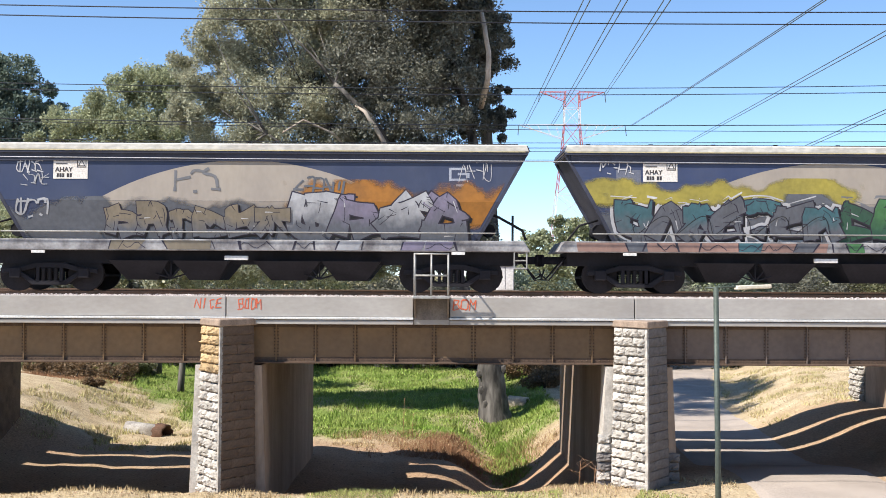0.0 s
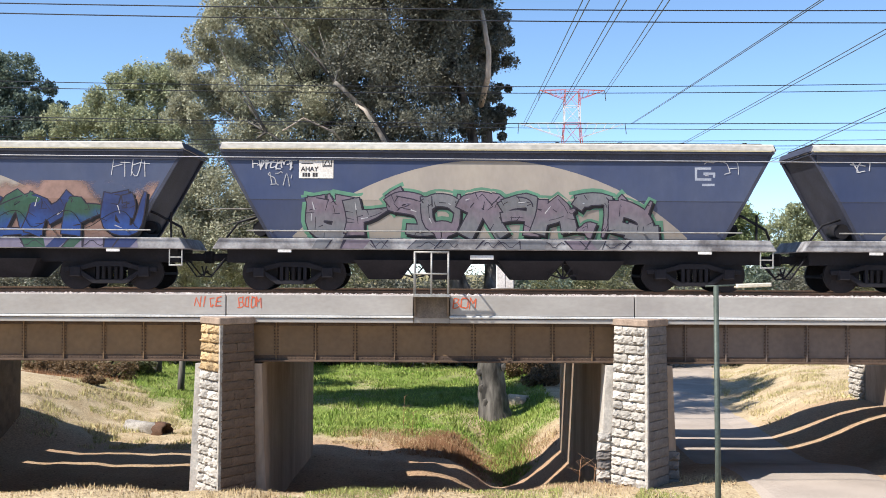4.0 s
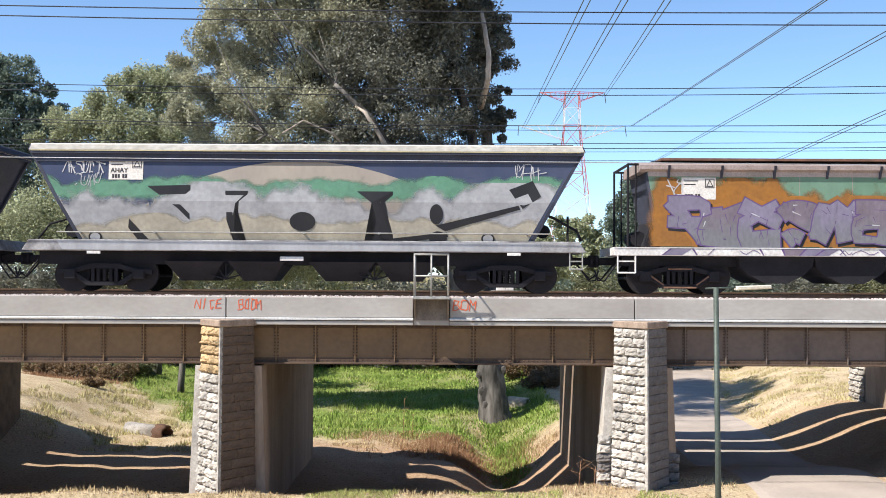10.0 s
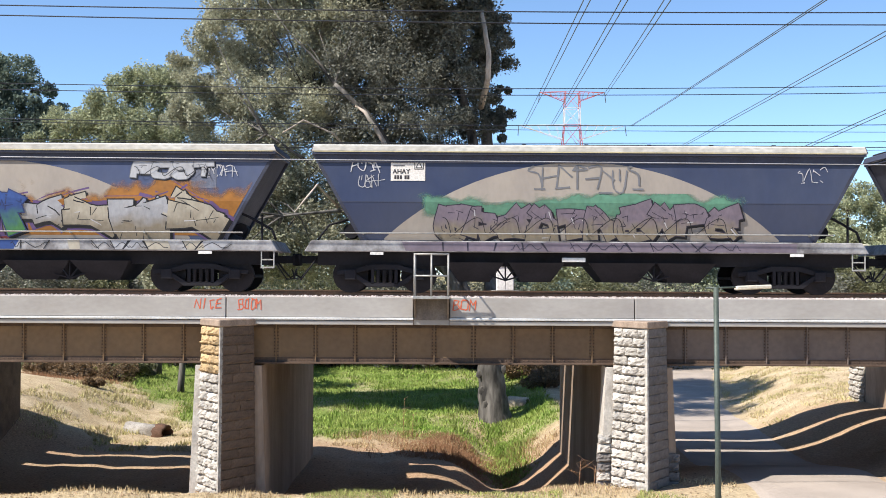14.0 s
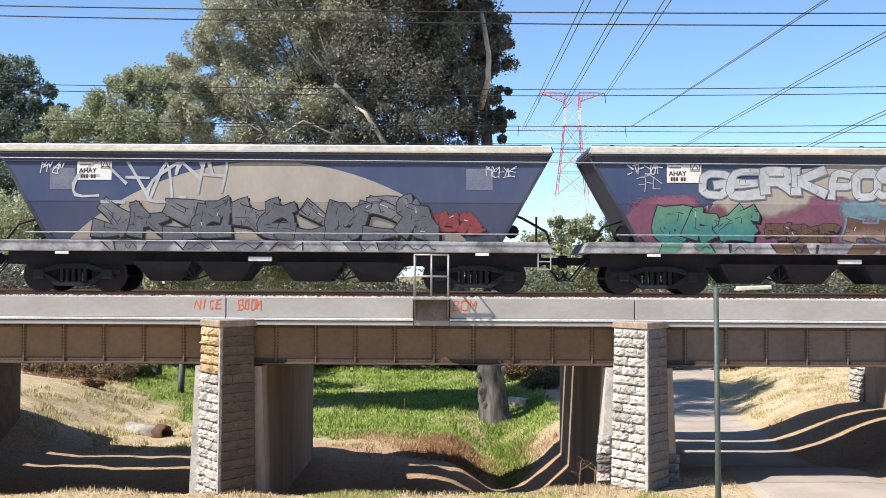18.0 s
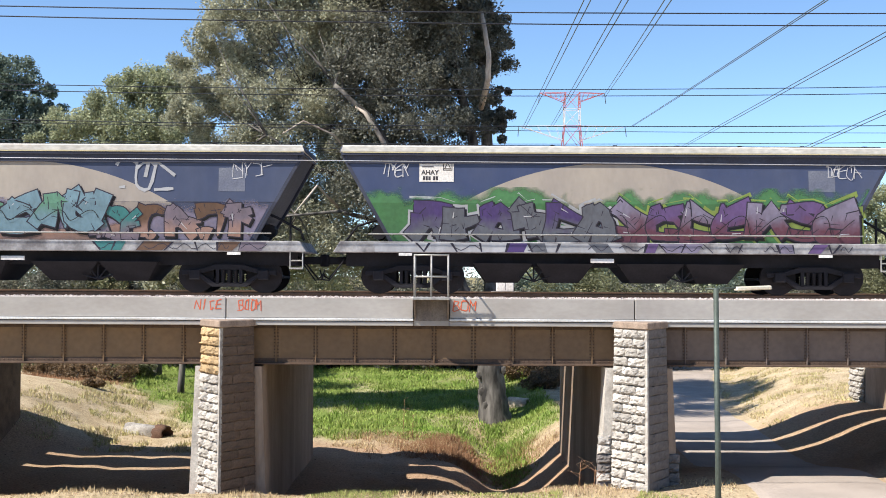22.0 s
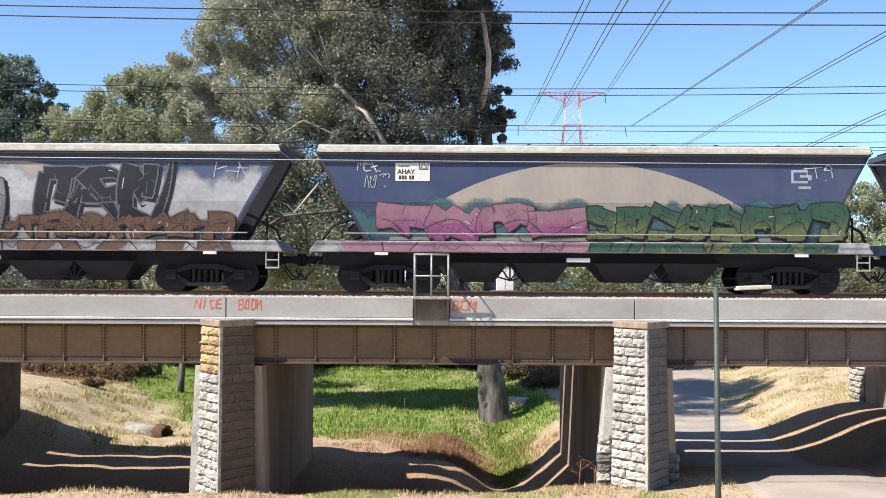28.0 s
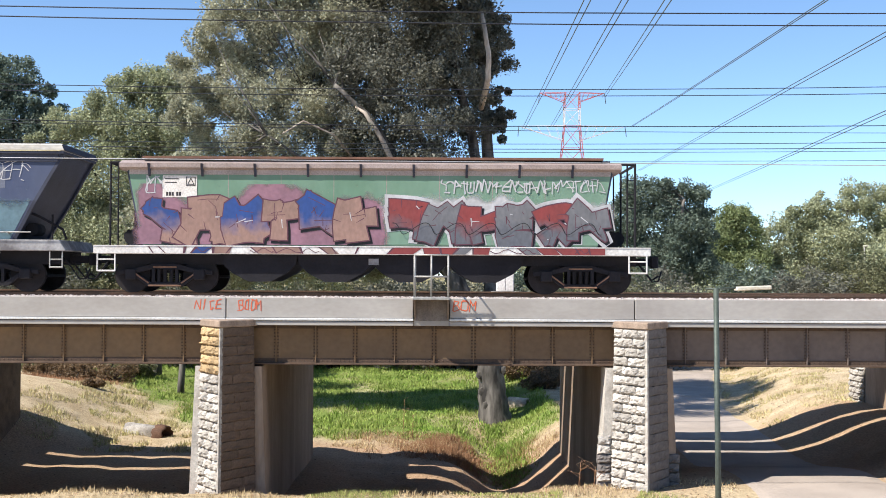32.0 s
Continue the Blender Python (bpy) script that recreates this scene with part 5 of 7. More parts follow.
            for _ in range(2):
                i = r.randrange(1, k)
                d = (pl[i + 1] - pl[i - 1]).normalized()
                m = Vector((-d.y, d.x)) * ws[i] * r.choice((-1, 1))
                swoosh(bm, [pl[i] + m, pl[i] + m * 0.1 + d * r.uniform(-0.08, 0.08)], [0.012, 0.005], 0, face - 0.0209 - lift, 1)
            if r.random() < 0.35:
                i = r.randrange(1, k)
                swoosh(bm, [inner[i], inner[i + 1] if i < k else inner[i - 1]], [0.014, 0.006], 0, face - 0.0211 - lift, si)
        part(name, face_out(bm, face < -1.35), mats, parent, label)
    if r.random() < 0.5 and n > 3:
        # one long looping line sprayed across the whole piece
        loop = []
        m = int(n * 14)
        amp, turns = r.uniform(0.12, 0.24) * h, n * r.uniform(0.7, 1.2)
        for i in range(m):
            u = i / m
            loop.append(Vector((x0 + (x1 - x0) * u + 0.5 * amp * math.sin(u * turns * 6.283 + 1.2), z0 + 0.38 * h + amp * math.cos(u * turns * 6.283))))
        bm = bmesh.new()
        swoosh(bm, loop, [0.009] * len(loop), 0, face - 0.058, 0)
        tagged(part("sprayed_line", face_out(bm, face < -1.35), mats[ki], parent), "thin dark looping spray line", kind="stuff")


def scrawl(parent, x0, x1, z0, z1, colour, seed, face, w=0.014, high=0.0):
    """Thin sprayed tags that cannot be read: loops and bars of paint."""
    r = random.Random(seed)
    bm = bmesh.new()
    h = z1 - z0
    n = max(2, round((x1 - x0) / (0.62 * h)))
    p = (x1 - x0) / n
    step = 0
    for g in range(n):
        lean, rise = r.uniform(0.0, 0.35), r.uniform(-0.12, 0.12) * h
        code = r.choice(FRAGMENTS) + ("," + r.choice(FRAGMENTS).split(",")[0] if r.random() < 0.4 else "")
        for pts in strokes(code):
            pl = [Vector((x0 + p * (g + 0.95 * a) + lean * b * h * 0.5 + r.uniform(-.03, .03), z0 + rise + h * b + r.uniform(-.03, .03))) for a, b in pts]
            if len(pl) < 2:
                continue
            pl = curve_through(pl, 3)
            step += 1
            swoosh(bm, pl, [w * r.uniform(0.6, 1.1) for _ in pl], 0, face - 0.012 - step * 0.00041 - high, 0)
    return tagged(part("tag", face_out(bm, face < -1.35), hue(colour), parent), "thin %s spray tag" % colour, kind="stuff")


# ---- wagons ----
def wheelset(parent, x):
    bm = bmesh.new()
    rod(bm, (0, -0.95, 0), (0, 0.95, 0), 0.075, 10)
    for y in (-0.80, 0.80):
        rod(bm, (0, y - 0.065, 0), (0, y + 0.065, 0), 0.46, 22)
        rod(bm, (0, y - 0.10, 0), (0, y + 0.10, 0), 0.14, 10)
        for k in range(3):
            a = k * 2.094
            rod(bm, (0.28 * math.cos(a), y - 0.075, 0.28 * math.sin(a)), (0.28 * math.cos(a), y + 0.075, 0.28 * math.sin(a)), 0.06, 8)
    ob = part("wheelset", bm, WHEEL, parent, "dark steel wheels on their axle")
    ob.location = (x, 0, 0.46)
    return ob


def coil(x, y):
    """A stout coil spring, standing between the bars of the side frame."""
    bm = bmesh.new()
    rings = [[bm.verts.new((x + r * math.cos(a * 1.0472), y + r * math.sin(a * 1.0472), z)) for a in range(6)]
             for z, r in ((0.27 + 0.03 * k, 0.045 if k % 2 else 0.072) for k in range(12))]
    for u, v in zip(rings, rings[1:]):
        for a in range(6):
            b = (a + 1) % 6
            bm.faces.new((u[a], u[b], v[b], v[a])).smooth = True
    return bm


def bogie(parent, x, trim=None):
    """Side frames of an arch-bar kind round coil springs, a bolster and two wheelsets."""
    for s in (-1, 1):
        y = s * 1.0
        bm = bmesh.new()
        prism(bm, [(x - 1.22, 0.58), (x - 0.75, 0.62), (x - 0.35, 0.74), (x + 0.35, 0.74), (x + 0.75, 0.62), (x + 1.22, 0.58), (x + 1.22, 0.46),
                   (x + 0.75, 0.50), (x + 0.35, 0.60), (x - 0.35, 0.60), (x - 0.75, 0.50), (x - 1.22, 0.46)], y - 0.06, y + 0.06, "y", 0.01)
        prism(bm, [(x - 0.90, 0.50), (x - 0.76, 0.52), (x - 0.36, 0.27), (x + 0.36, 0.27), (x + 0.76, 0.52), (x + 0.90, 0.50), (x + 0.44, 0.16), (x - 0.44, 0.16)],
              y - 0.07, y + 0.07, "y", 0.01)
        for d in (-0.30, 0.30):
            box(bm, x + d - 0.04, x + d + 0.04, y - 0.07, y + 0.07, 0.24, 0.62)
        for d in (-0.88, 0.88):
            box(bm, x + d - 0.14, x + d + 0.14, y - 0.12, y + 0.12, 0.34, 0.60, 0.02)
        part("side_frame", bm, UNDER, parent, "dark cast bogie side frame")
        for d in (-0.16, 0.0, 0.16):
            part("spring", coil(x + d, y - 0.02), WHEEL, parent)
        if trim:
            bm = bmesh.new()
            for p, q in (((-0.80, 0.52), (-0.42, 0.25)), ((0.42, 0.25), (0.80, 0.52)), ((-0.42, 0.185), (0.42, 0.185)), ((-0.3, 0.665), (0.3, 0.665))):
                rod(bm, (x + p[0], y + s * 0.075, p[1]), (x + q[0], y + s * 0.075, q[1]), 0.022, 6)
            part("frame_edge", bm, trim, parent, "rust-brown edge of the side frame")
    part("bolster", box(bmesh.new(), x - 0.22, x + 0.22, -0.98, 0.98, 0.50, 0.66, 0.01), UNDER, parent)
    part("centre_plate", box(bmesh.new(), x - 0.3, x + 0.3, -0.5, 0.5, 0.66, 1.02), UNDER, parent)
    for d in (-1.32, 1.32):
        part("brake_beam", rod(bmesh.new(), (x + d, -0.7, 0.42), (x + d, 0.7, 0.42), 0.04, 6), UNDER, parent)
    return [wheelset(parent, x - 0.88), wheelset(parent, x + 0.88)]


def coupling(parent, s, end):
    bm = bmesh.new()
    box(bm, *sorted((s * (end - 0.4), s * (end + 0.30))), -0.09, 0.09, 0.76, 0.96, 0.02)
    box(bm, *sorted((s * (end + 0.22), s * (end + 0.42))), -0.17, 0.17, 0.70, 1.02, 0.03)
    part("coupler", bm, UNDER, parent)
    bm = bmesh.new()
    tube(bm, [(s * (end - 0.15), -0.35, 0.80), (s * (end + 0.05), -0.38, 0.55), (s * (end + 0.2), -0.40, 0.38), (s * (end + 0.38), -0.38, 0.50)], 0.025, 6)
    part("air_hose", bm, UNDER, parent)
    bm = bmesh.new()
    tube(bm, [(s * (end - 0.3), -0.7, 0.95), (s * (end - 0.05), -0.72, 0.62), (s * (end + 0.15), -0.72, 0.34), (s * (end + 0.32), -0.7, 0.36), (s * (end + 0.4), -0.68, 0.62)], 0.022, 6)
    part("air_hose", bm, UNDER, parent)


def chute(parent, x, w):
    bm = bmesh.new()
    lo, hi = [(-w, -0.75), (w, -0.75), (w, 0.75), (-w, 0.75)], [(-w * 1.9, -1.2), (w * 1.9, -1.2), (w * 1.9, 1.2), (-w * 1.9, 1.2)]
    a = [bm.verts.new((x + p[0], p[1], 0.30)) for p in lo]
    b = [bm.verts.new((x + p[0], p[1], 0.80)) for p in hi]
    bm.faces.new(a[::-1]), bm.faces.new(b)
    for i in range(4):
        j = (i + 1) % 4
        bm.faces.new((a[i], a[j], b[j], b[i]))
    part("discharge_chute", bm, UNDER, parent)


def plate_text(parent, x, z, face, yellow=False):
    """The data plate: class letters, with bars for the small print and the number."""
    w, h = 0.88, 0.56
    bent = face < -1.35
    bm = box(bmesh.new(), x, x + w, face - 0.012, face - 0.002, z - h, z, 0.002)
    for v in bm.verts:
        v.co.y += lean_in(v.co.z) if bent else 0.0
    pl = part("data_plate", bm, PLATE_YELLOW if yellow else PLATE, parent,
              "yellow data plate" if yellow else "off-white data plate")
    bm = bmesh.new()
    y = face - 0.015
    def bar(a, b, c, d):
        bm.faces.new([bm.verts.new(v) for v in ((a, y, c), (b, y, c), (b, y, d), (a, y, d))])
    for i, (a, b) in enumerate(((0.06, 0.42), (0.06, 0.36))):
        bar(x + a, x + b, z - 0.10 - 0.09 * i, z - 0.075 - 0.09 * i)
    for a in (0.09, 0.16, 0.23, 0.35, 0.42) if not yellow else (0.08, 0.2, 0.3):
        bar(x + a, x + a + 0.055, z - 0.52, z - 0.42)
    for a, b, c, d in ((0.60, 0.84, 0.02, 0.04), (0.60, 0.84, 0.24, 0.26), (0.60, 0.62, 0.04, 0.24), (0.82, 0.84, 0.04, 0.24)):
        bar(x + a, x + b, z - d - 0.01, z - c - 0.01)
    for p, q in (((0.64, 0.22), (0.72, 0.06)), ((0.72, 0.06), (0.80, 0.22)), ((0.64, 0.215), (0.80, 0.215))):
        ribbon(bm, (x + p[0], z - p[1] - 0.01), (x + q[0], z - q[1] - 0.01), 0.010, 0.010, y - 0.001, 0)
    tagged(part("small_print", face_out(bm, bent), INK, pl), kind="stuff")
    if bent:
        t = bpy.data.curves.new("class_letters", "FONT")
        t.body, t.size, t.offset = "AHAY", 0.165, 0.004
        tmp = new("class_letters", t)
        me = bpy.data.meshes.new_from_object(tmp.evaluated_get(bpy.context.evaluated_depsgraph_get()))
        bpy.data.objects.remove(tmp)
        me.materials.append(INK)
        ob = new("class_letters", me)
        ob.parent = pl
        ob.matrix_basis = pose(x + 0.05, y - 0.003 + (lean_in(z - 0.375) if bent else 0.0), z - 0.375, 90 - (3.15 if bent else 0.0), 0, 0)
    return pl


def hopper_blue(label):
    """A grain hopper wagon with raked ends, cream roof edge and a tan dome painted on its side. Returns it and its wheelsets."""
    w = thing("hopper_wagon", label, "wagon", 0, TRACK, 0, "wagons of the train")
    def reach(z):
        return 5.80 + 0.562 * (z - 1.46)
    levels = [3.56, FOLD, 1.32]
    bm = bmesh.new()
    rings = []
    for z in levels:
        y = -SIDE_Y - lean_in(z)
        rings.append([bm.verts.new(p) for p in ((-reach(z) + 0.03, -y, z), (reach(z) + 0.07, -y, z), (reach(z) + 0.07, y, z), (-reach(z) + 0.03, y, z))])
    bm.faces.new(rings[0]), bm.faces.new(rings[-1][::-1])
    for u, v in zip(rings, rings[1:]):
        for i in range(4):
            j = (i + 1) % 4
            bm.faces.new((u[i], v[i], v[j], u[j])).material_index = i % 2
    bmesh.ops.recalc_face_normals(bm, faces=bm.faces[:])
    part("hopper_body", bm, [NAVY, DARKEND], w, "faded navy blue steel hopper side")
    # dome on both sides
    for s in (1, -1):
        zc, rad = 3.37 - 7.45, 7.45
        bm = bmesh.new()
        cols = []
        lim = math.acos((1.40 - zc) / rad)
        for i in range(41):
            a = -lim + 2 * lim * i / 40
            x, top = -0.12 + rad * math.sin(a), zc + rad * math.cos(a)
            zs = [1.36, 1.36 + (top - 1.36) * 0.5, top] if top <= FOLD else [1.36, FOLD, top]
            cols.append([bm.verts.new((x, s * (SIDE_Y - 0.004 + lean_in(z)), z)) for z in zs])
        for u, v in zip(cols, cols[1:]):
            for j in range(2):
                q = [u[j], v[j], v[j + 1], u[j + 1]]
                bm.faces.new(q if s > 0 else q[::-1])
        part("dome_emblem", bm, TAN, w, "tan dome painted on the side")
    for s in (-1, 1):
        for side in (-1, 1):
            bm = bmesh.new()
            rings = []
            for z in levels:
                y, x = side * (-SIDE_Y - lean_in(z) - 0.045), s * reach(z) + (0.07 if s > 0 else 0.03)
                rings.append([bm.verts.new((x + s * p, y + q, z)) for p, q in ((-0.02, -0.055), (0.075, -0.055), (0.075, 0.055), (-0.02, 0.055))])
            bm.faces.new(rings[0]), bm.faces.new(rings[-1])
            for u, v in zip(rings, rings[1:]):
                for i in range(4):
                    j = (i + 1) % 4
                    bm.faces.new((u[i], v[i], v[j], u[j]))
            bmesh.ops.recalc_face_normals(bm, faces=bm.faces[:])
            part("end_flange", bm, DARKEND, w, "dark raked corner flange")
    bm = bmesh.new()
    prism(bm, [(-7.06, 3.60), (7.18, 3.60), (7.10, 3.79), (-6.98, 3.79)], -1.47, 1.47, "y", 0.03)
    for f in bm.faces:
        f.material_index = 1 if abs(f.normal.x) > 0.5 else 0
    part("roof_edge", bm, [CREAM, DARKEND], w, "cream painted roof edge")
    part("yellow_stripe", box(bmesh.new(), -6.95, 7.05, -1.478, -1.46, 3.600, 3.618), YELLOWLINE, w)
    part("upper_band", box(bmesh.new(), -6.86, 6.96, -1.385, -1.32, 3.34, 3.54), DARKEND, w, "dark navy band under the roof")
    part("eave", box(bmesh.new(), -7.0, 7.12, -1.46, 1.46, 3.54, 3.60), DARKEND, w)
    bm = bmesh.new()
    box(bm, -6.9, 6.9, -1.1, 1.1, 3.79, 3.85, 0.02)
    part("roof_hatch", bm, UNDER, w, "dark roof hatch cover")
    for i in range(9):
        part("hatch_clamp", box(bmesh.new(), -6.4 + i * 1.6 - 0.05, -6.4 + i * 1.6 + 0.05, -1.3, -1.18, 3.79, 3.84), UNDER, w)
    part("seam", box(bmesh.new(), -6.25, 6.33, SIDE_Y - 0.0035, SIDE_Y + 0.02, FOLD - 0.008, FOLD + 0.006), DARKEND, w)
    part("running_board", box(bmesh.new(), -6.6, 6.6, -1.40, 1.40, 1.305, 1.345), UNDER, w, "dark ledge above the side sill")
    bm = bmesh.new()
    prism(bm, [(-7.2, 1.06), (7.2, 1.06), (7.02, 1.34), (-7.02, 1.34)], -1.42, 1.42, "y", 0.015)
    part("sill", bm, SILL, w, "grey side sill")
    bm = bmesh.new()
    rod(bm, (-6.3, -1.43, 1.53), (6.3, -1.43, 1.53), 0.018, 6)
    for i in range(7):
        rod(bm, (-5.7 + 1.9 * i, -1.455, 1.53), (-5.7 + 1.9 * i, -1.25, 1.51), 0.028, 6)
    part("grab_pipe", bm, STEEL, w, "long steel pipe along the side")
    part("centre_beam", box(bmesh.new(), -6.9, 6.9, -0.9, 0.9, 0.72, 1.06), UNDER, w)
    for x, q in ((-2.85, 0.40), (-1.25, 0.38), (0.95, 0.45), (2.6, 0.40)):
        chute(w, x, q)
    for c in (-2.05, 1.78):
        bm = bmesh.new()
        for a in (0.3, 0.9, 1.57, 2.2, 2.84):
            rod(bm, (c, -1.0, 0.34), (c + 0.42 * math.cos(a), -1.0, 0.34 + 0.42 * math.sin(a)), 0.022, 5)
        part("door_gear", bm, UNDER, w, "spoked discharge door gear")
    bm = bmesh.new()
    box(bm, -0.62, -0.02, -1.33, -1.25, 0.82, 0.93, 0.01)
    part("step_board", bm, WHITE, w, "white step board")
    for s in (-1, 1):
        bm = bmesh.new()
        box(bm, s * 5.35 - 0.17, s * 5.35 + 0.17, -1.445, -1.40, 0.98, 1.05)
        part("small_sign", bm, WHITE, w)
    wheels = bogie(w, -5.17) + bogie(w, 5.17)
    for s in (-1, 1):
        coupling(w, s, 7.2)
    # brake gear and steps at the ends
    bm = bmesh.new()
    rod(bm, (6.15, -0.9, 1.62), (6.15, -0.3, 1.62), 0.17, 10)
    tube(bm, [(5.9, -1.1, 2.15), (6.4, -1.1, 1.95), (7.0, -1.05, 1.62), (7.1, -1.05, 1.36)], 0.035, 6)
    rod(bm, (6.75, -1.1, 1.34), (6.75, -1.1, 2.0), 0.03, 6)
    part("brake_gear", bm, UNDER, w, "dark brake cylinder and pipes")
    bm = bmesh.new()
    rod(bm, (-6.05, -0.9, 1.60), (-6.05, -0.2, 1.60), 0.20, 10)
    tube(bm, [(-6.9, -1.0, 1.36), (-6.6, -1.0, 1.75), (-6.1, -0.9, 1.9)], 0.03, 6)
    part("air_reservoir", bm, UNDER, w, "dark air reservoir")
    bm = bmesh.new()
    for x in (6.78, 7.1):
        rod(bm, (x, -1.38, 1.06), (x, -1.38, 0.62), 0.018, 6)
    rod(bm, (6.78, -1.38, 0.64), (7.1, -1.38, 0.64), 0.022, 6), rod(bm, (6.78, -1.38, 0.84), (7.1, -1.38, 0.84), 0.018, 6)
    part("end_step", bm, STEEL, w, "steel corner step")
    return w, wheels


def hopper_green(label):
    """An older green hopper wagon with upright ends, a pink-grey roof overhang on brackets and a white sill."""
    w = thing("hopper_wagon", label, "wagon", 0, TRACK, 0, "wagons of the train")
    bm = bmesh.new()
    prism(bm, [(-6.30, 3.15), (6.15, 3.15), (5.80, 1.22), (-5.92, 1.22)], -1.34, 1.34, "y", 0.05)
    for f in bm.faces:
        if abs(f.normal.x) > 0.5:
            f.material_index = 1
    part("hopper_body", bm, [GREENBODY, DARKEND], w, "faded green steel hopper side")
    bm = bmesh.new()
    prism(bm, [(-1.33, 3.14), (-1.47, 3.20), (-1.47, 3.31), (-1.20, 3.40), (1.20, 3.40), (1.47, 3.31), (1.47, 3.20), (1.33, 3.14)], -6.45, 6.35, "x")
    part("roof", bm, GREENROOF, w, "pink-grey roof overhang")
    part("eave_sheet", box(bmesh.new(), -6.22, 6.08, -1.352, -1.30, 3.03, 3.155), EAVE, w, "pale corrugated sheet under the roof")
    bm = bmesh.new()
    for i in range(84):
        box(bm, -6.18 + 0.146 * i, -6.13 + 0.146 * i, -1.362, -1.352, 3.04, 3.15)
    tagged(part("eave_ribs", bm, EAVE, w), kind="stuff")
    part("roof_walkway", box(bmesh.new(), -5.9, 5.9, -1.35, -0.5, 3.44, 3.50), RUSTLINE, w, "rusty walkway boards")
    bm = bmesh.new()
    box(bm, -6.1, 6.1, -1.1, 1.1, 3.36, 3.44)
    part("roof_top", bm, UNDER, w)
    for i in range(9):
        bm = bmesh.new()
        x = -5.7 + i * 1.35
        prism(bm, [(-1.345, 2.98), (-1.36, 2.98), (-1.52, 3.30), (-1.345, 3.30)], x - 0.03, x + 0.03, "x")
        part("bracket", bm, DARKEND, w)
    bm = bmesh.new()
    box(bm, -7.1, 7.1, -1.42, 1.42, 1.00, 1.21, 0.012)
    box(bm, -7.1, 7.1, -1.435, -1.425, 1.19, 1.215)
    part("sill", bm, WHITE, w, "white side sill")
    for s in (-1, 1):
        bm = bmesh.new()
        for y in (-1.25, 1.25):
            rod(bm, (s * 6.72, y, 1.2), (s * 6.72, y, 3.36), 0.03, 6)
            rod(bm, (s * 6.52, y, 1.2), (s * 6.52, y, 3.36), 0.022, 6)
            rod(bm, (s * 6.2, y, 3.34), (s * 6.74, y, 3.34), 0.03, 6)
        for k in range(5):
            rod(bm, (s * 6.72, -1.25, 1.5 + k * 0.36), (s * 6.52, -1.25, 1.5 + k * 0.36), 0.014, 5)
        box(bm, *sorted((s * 6.7, s * 6.74)), -1.25, 1.25, 3.30, 3.36)
        part("end_ladder", bm, UNDER, w, "dark end posts and ladder")
    for s in (-1, 1):
        bm = bmesh.new()
        prism(bm, [(s * 6.3, 1.22), (s * 5.9, 1.22), (s * 5.9, 2.3)], -1.2, 1.2, "y")
        rod(bm, (s * 6.35, -0.6, 1.45), (s * 6.35, 0.6, 1.45), 0.2, 10)
        part("end_slope", bm, UNDER, w)
    part("centre_beam", box(bmesh.new(), -6.8, 6.8, -0.9, 0.9, 0.74, 1.0), UNDER, w)
    for c in (-2.9, -0.95, 0.95, 2.9):
        bm = bmesh.new()
        prism(bm, [(c - 0.98, 1.0), (c + 0.98, 1.0), (c + 0.92, 0.72), (c + 0.70, 0.52), (c + 0.28, 0.30), (c - 0.28, 0.30), (c - 0.70, 0.52), (c - 0.92, 0.72)], -1.2, 1.2, "y")
        part("hopper_bottom", bm, UNDER, w, "rounded dark hopper bottom")
    part("small_sign", box(bmesh.new(), -0.1, 0.16, -1.25, -1.205, 0.74, 0.90), SILL, w)
    for i in range(8):
        part("weld_seam", box(bmesh.new(), -5.05 + i * 1.35, -5.035 + i * 1.35, -1.3415, -1.335, 1.26, 3.12), GREENROOF, w)
    wheels = bogie(w, -5.35, TRIM) + bogie(w, 5.35, TRIM)
    for s in (-1, 1):
        coupling(w, s, 7.1)
        bm = bmesh.new()
        for x in (6.55, 7.0):
            rod(bm, (s * x, -1.40, 1.0), (s * x, -1.40, 0.55), 0.022, 6)
        rod(bm, (s * 6.55, -1.40, 0.56), (s * 7.0, -1.40, 0.56), 0.022, 6), rod(bm, (s * 6.55, -1.40, 0.85), (s * 7.0, -1.40, 0.85), 0.018, 6)
        part("end_step", bm, WHITE, w, "white corner step")
    return w, wheels


BLUE_PITCH, GREEN_PITCH = 15.07, 14.93
GREENS = {11, 12, 15, 24, 34, 44}
blue_first, green_first = None, None
WAGONS, COUPLINGS = [], []
pos = -BLUE_PITCH
for k in range(45):
    pitch = GREEN_PITCH if k in GREENS else BLUE_PITCH
    if k == 22:
        pitch -= 0.70
    is_green = k in GREENS
    proto = green_first if is_green else blue_first
    if proto is None:
        w, ws = (hopper_green if is_green else hopper_blue)("x")
        if is_green:
            green_first = w
        else:
            blue_first = w
    else:
        w = copy_thing(proto, pose(0, TRACK, 0))
        ws = [c for c in w.children if c.name.startswith("wheelset")]
    WAGONS.append((w, ws, pos, pitch, is_green))
    pos += pitch


# ---- what is painted on each wagon ----
def at_x(k, off):
    """Along the wagon, from the distance behind its front coupling in the clip's units."""
    return off / 69.6 - WAGONS[k][3] / 2


def at_z(v):
    return (281 - v) / 69.6


def face_of(k):
    return -1.34 if WAGONS[k][4] else SIDE_Y


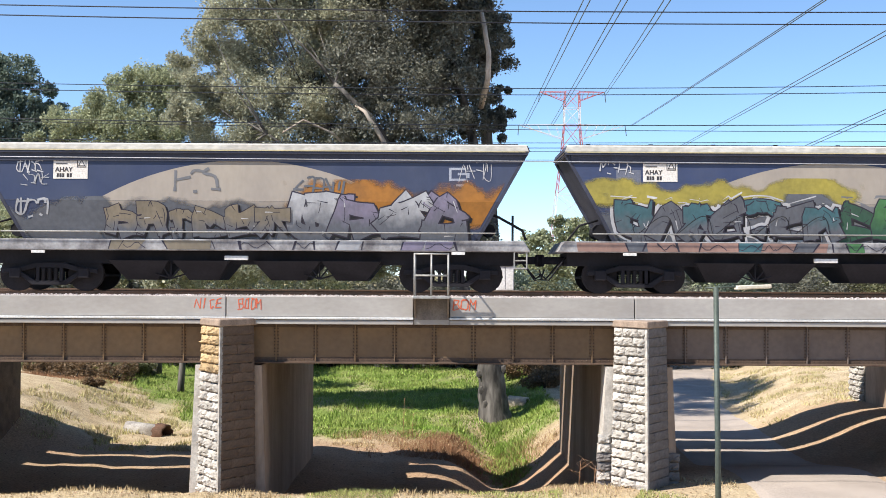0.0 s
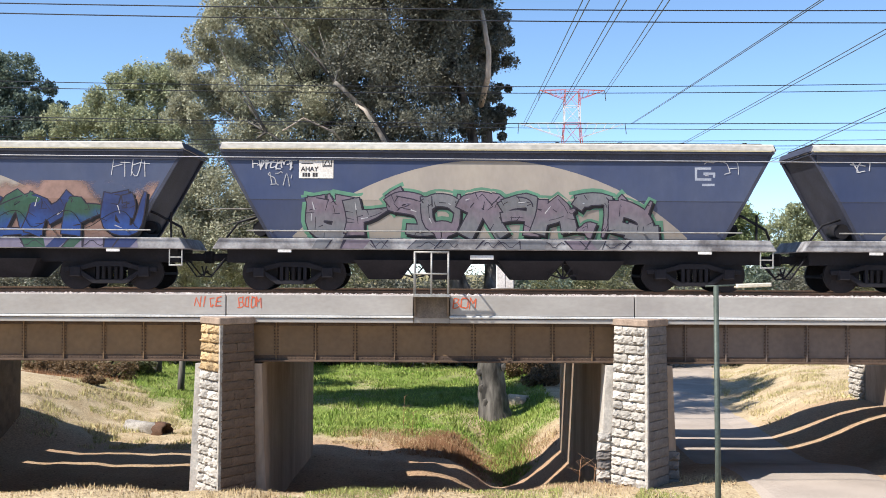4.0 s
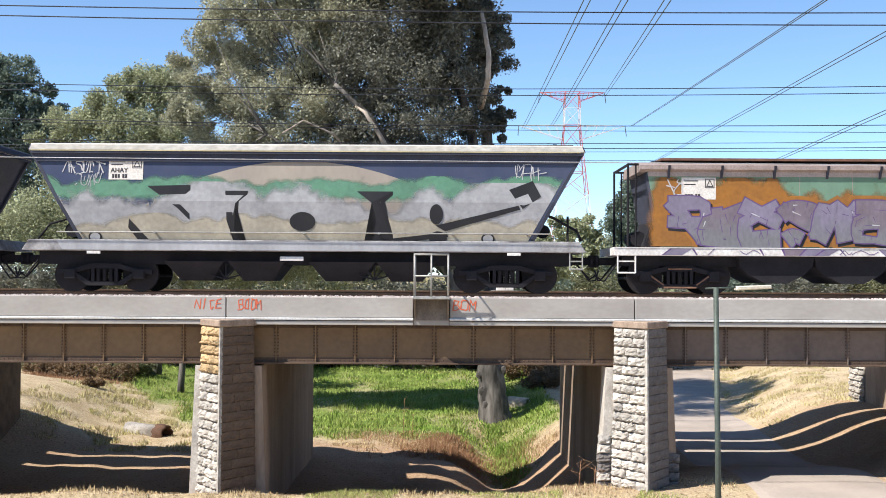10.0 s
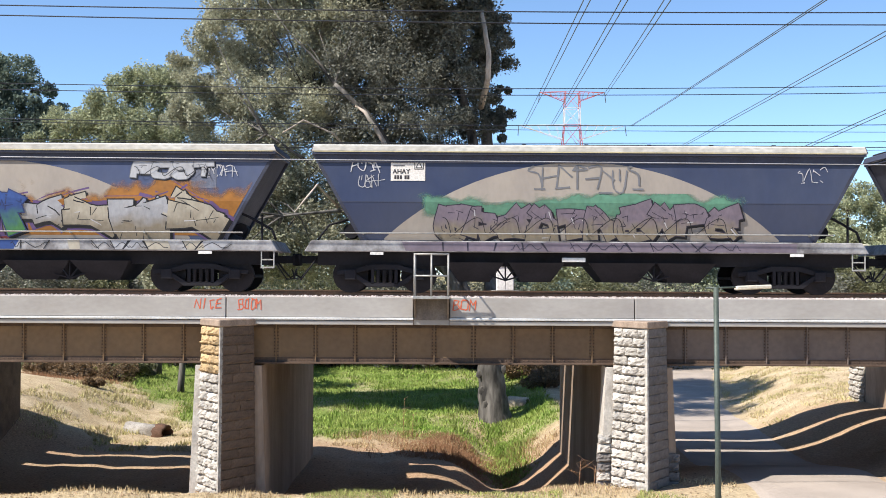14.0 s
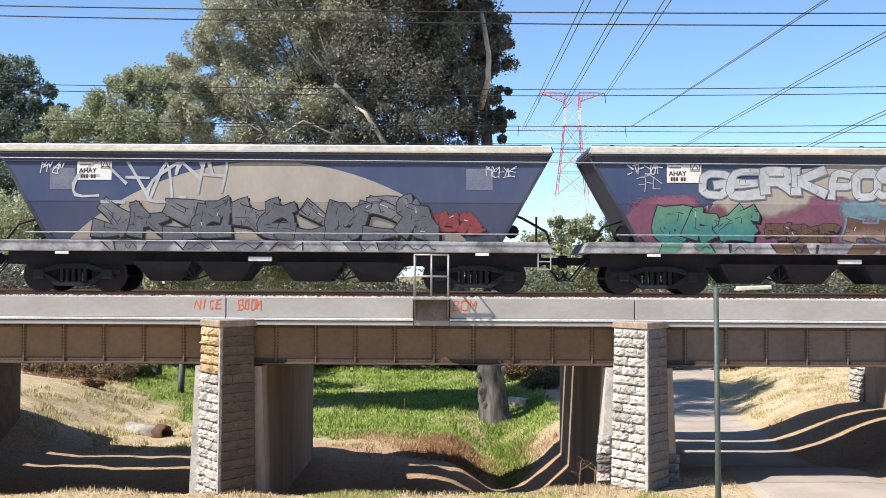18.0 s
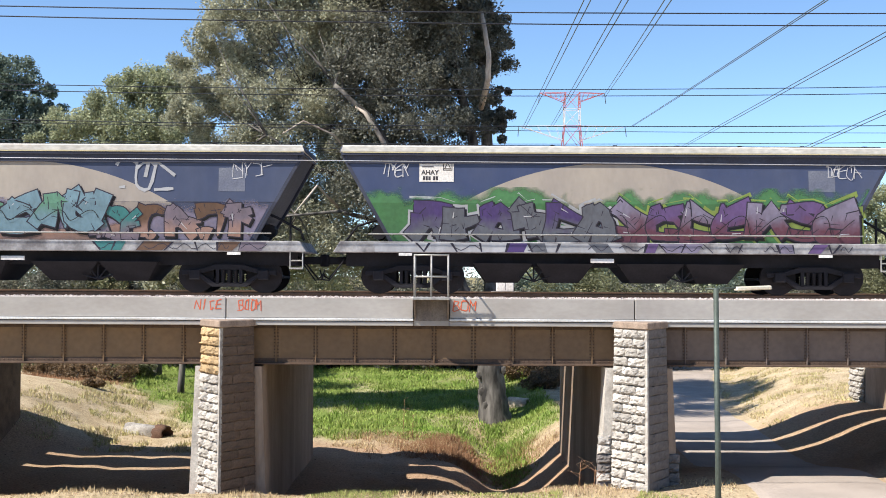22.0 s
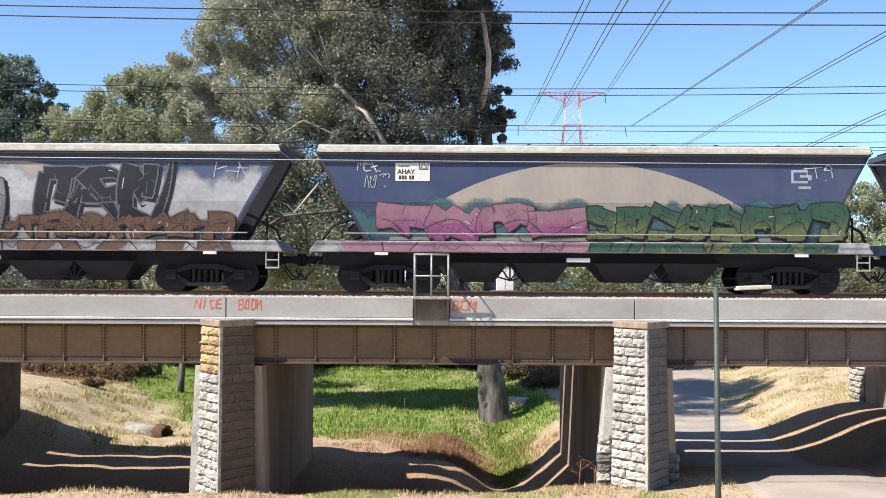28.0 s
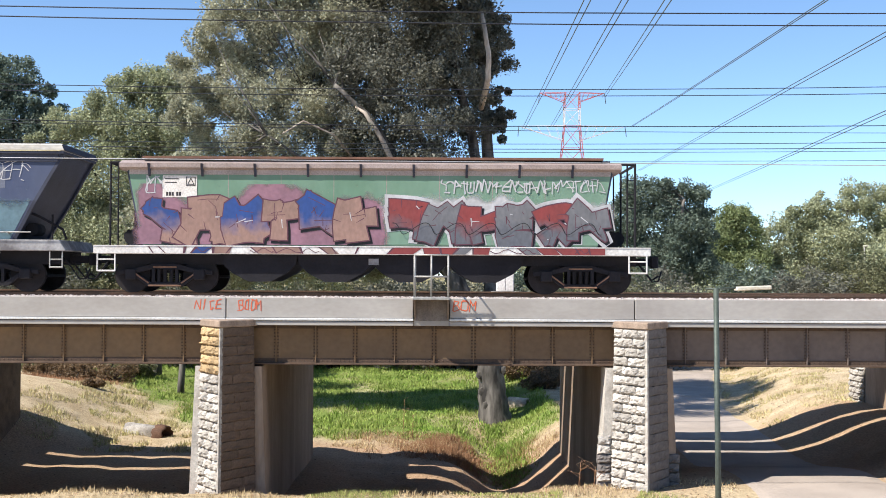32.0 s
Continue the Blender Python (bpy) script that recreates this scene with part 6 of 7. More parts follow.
def sill_marks(k, a, b, edge, fills):
    """The letters' strokes and colours where they run on over the side sill."""
    r = random.Random(k * 5 + int(a))
    z0, z1, y = (1.01, 1.185, -1.4265) if WAGONS[k][4] else (1.08, 1.31, -1.4265)
    mats = [hue(edge)] + [hue(c) for c in fills]
    bm = bmesh.new()
    x, n = at_x(k, a) + 0.1, 0
    while x < at_x(k, b) - 0.2:
        wide = r.uniform(0.25, 0.75)
        lean = r.uniform(-0.25, 0.25)
        n += 1
        if r.random() < 0.55:
            q = [(x, z1), (x + wide, z1), (x + wide * 0.9 + lean, z0 + 0.004), (x + lean, z0 + 0.004)]
            f = bm.faces.new([bm.verts.new((u, y - 0.0002 * (n % 3), v)) for u, v in q])
            f.material_index = 1 + r.randrange(len(fills))
        if r.random() < 0.8:
            w = r.uniform(0.012, 0.045)
            q = [(x - w, z1), (x + w, z1), (x + w * 0.6 + lean, z0 + 0.004), (x - w * 0.6 + lean, z0 + 0.004)]
            bm.faces.new([bm.verts.new((u, y - 0.001 - 0.0002 * (n % 3), v)) for u, v in q]).material_index = 0
        if r.random() < 0.4:
            pts = [Vector((x + wide * i / 6, z0 + (z1 - z0) * (0.5 + 0.32 * math.sin(i * 1.3 + x)))) for i in range(7)]
            swoosh(bm, pts, [0.009] * 7, 0, y - 0.002, 0)
        x += wide
    tagged(part("sprayed_sill", face_out(bm), mats, WAGONS[k][0]), kind="stuff")


def piece(k, word, a, b, top, bottom, fill, edge, halo="", low="", shine="white", thick=0.15, edge_w=0.07):
    if bottom >= 188:
        sill_marks(k, a, b, edge, fill.split("|"))
    lettering(WAGONS[k][0], "graffiti_letter", word, at_x(k, a), at_x(k, b), max(at_z(bottom), 1.36 if not WAGONS[k][4] else 1.24), at_z(top), fill, edge, halo,
              k * 17 + int(a), face_of(k), "sprayed %s graffiti letter" % fill.replace("|", " and "), low or None, shine, thick, edge_w)


def tag(k, a, b, top, bottom, colour="white", w=0.014):
    scrawl(WAGONS[k][0], at_x(k, a), at_x(k, b), at_z(bottom), at_z(top), colour, k * 31 + int(a), face_of(k), w)


LAYERS = {}


def wash(k, a, b, top, bottom, colour, depth=0.0025):
    """A cloudy field of sprayed colour behind the letters, thinning out towards its edges."""
    r = random.Random(k * 7 + int(a))
    LAYERS[k] = LAYERS.get(k, 0) + 1
    depth += 0.0035 + 0.0004 * LAYERS[k]
    x0, x1, z1, z0 = at_x(k, a) - 0.15, at_x(k, b) + 0.15, at_z(top) + 0.12, max(at_z(bottom), 1.35 if not WAGONS[k][4] else 1.24)
    if not WAGONS[k][4]:
        x0, x1 = -7.0 if a < 145 else x0, 7.0 if b > 925 else x1
    seed = r.uniform(0, 50)
    nx = max(10, int((x1 - x0) / 0.16))
    zs = [z0 + (z1 - z0) * i / 10 for i in range(11)]
    if z0 < FOLD < z1:
        zs = sorted(zs + [FOLD])
    verts, dens = [], []
    for i in range(nx + 1):
        x = x0 + (x1 - x0) * i / nx
        for z in zs:
            lim = -5.74 - 0.562 * (z - 1.46)
            crest = z1 - (0.22 + 0.48 * noise.noise((x * 0.6, seed, 0)) + 0.24 * noise.noise((x * 2.2, seed, 3))) * (z1 - z0)
            d = min(1.0, max(0.0, 0.5 + (crest - z) / (0.34 * (z1 - z0)))) * smooth(0, 0.45, x - x0) * smooth(0, 0.45, x1 - x)
            if bottom < 178:
                d *= smooth(-0.1, 0.35, z - z0)
            xx = x if WAGONS[k][4] else min(max(x, lim), -lim + 0.04)
            verts.append((xx, face_of(k) - depth + (0 if WAGONS[k][4] else lean_in(z)), z))
            dens.append(d)
    m = len(zs)
    faces = [(i * m + j, (i + 1) * m + j, (i + 1) * m + j + 1, i * m + j + 1) for i in range(nx) for j in range(m - 1)]
    ob = quads("sprayed_background", verts, faces, mist(colour), WAGONS[k][0])
    ob.data.attributes.new("cover", "FLOAT", "POINT").data.foreach_set("value", dens)


def shape(k, colour, *pts):
    """A flat sprayed shape with straight edges."""
    bm = bmesh.new()
    bm.faces.new([bm.verts.new((at_x(k, a), face_of(k) - 0.020, at_z(v))) for a, v in pts])
    bmesh.ops.triangulate(bm, faces=bm.faces[:])
    part("sprayed_shape", face_out(bm, True), hue(colour), WAGONS[k][0])


def oval(k, colour, a, v, ra, rv, lift=0.0):
    bm = bmesh.new()
    bm.faces.new([bm.verts.new((at_x(k, a + ra * math.cos(t * 0.3307)), face_of(k) - 0.022 - lift, at_z(v + rv * math.sin(t * 0.3307)))) for t in range(19)])
    part("sprayed_shape", face_out(bm, True), hue(colour), WAGONS[k][0])


def sill_paint(k, a, b, colour):
    """Colour carried over the side sill."""
    bm = bmesh.new()
    x0, x1 = at_x(k, a), at_x(k, b)
    z0, z1, y = (1.01, 1.185, -1.4235) if WAGONS[k][4] else (1.08, 1.31, -1.4235)
    n = max(2, int((x1 - x0) / 0.5))
    r = random.Random(k + int(a))
    pts = [(x0 + r.uniform(-.1, .1), z0)] + [(x1 + r.uniform(-.1, .1), z0), (x1 + r.uniform(-.1, .1), z1), (x0 + r.uniform(-.1, .1), z1)]
    bm.faces.new([bm.verts.new((p[0], y, p[1])) for p in pts])
    part("sprayed_sill", face_out(bm), hue(colour), WAGONS[k][0])


def emblem(k, off, v):
    bm = bmesh.new()
    x, z, f = at_x(k, off), at_z(v), face_of(k) - 0.004
    for a, b, c, d in ((0, 0.42, 0, 0.06), (0, 0.06, -0.22, 0), (0, 0.42, -0.28, -0.22), (0.22, 0.52, -0.13, -0.07), (0.46, 0.52, -0.2, -0.13), (0.18, 0.5, -0.42, -0.36)):
        bm.faces.new([bm.verts.new(p) for p in ((x + a, f, z + c), (x + b, f, z + c), (x + b, f, z + d), (x + a, f, z + d))])
    part("emblem", face_out(bm, True), LOGO, WAGONS[k][0], "faded angular emblem")


def patch(k, a, b, top, bottom):
    bm = bmesh.new()
    f = face_of(k) - 0.0045
    x0, x1, z0, z1 = at_x(k, a), at_x(k, b), at_z(bottom), at_z(top)
    bm.faces.new([bm.verts.new(p) for p in ((x0, f, z0), (x1, f, z0), (x1, f, z1), (x0, f, z1))])
    part("painted_patch", face_out(bm, True), PATCH, WAGONS[k][0])


def name_wagon(k, text):
    tagged(WAGONS[k][0], ("green" if WAGONS[k][4] else "navy") + " grain hopper with " + text)


for k in range(45):
    g = WAGONS[k][4]
    plate_text(WAGONS[k][0], at_x(k, 146 if g else 176), at_z(72 if g else 42), face_of(k), k in (11, 12, 34))
    r = random.Random(900 + k)
    if not g:
        tag(k, 92 + 20 * r.random(), 150 + 20 * r.random(), 42 + 8 * r.random(), 62 + 8 * r.random(), "white", 0.016)
        if k % 3 != 1:
            tag(k, 112 + 12 * r.random(), 158 + 12 * r.random(), 72, 90 + 8 * r.random(), "silver", 0.012)
        tag(k, 890 + 15 * r.random(), 950 + 12 * r.random(), 45 + 12 * r.random(), 68 + 12 * r.random(), "white", 0.011)
    else:
        tag(k, 118, 150, 72, 100, "white", 0.016)
        tag(k, 850, 930, 78, 98, "white", 0.014)
    if not g and k % 3 == 0:
        emblem(k, 880, 62)
    elif not g and k % 3 == 1:
        patch(k, 868, 915, 58, 96)
    if not g and k % 4 == 1:
        patch(k, 128, 172, 60, 98)

tag(0, 393, 470, 62, 98, "grey", 0.04), tag(0, 605, 690, 82, 112, "slate", 0.03), tag(0, 112, 165, 118, 145, "silver", 0.03)
name_wagon(0, "orange and grey graffiti lettering")
wash(0, 130, 640, 120, 205, "slate")
piece(0, "", 274, 590, 125, 205, "tan", "ink", "", "slate", edge_w=0.05)
wash(0, 590, 930, 88, 170, "orange")
piece(0, "", 602, 915, 96, 190, "silver|lilac", "ink", "", "slate")
wash(1, 110, 560, 82, 130, "yellow")
wash(1, 100, 560, 110, 205, "slate")
piece(1, "", 137, 525, 112, 205, "sea|slate", "ink", "white", "slate")
piece(1, "", 528, 940, 104, 205, "bottle|green", "ink", "grey", "bottle")
sill_paint(1, 60, 500, "salmon")
tag(1, 655, 800, 40, 68, "white", 0.05)
name_wagon(1, "teal and green graffiti lettering")
wash(2, 160, 470, 115, 200, "sky")
piece(2, "THR", 179, 440, 132, 205, "slate", "ink", "sky", "grey", thick=0.2)
wash(2, 460, 640, 95, 150, "sea"), wash(2, 780, 880, 100, 140, "tan")
wash(2, 480, 910, 122, 205, "orange")
piece(2, "NDR", 540, 860, 128, 205, "mauve", "ink", "", "white", thick=0.24)
sill_paint(2, 520, 880, "lilac")
name_wagon(2, "lilac and orange graffiti lettering")
wash(3, 150, 960, 112, 200, "mauve")
piece(3, "", 170, 640, 108, 200, "tan|mauve", "ink", "", "mauve", edge_w=0.05)
piece(3, "", 800, 940, 112, 200, "tan", "ink", "", "mauve", edge_w=0.05)
piece(3, "", 630, 830, 125, 195, "violet", "white", "purple")
name_wagon(3, "grey-mauve graffiti lettering")
wash(4, 280, 820, 100, 170, "yellow")
piece(4, "#6", 270, 757, 110, 205, "mint|olive", "black", "", "green", thick=0.18)
wash(4, 757, 950, 108, 150, "rose")
piece(4, "", 757, 947, 125, 200, "navy|sea", "ink", "", "blue")
name_wagon(4, "green and yellow graffiti lettering")
wash(5, 110, 570, 92, 180, "green")
piece(5, "", 135, 600, 118, 205, "maroon|brown", "ink", "", "magenta")
wash(5, 560, 960, 95, 190, "salmon")
piece(5, "", 620, 950, 105, 205, "navy|bottle", "ink", "", "blue")
sill_paint(5, 120, 600, "magenta"), sill_paint(5, 600, 940, "lilac")
name_wagon(5, "magenta and green graffiti lettering")
piece(6, "", 202, 800, 105, 200, "mauve|grey", "ink", "mint")
name_wagon(6, "grey and mint graffiti lettering")
wash(7, 600, 940, 95, 190, "salmon")
piece(7, "", 200, 935, 105, 195, "olive|green", "ink", "orange", "mint")
name_wagon(7, "green and orange graffiti lettering")
wash(8, 110, 960, 88, 180, "coral")
piece(8, "MACHINE", 141, 940, 96, 195, "sky|sea", "ink", "pink", "blue", thick=0.2)
sill_paint(8, 60, 980, "sky")
name_wagon(8, "blue and red graffiti lettering")
wash(9, 180, 930, 98, 175, "pink")
piece(9, "", 230, 890, 106, 200, "slate|mauve", "ink", "lilac", "slate")
sill_paint(9, 100, 950, "mauve")
name_wagon(9, "mauve and pink graffiti lettering")
wash(10, 125, 830, 118, 200, "magenta")
wash(10, 640, 830, 120, 160, "mint")
piece(10, "#4", 206, 690, 112, 206, "brown", "white", "teal", "brown", thick=0.24)
sill_paint(10, 150, 700, "brown")
name_wagon(10, "brown and cyan graffiti on magenta")
wash(11, 110, 590, 110, 212, "magenta")
piece(11, "", 134, 571, 126, 212, "mauve", "maroon", "sky", "salmon", thick=0.2)
wash(11, 585, 930, 118, 212, "white")
piece(11, "KAOS", 603, 903, 126, 212, "teal|sea", "ink", "", "purple", thick=0.24)
tag(11, 288, 593, 78, 105, "silver", 0.05)
name_wagon(11, "pink and teal graffiti lettering and yellow plate")
wash(12, 200, 560, 98, 140, "cream")
wash(12, 90, 530, 128, 214, "orange")
piece(12, "DOOM", 138, 495, 138, 214, "green", "black", "orange", "bottle", thick=0.30)
piece(12, "", 518, 935, 112, 212, "grey|sky", "ink", "white")
name_wagon(12, "green and orange graffiti lettering and yellow plate")
wash(13, 110, 930, 108, 190, "sea")
piece(13, "", 105, 900, 98, 195, "sea|teal", "navy", "", "slate")
tag(13, 70, 130, 48, 92, "white", 0.03)
sill_paint(13, 60, 600, "sky")
name_wagon(13, "dull teal graffiti lettering")
wash(14, 60, 960, 80, 120, "mint")
wash(14, 90, 945, 92, 205, "silver")
wash(14, 100, 935, 148, 190, "cream", 0.0032)
shape(14, "black", (245, 92), (322, 90), (320, 152), (300, 132))
shape(14, "black", (213, 150), (262, 203), (240, 203), (211, 166))
shape(14, "black", (384, 100), (425, 100), (402, 122), (396, 150), (402, 180), (424, 204), (398, 190), (386, 152))
shape(14, "black", (618, 100), (682, 100), (660, 118), (652, 150), (660, 182), (682, 204), (628, 204), (648, 180), (652, 150), (644, 120))
shape(14, "black", (655, 186), (778, 172), (780, 180), (700, 190))
shape(14, "black", (758, 160), (905, 124), (908, 131), (775, 170))
shape(14, "black", (888, 96), (930, 80), (945, 108), (912, 130))
oval(14, "black", 521, 154, 23, 17)
oval(14, "black", 759, 140, 12, 18)
oval(14, "black", 762, 183, 16, 13)
for q in (152, 851):
    oval(14, "black", q, 183, 12, 10), oval(14, "silver", q, 183, 9, 7.5, 0.003)
sill_paint(14, 90, 940, "silver")
name_wagon(14, "huge silver and black graffiti lettering")
wash(15, 90, 540, 80, 214, "orange"), wash(15, 540, 960, 80, 214, "salmon"), wash(15, 520, 900, 122, 214, "magenta"), wash(15, 830, 960, 90, 214, "green")
piece(15, "", 120, 520, 108, 214, "lilac|mauve", "purple", "orange", "grey")
piece(15, "#4", 552, 867, 132, 212, "cream", "black", "", "yellow", thick=0.26)
name_wagon(15, "orange, pink and cream graffiti lettering")
piece(16, "", 145, 545, 128, 206, "grey", "black", "", "slate", thick=0.18)
wash(16, 530, 960, 122, 180, "pink")
piece(16, "", 549, 950, 130, 206, "sea|navy", "ink", "lime", "teal")
sill_paint(16, 100, 900, "silver")
name_wagon(16, "grey and blue graffiti lettering")
wash(17, 100, 525, 95, 150, "bottle"), wash(17, 110, 520, 105, 205, "lime")
piece(17, "", 173, 513, 108, 206, "gold|sky|rose", "ink", "", "mauve")
wash(17, 510, 950, 105, 195, "magenta")
piece(17, "", 523, 933, 108, 204, "green|coral|teal", "bottle", "", "green")
sill_paint(17, 20, 240, "lime"), sill_paint(17, 240, 700, "lilac")
name_wagon(17, "lime and magenta graffiti lettering")
wash(18, 100, 950, 88, 190, "pink")
piece(18, "TABRUZ", 138, 900, 88, 206, "mint|green", "black", "white", "grey", thick=0.19)
sill_paint(18, 80, 930, "silver")
tag(18, 262, 360, 52, 80, "silver", 0.05), tag(18, 660, 760, 58, 80, "silver", 0.05)
name_wagon(18, "large mint and silver graffiti on pink")
wash(19, 110, 560, 100, 200, "red")
piece(19, "", 140, 560, 106, 206, "blue", "navy", "", "green")
wash(19, 560, 940, 90, 180, "orange")
piece(19, "#4", 545, 930, 104, 205, "silver|cream", "black", "purple", "tan", thick=0.22)
sill_paint(19, 90, 520, "mint")
piece(19, "POST", 766, 911, 44, 80, "silver", "grey", thick=0.14)
name_wagon(19, "blue and silver graffiti lettering")
wash(20, 230, 800, 110, 150, "mint")
piece(20, "", 262, 795, 118, 200, "mauve", "ink", "", "tan", edge_w=0.05)
sill_paint(20, 200, 900, "mauve")
tag(20, 420, 620, 55, 95, "grey", 0.025)
name_wagon(20, "mauve-grey graffiti lettering")
piece(21, "", 135, 900, 112, 195, "slate|sea", "ink", "sky")
name_wagon(21, "slate blue graffiti lettering")
piece(22, "", 160, 860, 110, 195, "mauve|grey", "ink", "tan")
name_wagon(22, "grey graffiti lettering")
wash(23, 100, 600, 150, 205, "cyan")
piece(23, "", 130, 600, 108, 200, "cream|pink", "magenta", "", "tan")
wash(23, 600, 960, 122, 205, "mauve")
sill_paint(23, 80, 600, "magenta"), sill_paint(23, 600, 960, "mauve")
name_wagon(23, "pink and cream graffiti lettering")
wash(24, 100, 530, 92, 160, "mint")
piece(24, "", 105, 510, 108, 212, "rose|magenta", "violet", "", "purple")
wash(24, 520, 945, 98, 160, "lilac")
piece(24, "", 520, 932, 108, 212, "tan|gold", "violet", "", "gold")
name_wagon(24, "purple and tan graffiti lettering")
piece(25, "", 214, 810, 110, 205, "grey|slate", "ink", "", "slate", edge_w=0.06)
tag(25, 175, 435, 46, 112, "silver", 0.045)
piece(25, "", 790, 890, 132, 172, "red", "maroon")
name_wagon(25, "grey graffiti lettering and white block letters")
wash(26, 120, 760, 112, 205, "rose")
piece(26, "", 160, 328, 116, 206, "mint", "ink", "", "teal", thick=0.2)
piece(26, "", 353, 480, 150, 206, "brown", "ink")
wash(26, 480, 750, 110, 150, "sky")
piece(26, "HEK", 500, 710, 140, 206, "brown", "maroon", "sky", "salmon", thick=0.26)
piece(26, "", 786, 936, 110, 206, "grey|slate", "ink", "rose", "slate")
piece(26, "GERK", 235, 455, 52, 108, "silver", "grey", thick=0.12), piece(26, "POSE", 468, 628, 52, 110, "silver", "grey", thick=0.12), piece(26, "OH!", 645, 775, 52, 112, "silver", "grey", thick=0.12)
name_wagon(26, "teal and brown graffiti under white block letters")
wash(27, 100, 940, 105, 205, "lilac")
piece(27, "#4", 160, 485, 90, 182, "silver", "black", "", "tan", thick=0.2)
piece(27, "REMEK", 537, 895, 110, 206, "tan|cream", "violet", "", "lilac", thick=0.2)
sill_paint(27, 100, 940, "lilac")
name_wagon(27, "black-edged silver graffiti on lilac")
wash(28, 110, 540, 112, 200, "silver")
piece(28, "", 130, 536, 122, 200, "grey|silver", "black", "", "silver", edge_w=0.1)
wash(28, 520, 960, 110, 190, "mauve")
piece(28, "#5", 541, 911, 126, 206, "teal|mint", "bottle", "silver", "mint", thick=0.22)
tag(28, 440, 890, 55, 112, "white", 0.03)
sill_paint(28, 100, 520, "cream"), sill_paint(28, 520, 920, "mint")
name_wagon(28, "grey and teal graffiti with white drips")
piece(29, "", 160, 525, 115, 206, "slate|maroon", "black", "orange", "slate")
wash(29, 760, 940, 120, 205, "red")
piece(29, "#4", 540, 915, 126, 206, "silver|grey", "black", "yellow", "grey", thick=0.24)
wash(29, 880, 985, 140, 205, "red")
name_wagon(29, "orange and grey graffiti lettering")
wash(30, 130, 950, 120, 205, "lilac")
piece(30, "", 254, 660, 98, 172, "sky|mint", "ink", "", "sky")
wash(30, 240, 720, 165, 205, "salmon")
piece(30, "", 640, 730, 125, 195, "teal", "ink", "", "mauve")
piece(30, "", 730, 925, 118, 200, "brown|mauve", "ink", "", "salmon")
tag(30, 685, 790, 46, 95, "silver", 0.045), patch(30, 868, 915, 58, 100)
name_wagon(30, "pale teal graffiti on lilac and salmon")
wash(31, 100, 960, 98, 195, "green")
piece(31, "", 164, 524, 115, 200, "violet|slate", "ink", "silver", "slate")
piece(31, "", 524, 950, 108, 206, "lilac|purple", "ink", "lime", "maroon")
sill_paint(31, 100, 540, "silver")
name_wagon(31, "purple graffiti on green and lime")
wash(32, 120, 980, 112, 205, "purple"), wash(32, 120, 300, 100, 150, "sea")
piece(32, "#5", 268, 760, 104, 205, "teal", "black", "", "blue", thick=0.27)
name_wagon(32, "teal graffiti on dull purple")
wash(33, 100, 960, 130, 205, "blue")
piece(33, "#4", 215, 520, 104, 205, "violet|navy", "ink", "white", "purple", thick=0.24)
piece(33, "#4", 525, 850, 112, 205, "brown|navy", "ink", "", "blue")
sill_paint(33, 50, 900, "blue")
name_wagon(33, "purple and white graffiti on deep blue")
wash(34, 110, 560, 100, 214, "salmon")
piece(34, "#4", 157, 507, 104, 214, "violet", "ink", "silver", "slate", thick=0.24)
piece(34, "#5", 527, 912, 106, 212, "sea|teal", "ink", "pink", "sky", thick=0.22)
name_wagon(34, "dark purple and teal graffiti lettering")
wash(35, 110, 940, 118, 205, "purple")
wash(35, 500, 790, 94, 120, "lilac")
piece(35, "TOXIN!", 165, 660, 132, 206, "gold", "violet", "", "mint", thick=0.24)
piece(35, "IPS", 668, 895, 132, 206, "gold", "violet", "", "mint", thick=0.24)
sill_paint(35, 30, 170, "lilac"), sill_paint(35, 170, 900, "mint")
name_wagon(35, "gold and mint graffiti on purple")
wash(36, 110, 560, 112, 200, "lilac")
piece(36, "", 130, 553, 115, 200, "pink|teal", "ink", "", "mauve")
piece(36, "", 640, 930, 110, 195, "cream|tan", "ink", "salmon")
name_wagon(36, "pink and cream graffiti lettering")
piece(37, "", 150, 880, 110, 198, "grey|mauve", "ink", "silver")
name_wagon(37, "grey graffiti lettering")
wash(38, 100, 960, 60, 160, "silver")
piece(38, "", 130, 520, 70, 180, "slate|grey", "black", "", thick=0.14)
piece(38, "", 590, 820, 50, 170, "black", "slate", "", thick=0.10)
piece(38, "", 520, 930, 140, 200, "brown", "ink", "tan")
name_wagon(38, "black strokes over dull silver paint")
wash(39, 110, 960, 118, 180, "sea")
piece(39, "#4", 146, 516, 122, 206, "pink", "maroon", "", "magenta", thick=0.24)
piece(39, "", 516, 970, 118, 206, "bottle", "black", "", "olive")
sill_paint(39, 80, 500, "pink"), sill_paint(39, 500, 940, "olive")
name_wagon(39, "pink and dark green graffiti lettering")
wash(40, 80, 960, 92, 205, "orange")
piece(40, "#5", 120, 512, 118, 206, "lilac", "violet", "white", "purple", thick=0.22)
piece(40, "#5", 527, 940, 118, 206, "violet", "ink", "white", "purple", thick=0.22)
sill_paint(40, 20, 110, "orange"), sill_paint(40, 110, 940, "lilac"), sill_paint(40, 950, 1010, "orange")
piece(40, "UFO", 918, 962, 62, 90, "white", "grey", thick=0.08)
name_wagon(40, "purple graffiti on bright orange")
wash(41, 90, 975, 85, 190, "purple")
wash(41, 110, 960, 155, 210, "cyan", 0.004)
piece(41, "OHOREW", 120, 950, 90, 206, "gold", "white", "violet", "cyan", thick=0.24)
sill_paint(41, 70, 950, "cyan")
name_wagon(41, "huge gold, cyan and purple graffiti lettering")
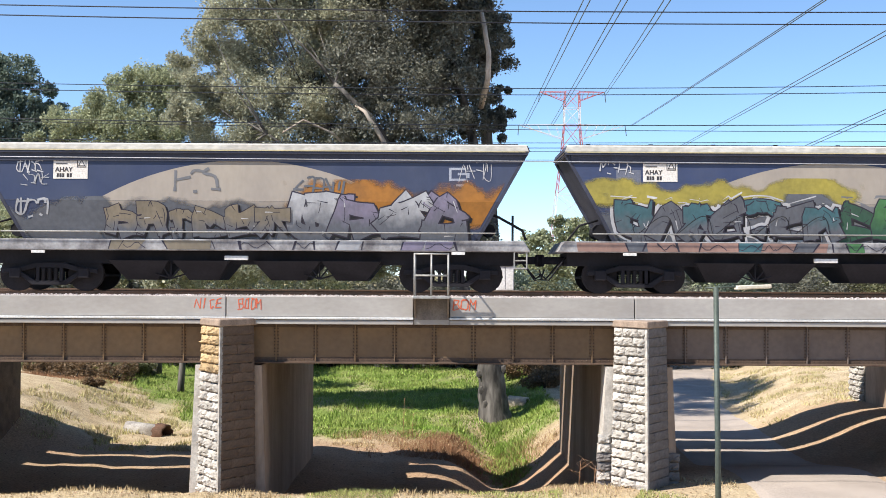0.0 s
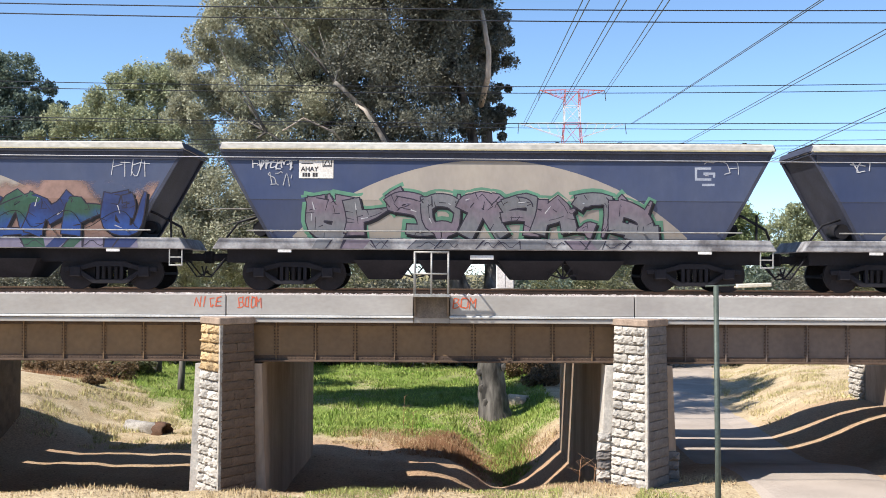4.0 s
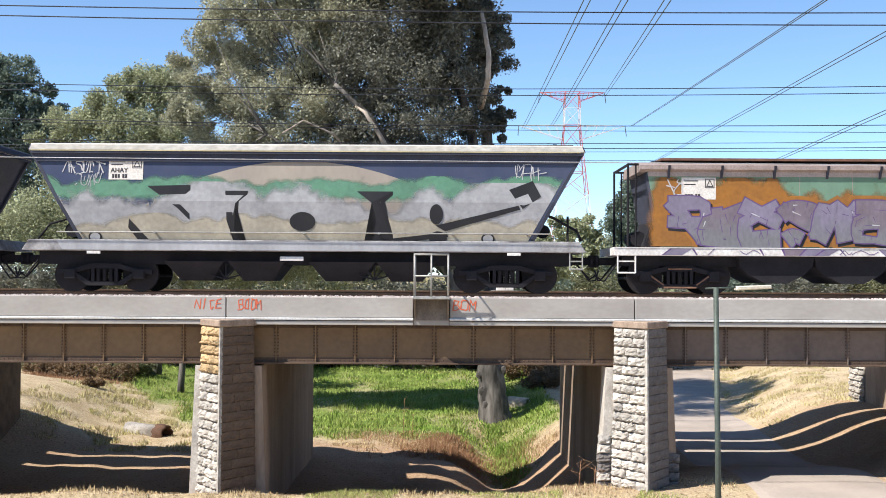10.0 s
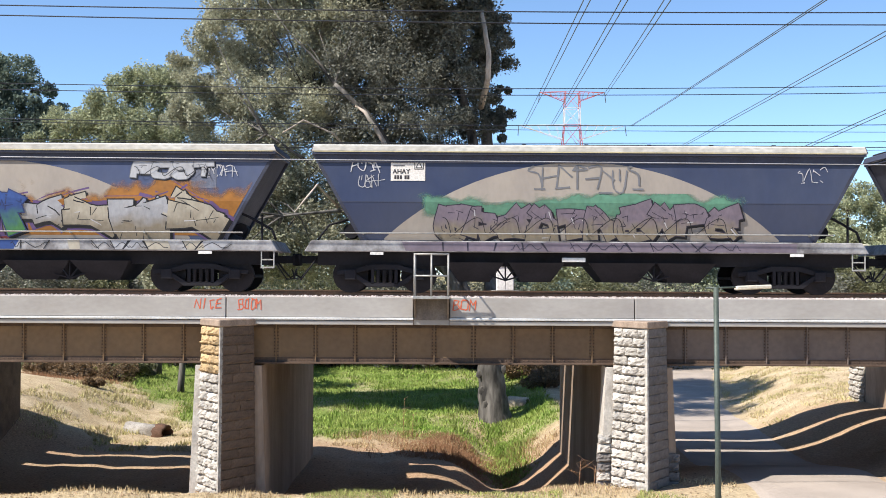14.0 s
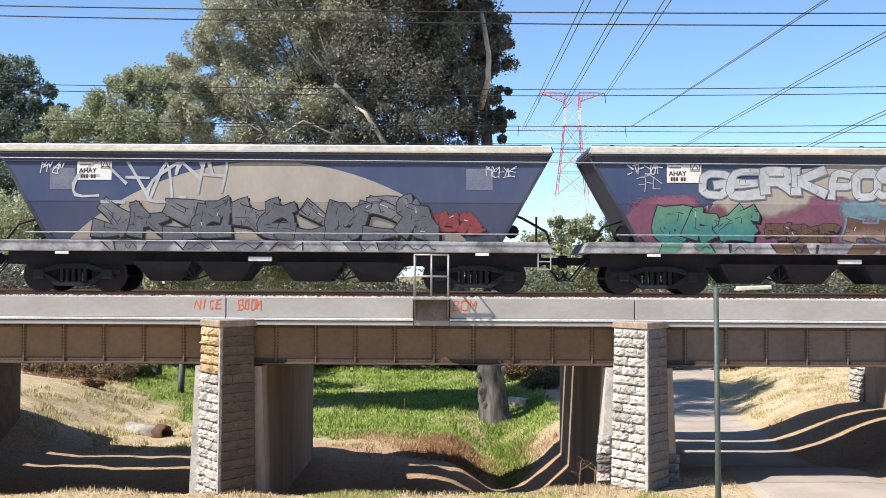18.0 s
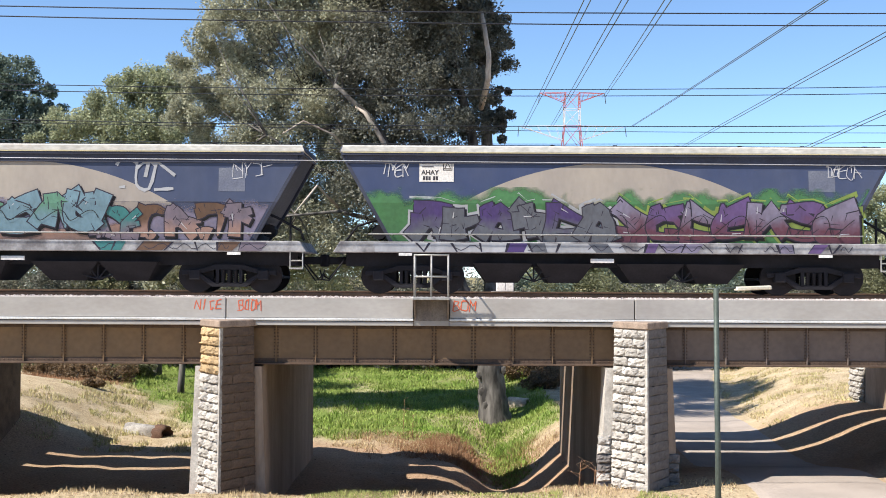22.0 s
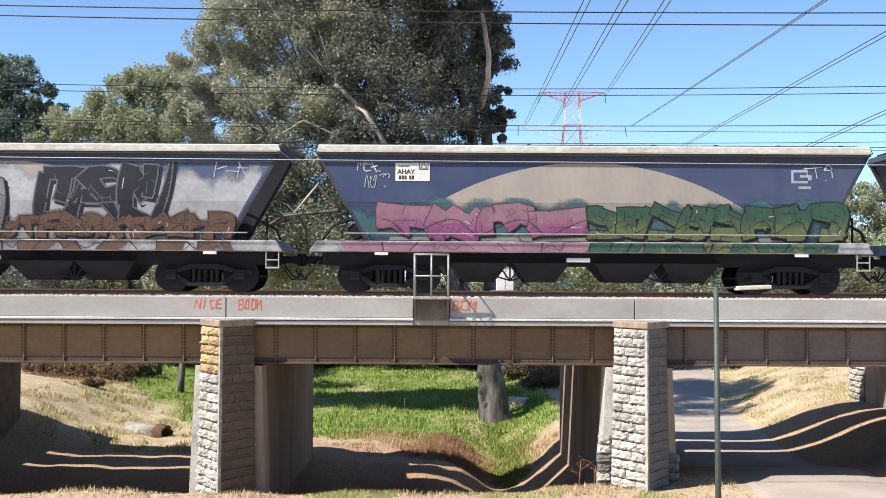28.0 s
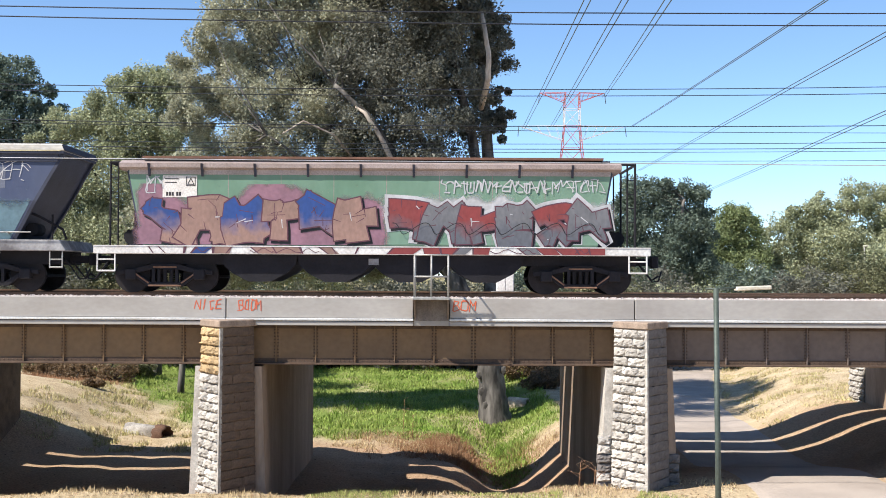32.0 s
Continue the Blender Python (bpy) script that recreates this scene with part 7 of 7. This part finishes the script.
wash(42, 130, 580, 92, 150, "violet")
piece(42, "", 120, 580, 118, 206, "orange|brown", "ink", "silver", "slate")
wash(42, 580, 700, 105, 200, "violet")
piece(42, "#3", 660, 912, 118, 206, "silver|orange", "black", "white", "orange", thick=0.24)
sill_paint(42, 100, 560, "orange")
name_wagon(42, "orange graffiti with purple edges")
wash(43, 110, 960, 100, 195, "sky")
piece(43, "", 150, 848, 104, 195, "pink|mauve", "black", "", "mauve", thick=0.2)
name_wagon(43, "mauve graffiti with black edges")
wash(44, 100, 545, 95, 214, "pink")
piece(44, "", 116, 531, 104, 212, "blue|salmon", "maroon", "", "salmon")
wash(44, 540, 945, 108, 170, "white")
piece(44, "", 551, 936, 115, 205, "red|grey", "maroon", "white", "slate")
tag(44, 640, 850, 80, 100, "white", 0.02)
name_wagon(44, "blue, salmon and red graffiti lettering")

# sprayed words on the bridge's edge
def bridge_word(word, x0, x1, z0, z1, seed):
    r = random.Random(seed)
    w = thing("sprayed_word", "orange word sprayed on the grey bridge edge", "graffiti")
    p = (x1 - x0) / len(word)
    count = 0
    for g, ch in enumerate(word):
        bm = bmesh.new()
        for pts in strokes(GLYPHS[ch]):
            pl = [(x0 + p * g + 0.72 * p * a + 0.12 * p * b + r.uniform(-.02, .02), z0 + (z1 - z0) * b + r.uniform(-.02, .02)) for a, b in pts]
            for u, v in zip(pl, pl[1:]):
                count += 1
                ribbon(bm, u, v, 0.014 * r.uniform(0.7, 1.2), 0.011, DECK_NEAR - 0.004 - 0.0002 * count, 0)
        tagged(part("sprayed_letter", face_out(bm), SPRAY, w), kind="stuff")


bridge_word("NICE", -5.97, -5.30, -0.36, -0.14, 1)
bridge_word("BOOM", -4.92, -4.35, -0.37, -0.14, 2)
bridge_word("BOM", 0.26, 0.82, -0.37, -0.14, 3)


# ---- movement ----
def travel(t):
    """How far the train has gone, in metres; it slows a little on the way."""
    q = t / 32
    return (-963.1 + 47202.8 * q - 3945.2 * q ** 2 + 10185.7 * q ** 3 - 13676.7 * q ** 4 + 6055.2 * q ** 5) / 69.59


def wagon_x(k, t):
    _, _, front, pitch, _ = WAGONS[k]
    return front + pitch / 2 - travel(t) - 784 / 69.59


def motions():
    for k, (w, ws, front, pitch, is_green) in enumerate(WAGONS):
        walk(w, [(2.0 * i, pose(wagon_x(k, 2.0 * i), TRACK, 0)) for i in range(17)])
        seen = [f for f in range(0, 961) if abs(wagon_x(k, f / 30)) < 22]
        for wheel in ws:
            at = tuple(wheel.location)
            rows = []
            for f in seen:
                turn = -math.degrees((travel(f / 30) - travel(seen[0] / 30)) / 0.46)
                rows.append((f / 30, pose(*at, 0, turn % 360, 0)))
            if seen[0] > 0:
                rows.insert(0, (0, rows[0][1]))
            if seen[-1] < 960:
                rows.append((32, rows[-1][1]))
            walk(wheel, rows)


motions()
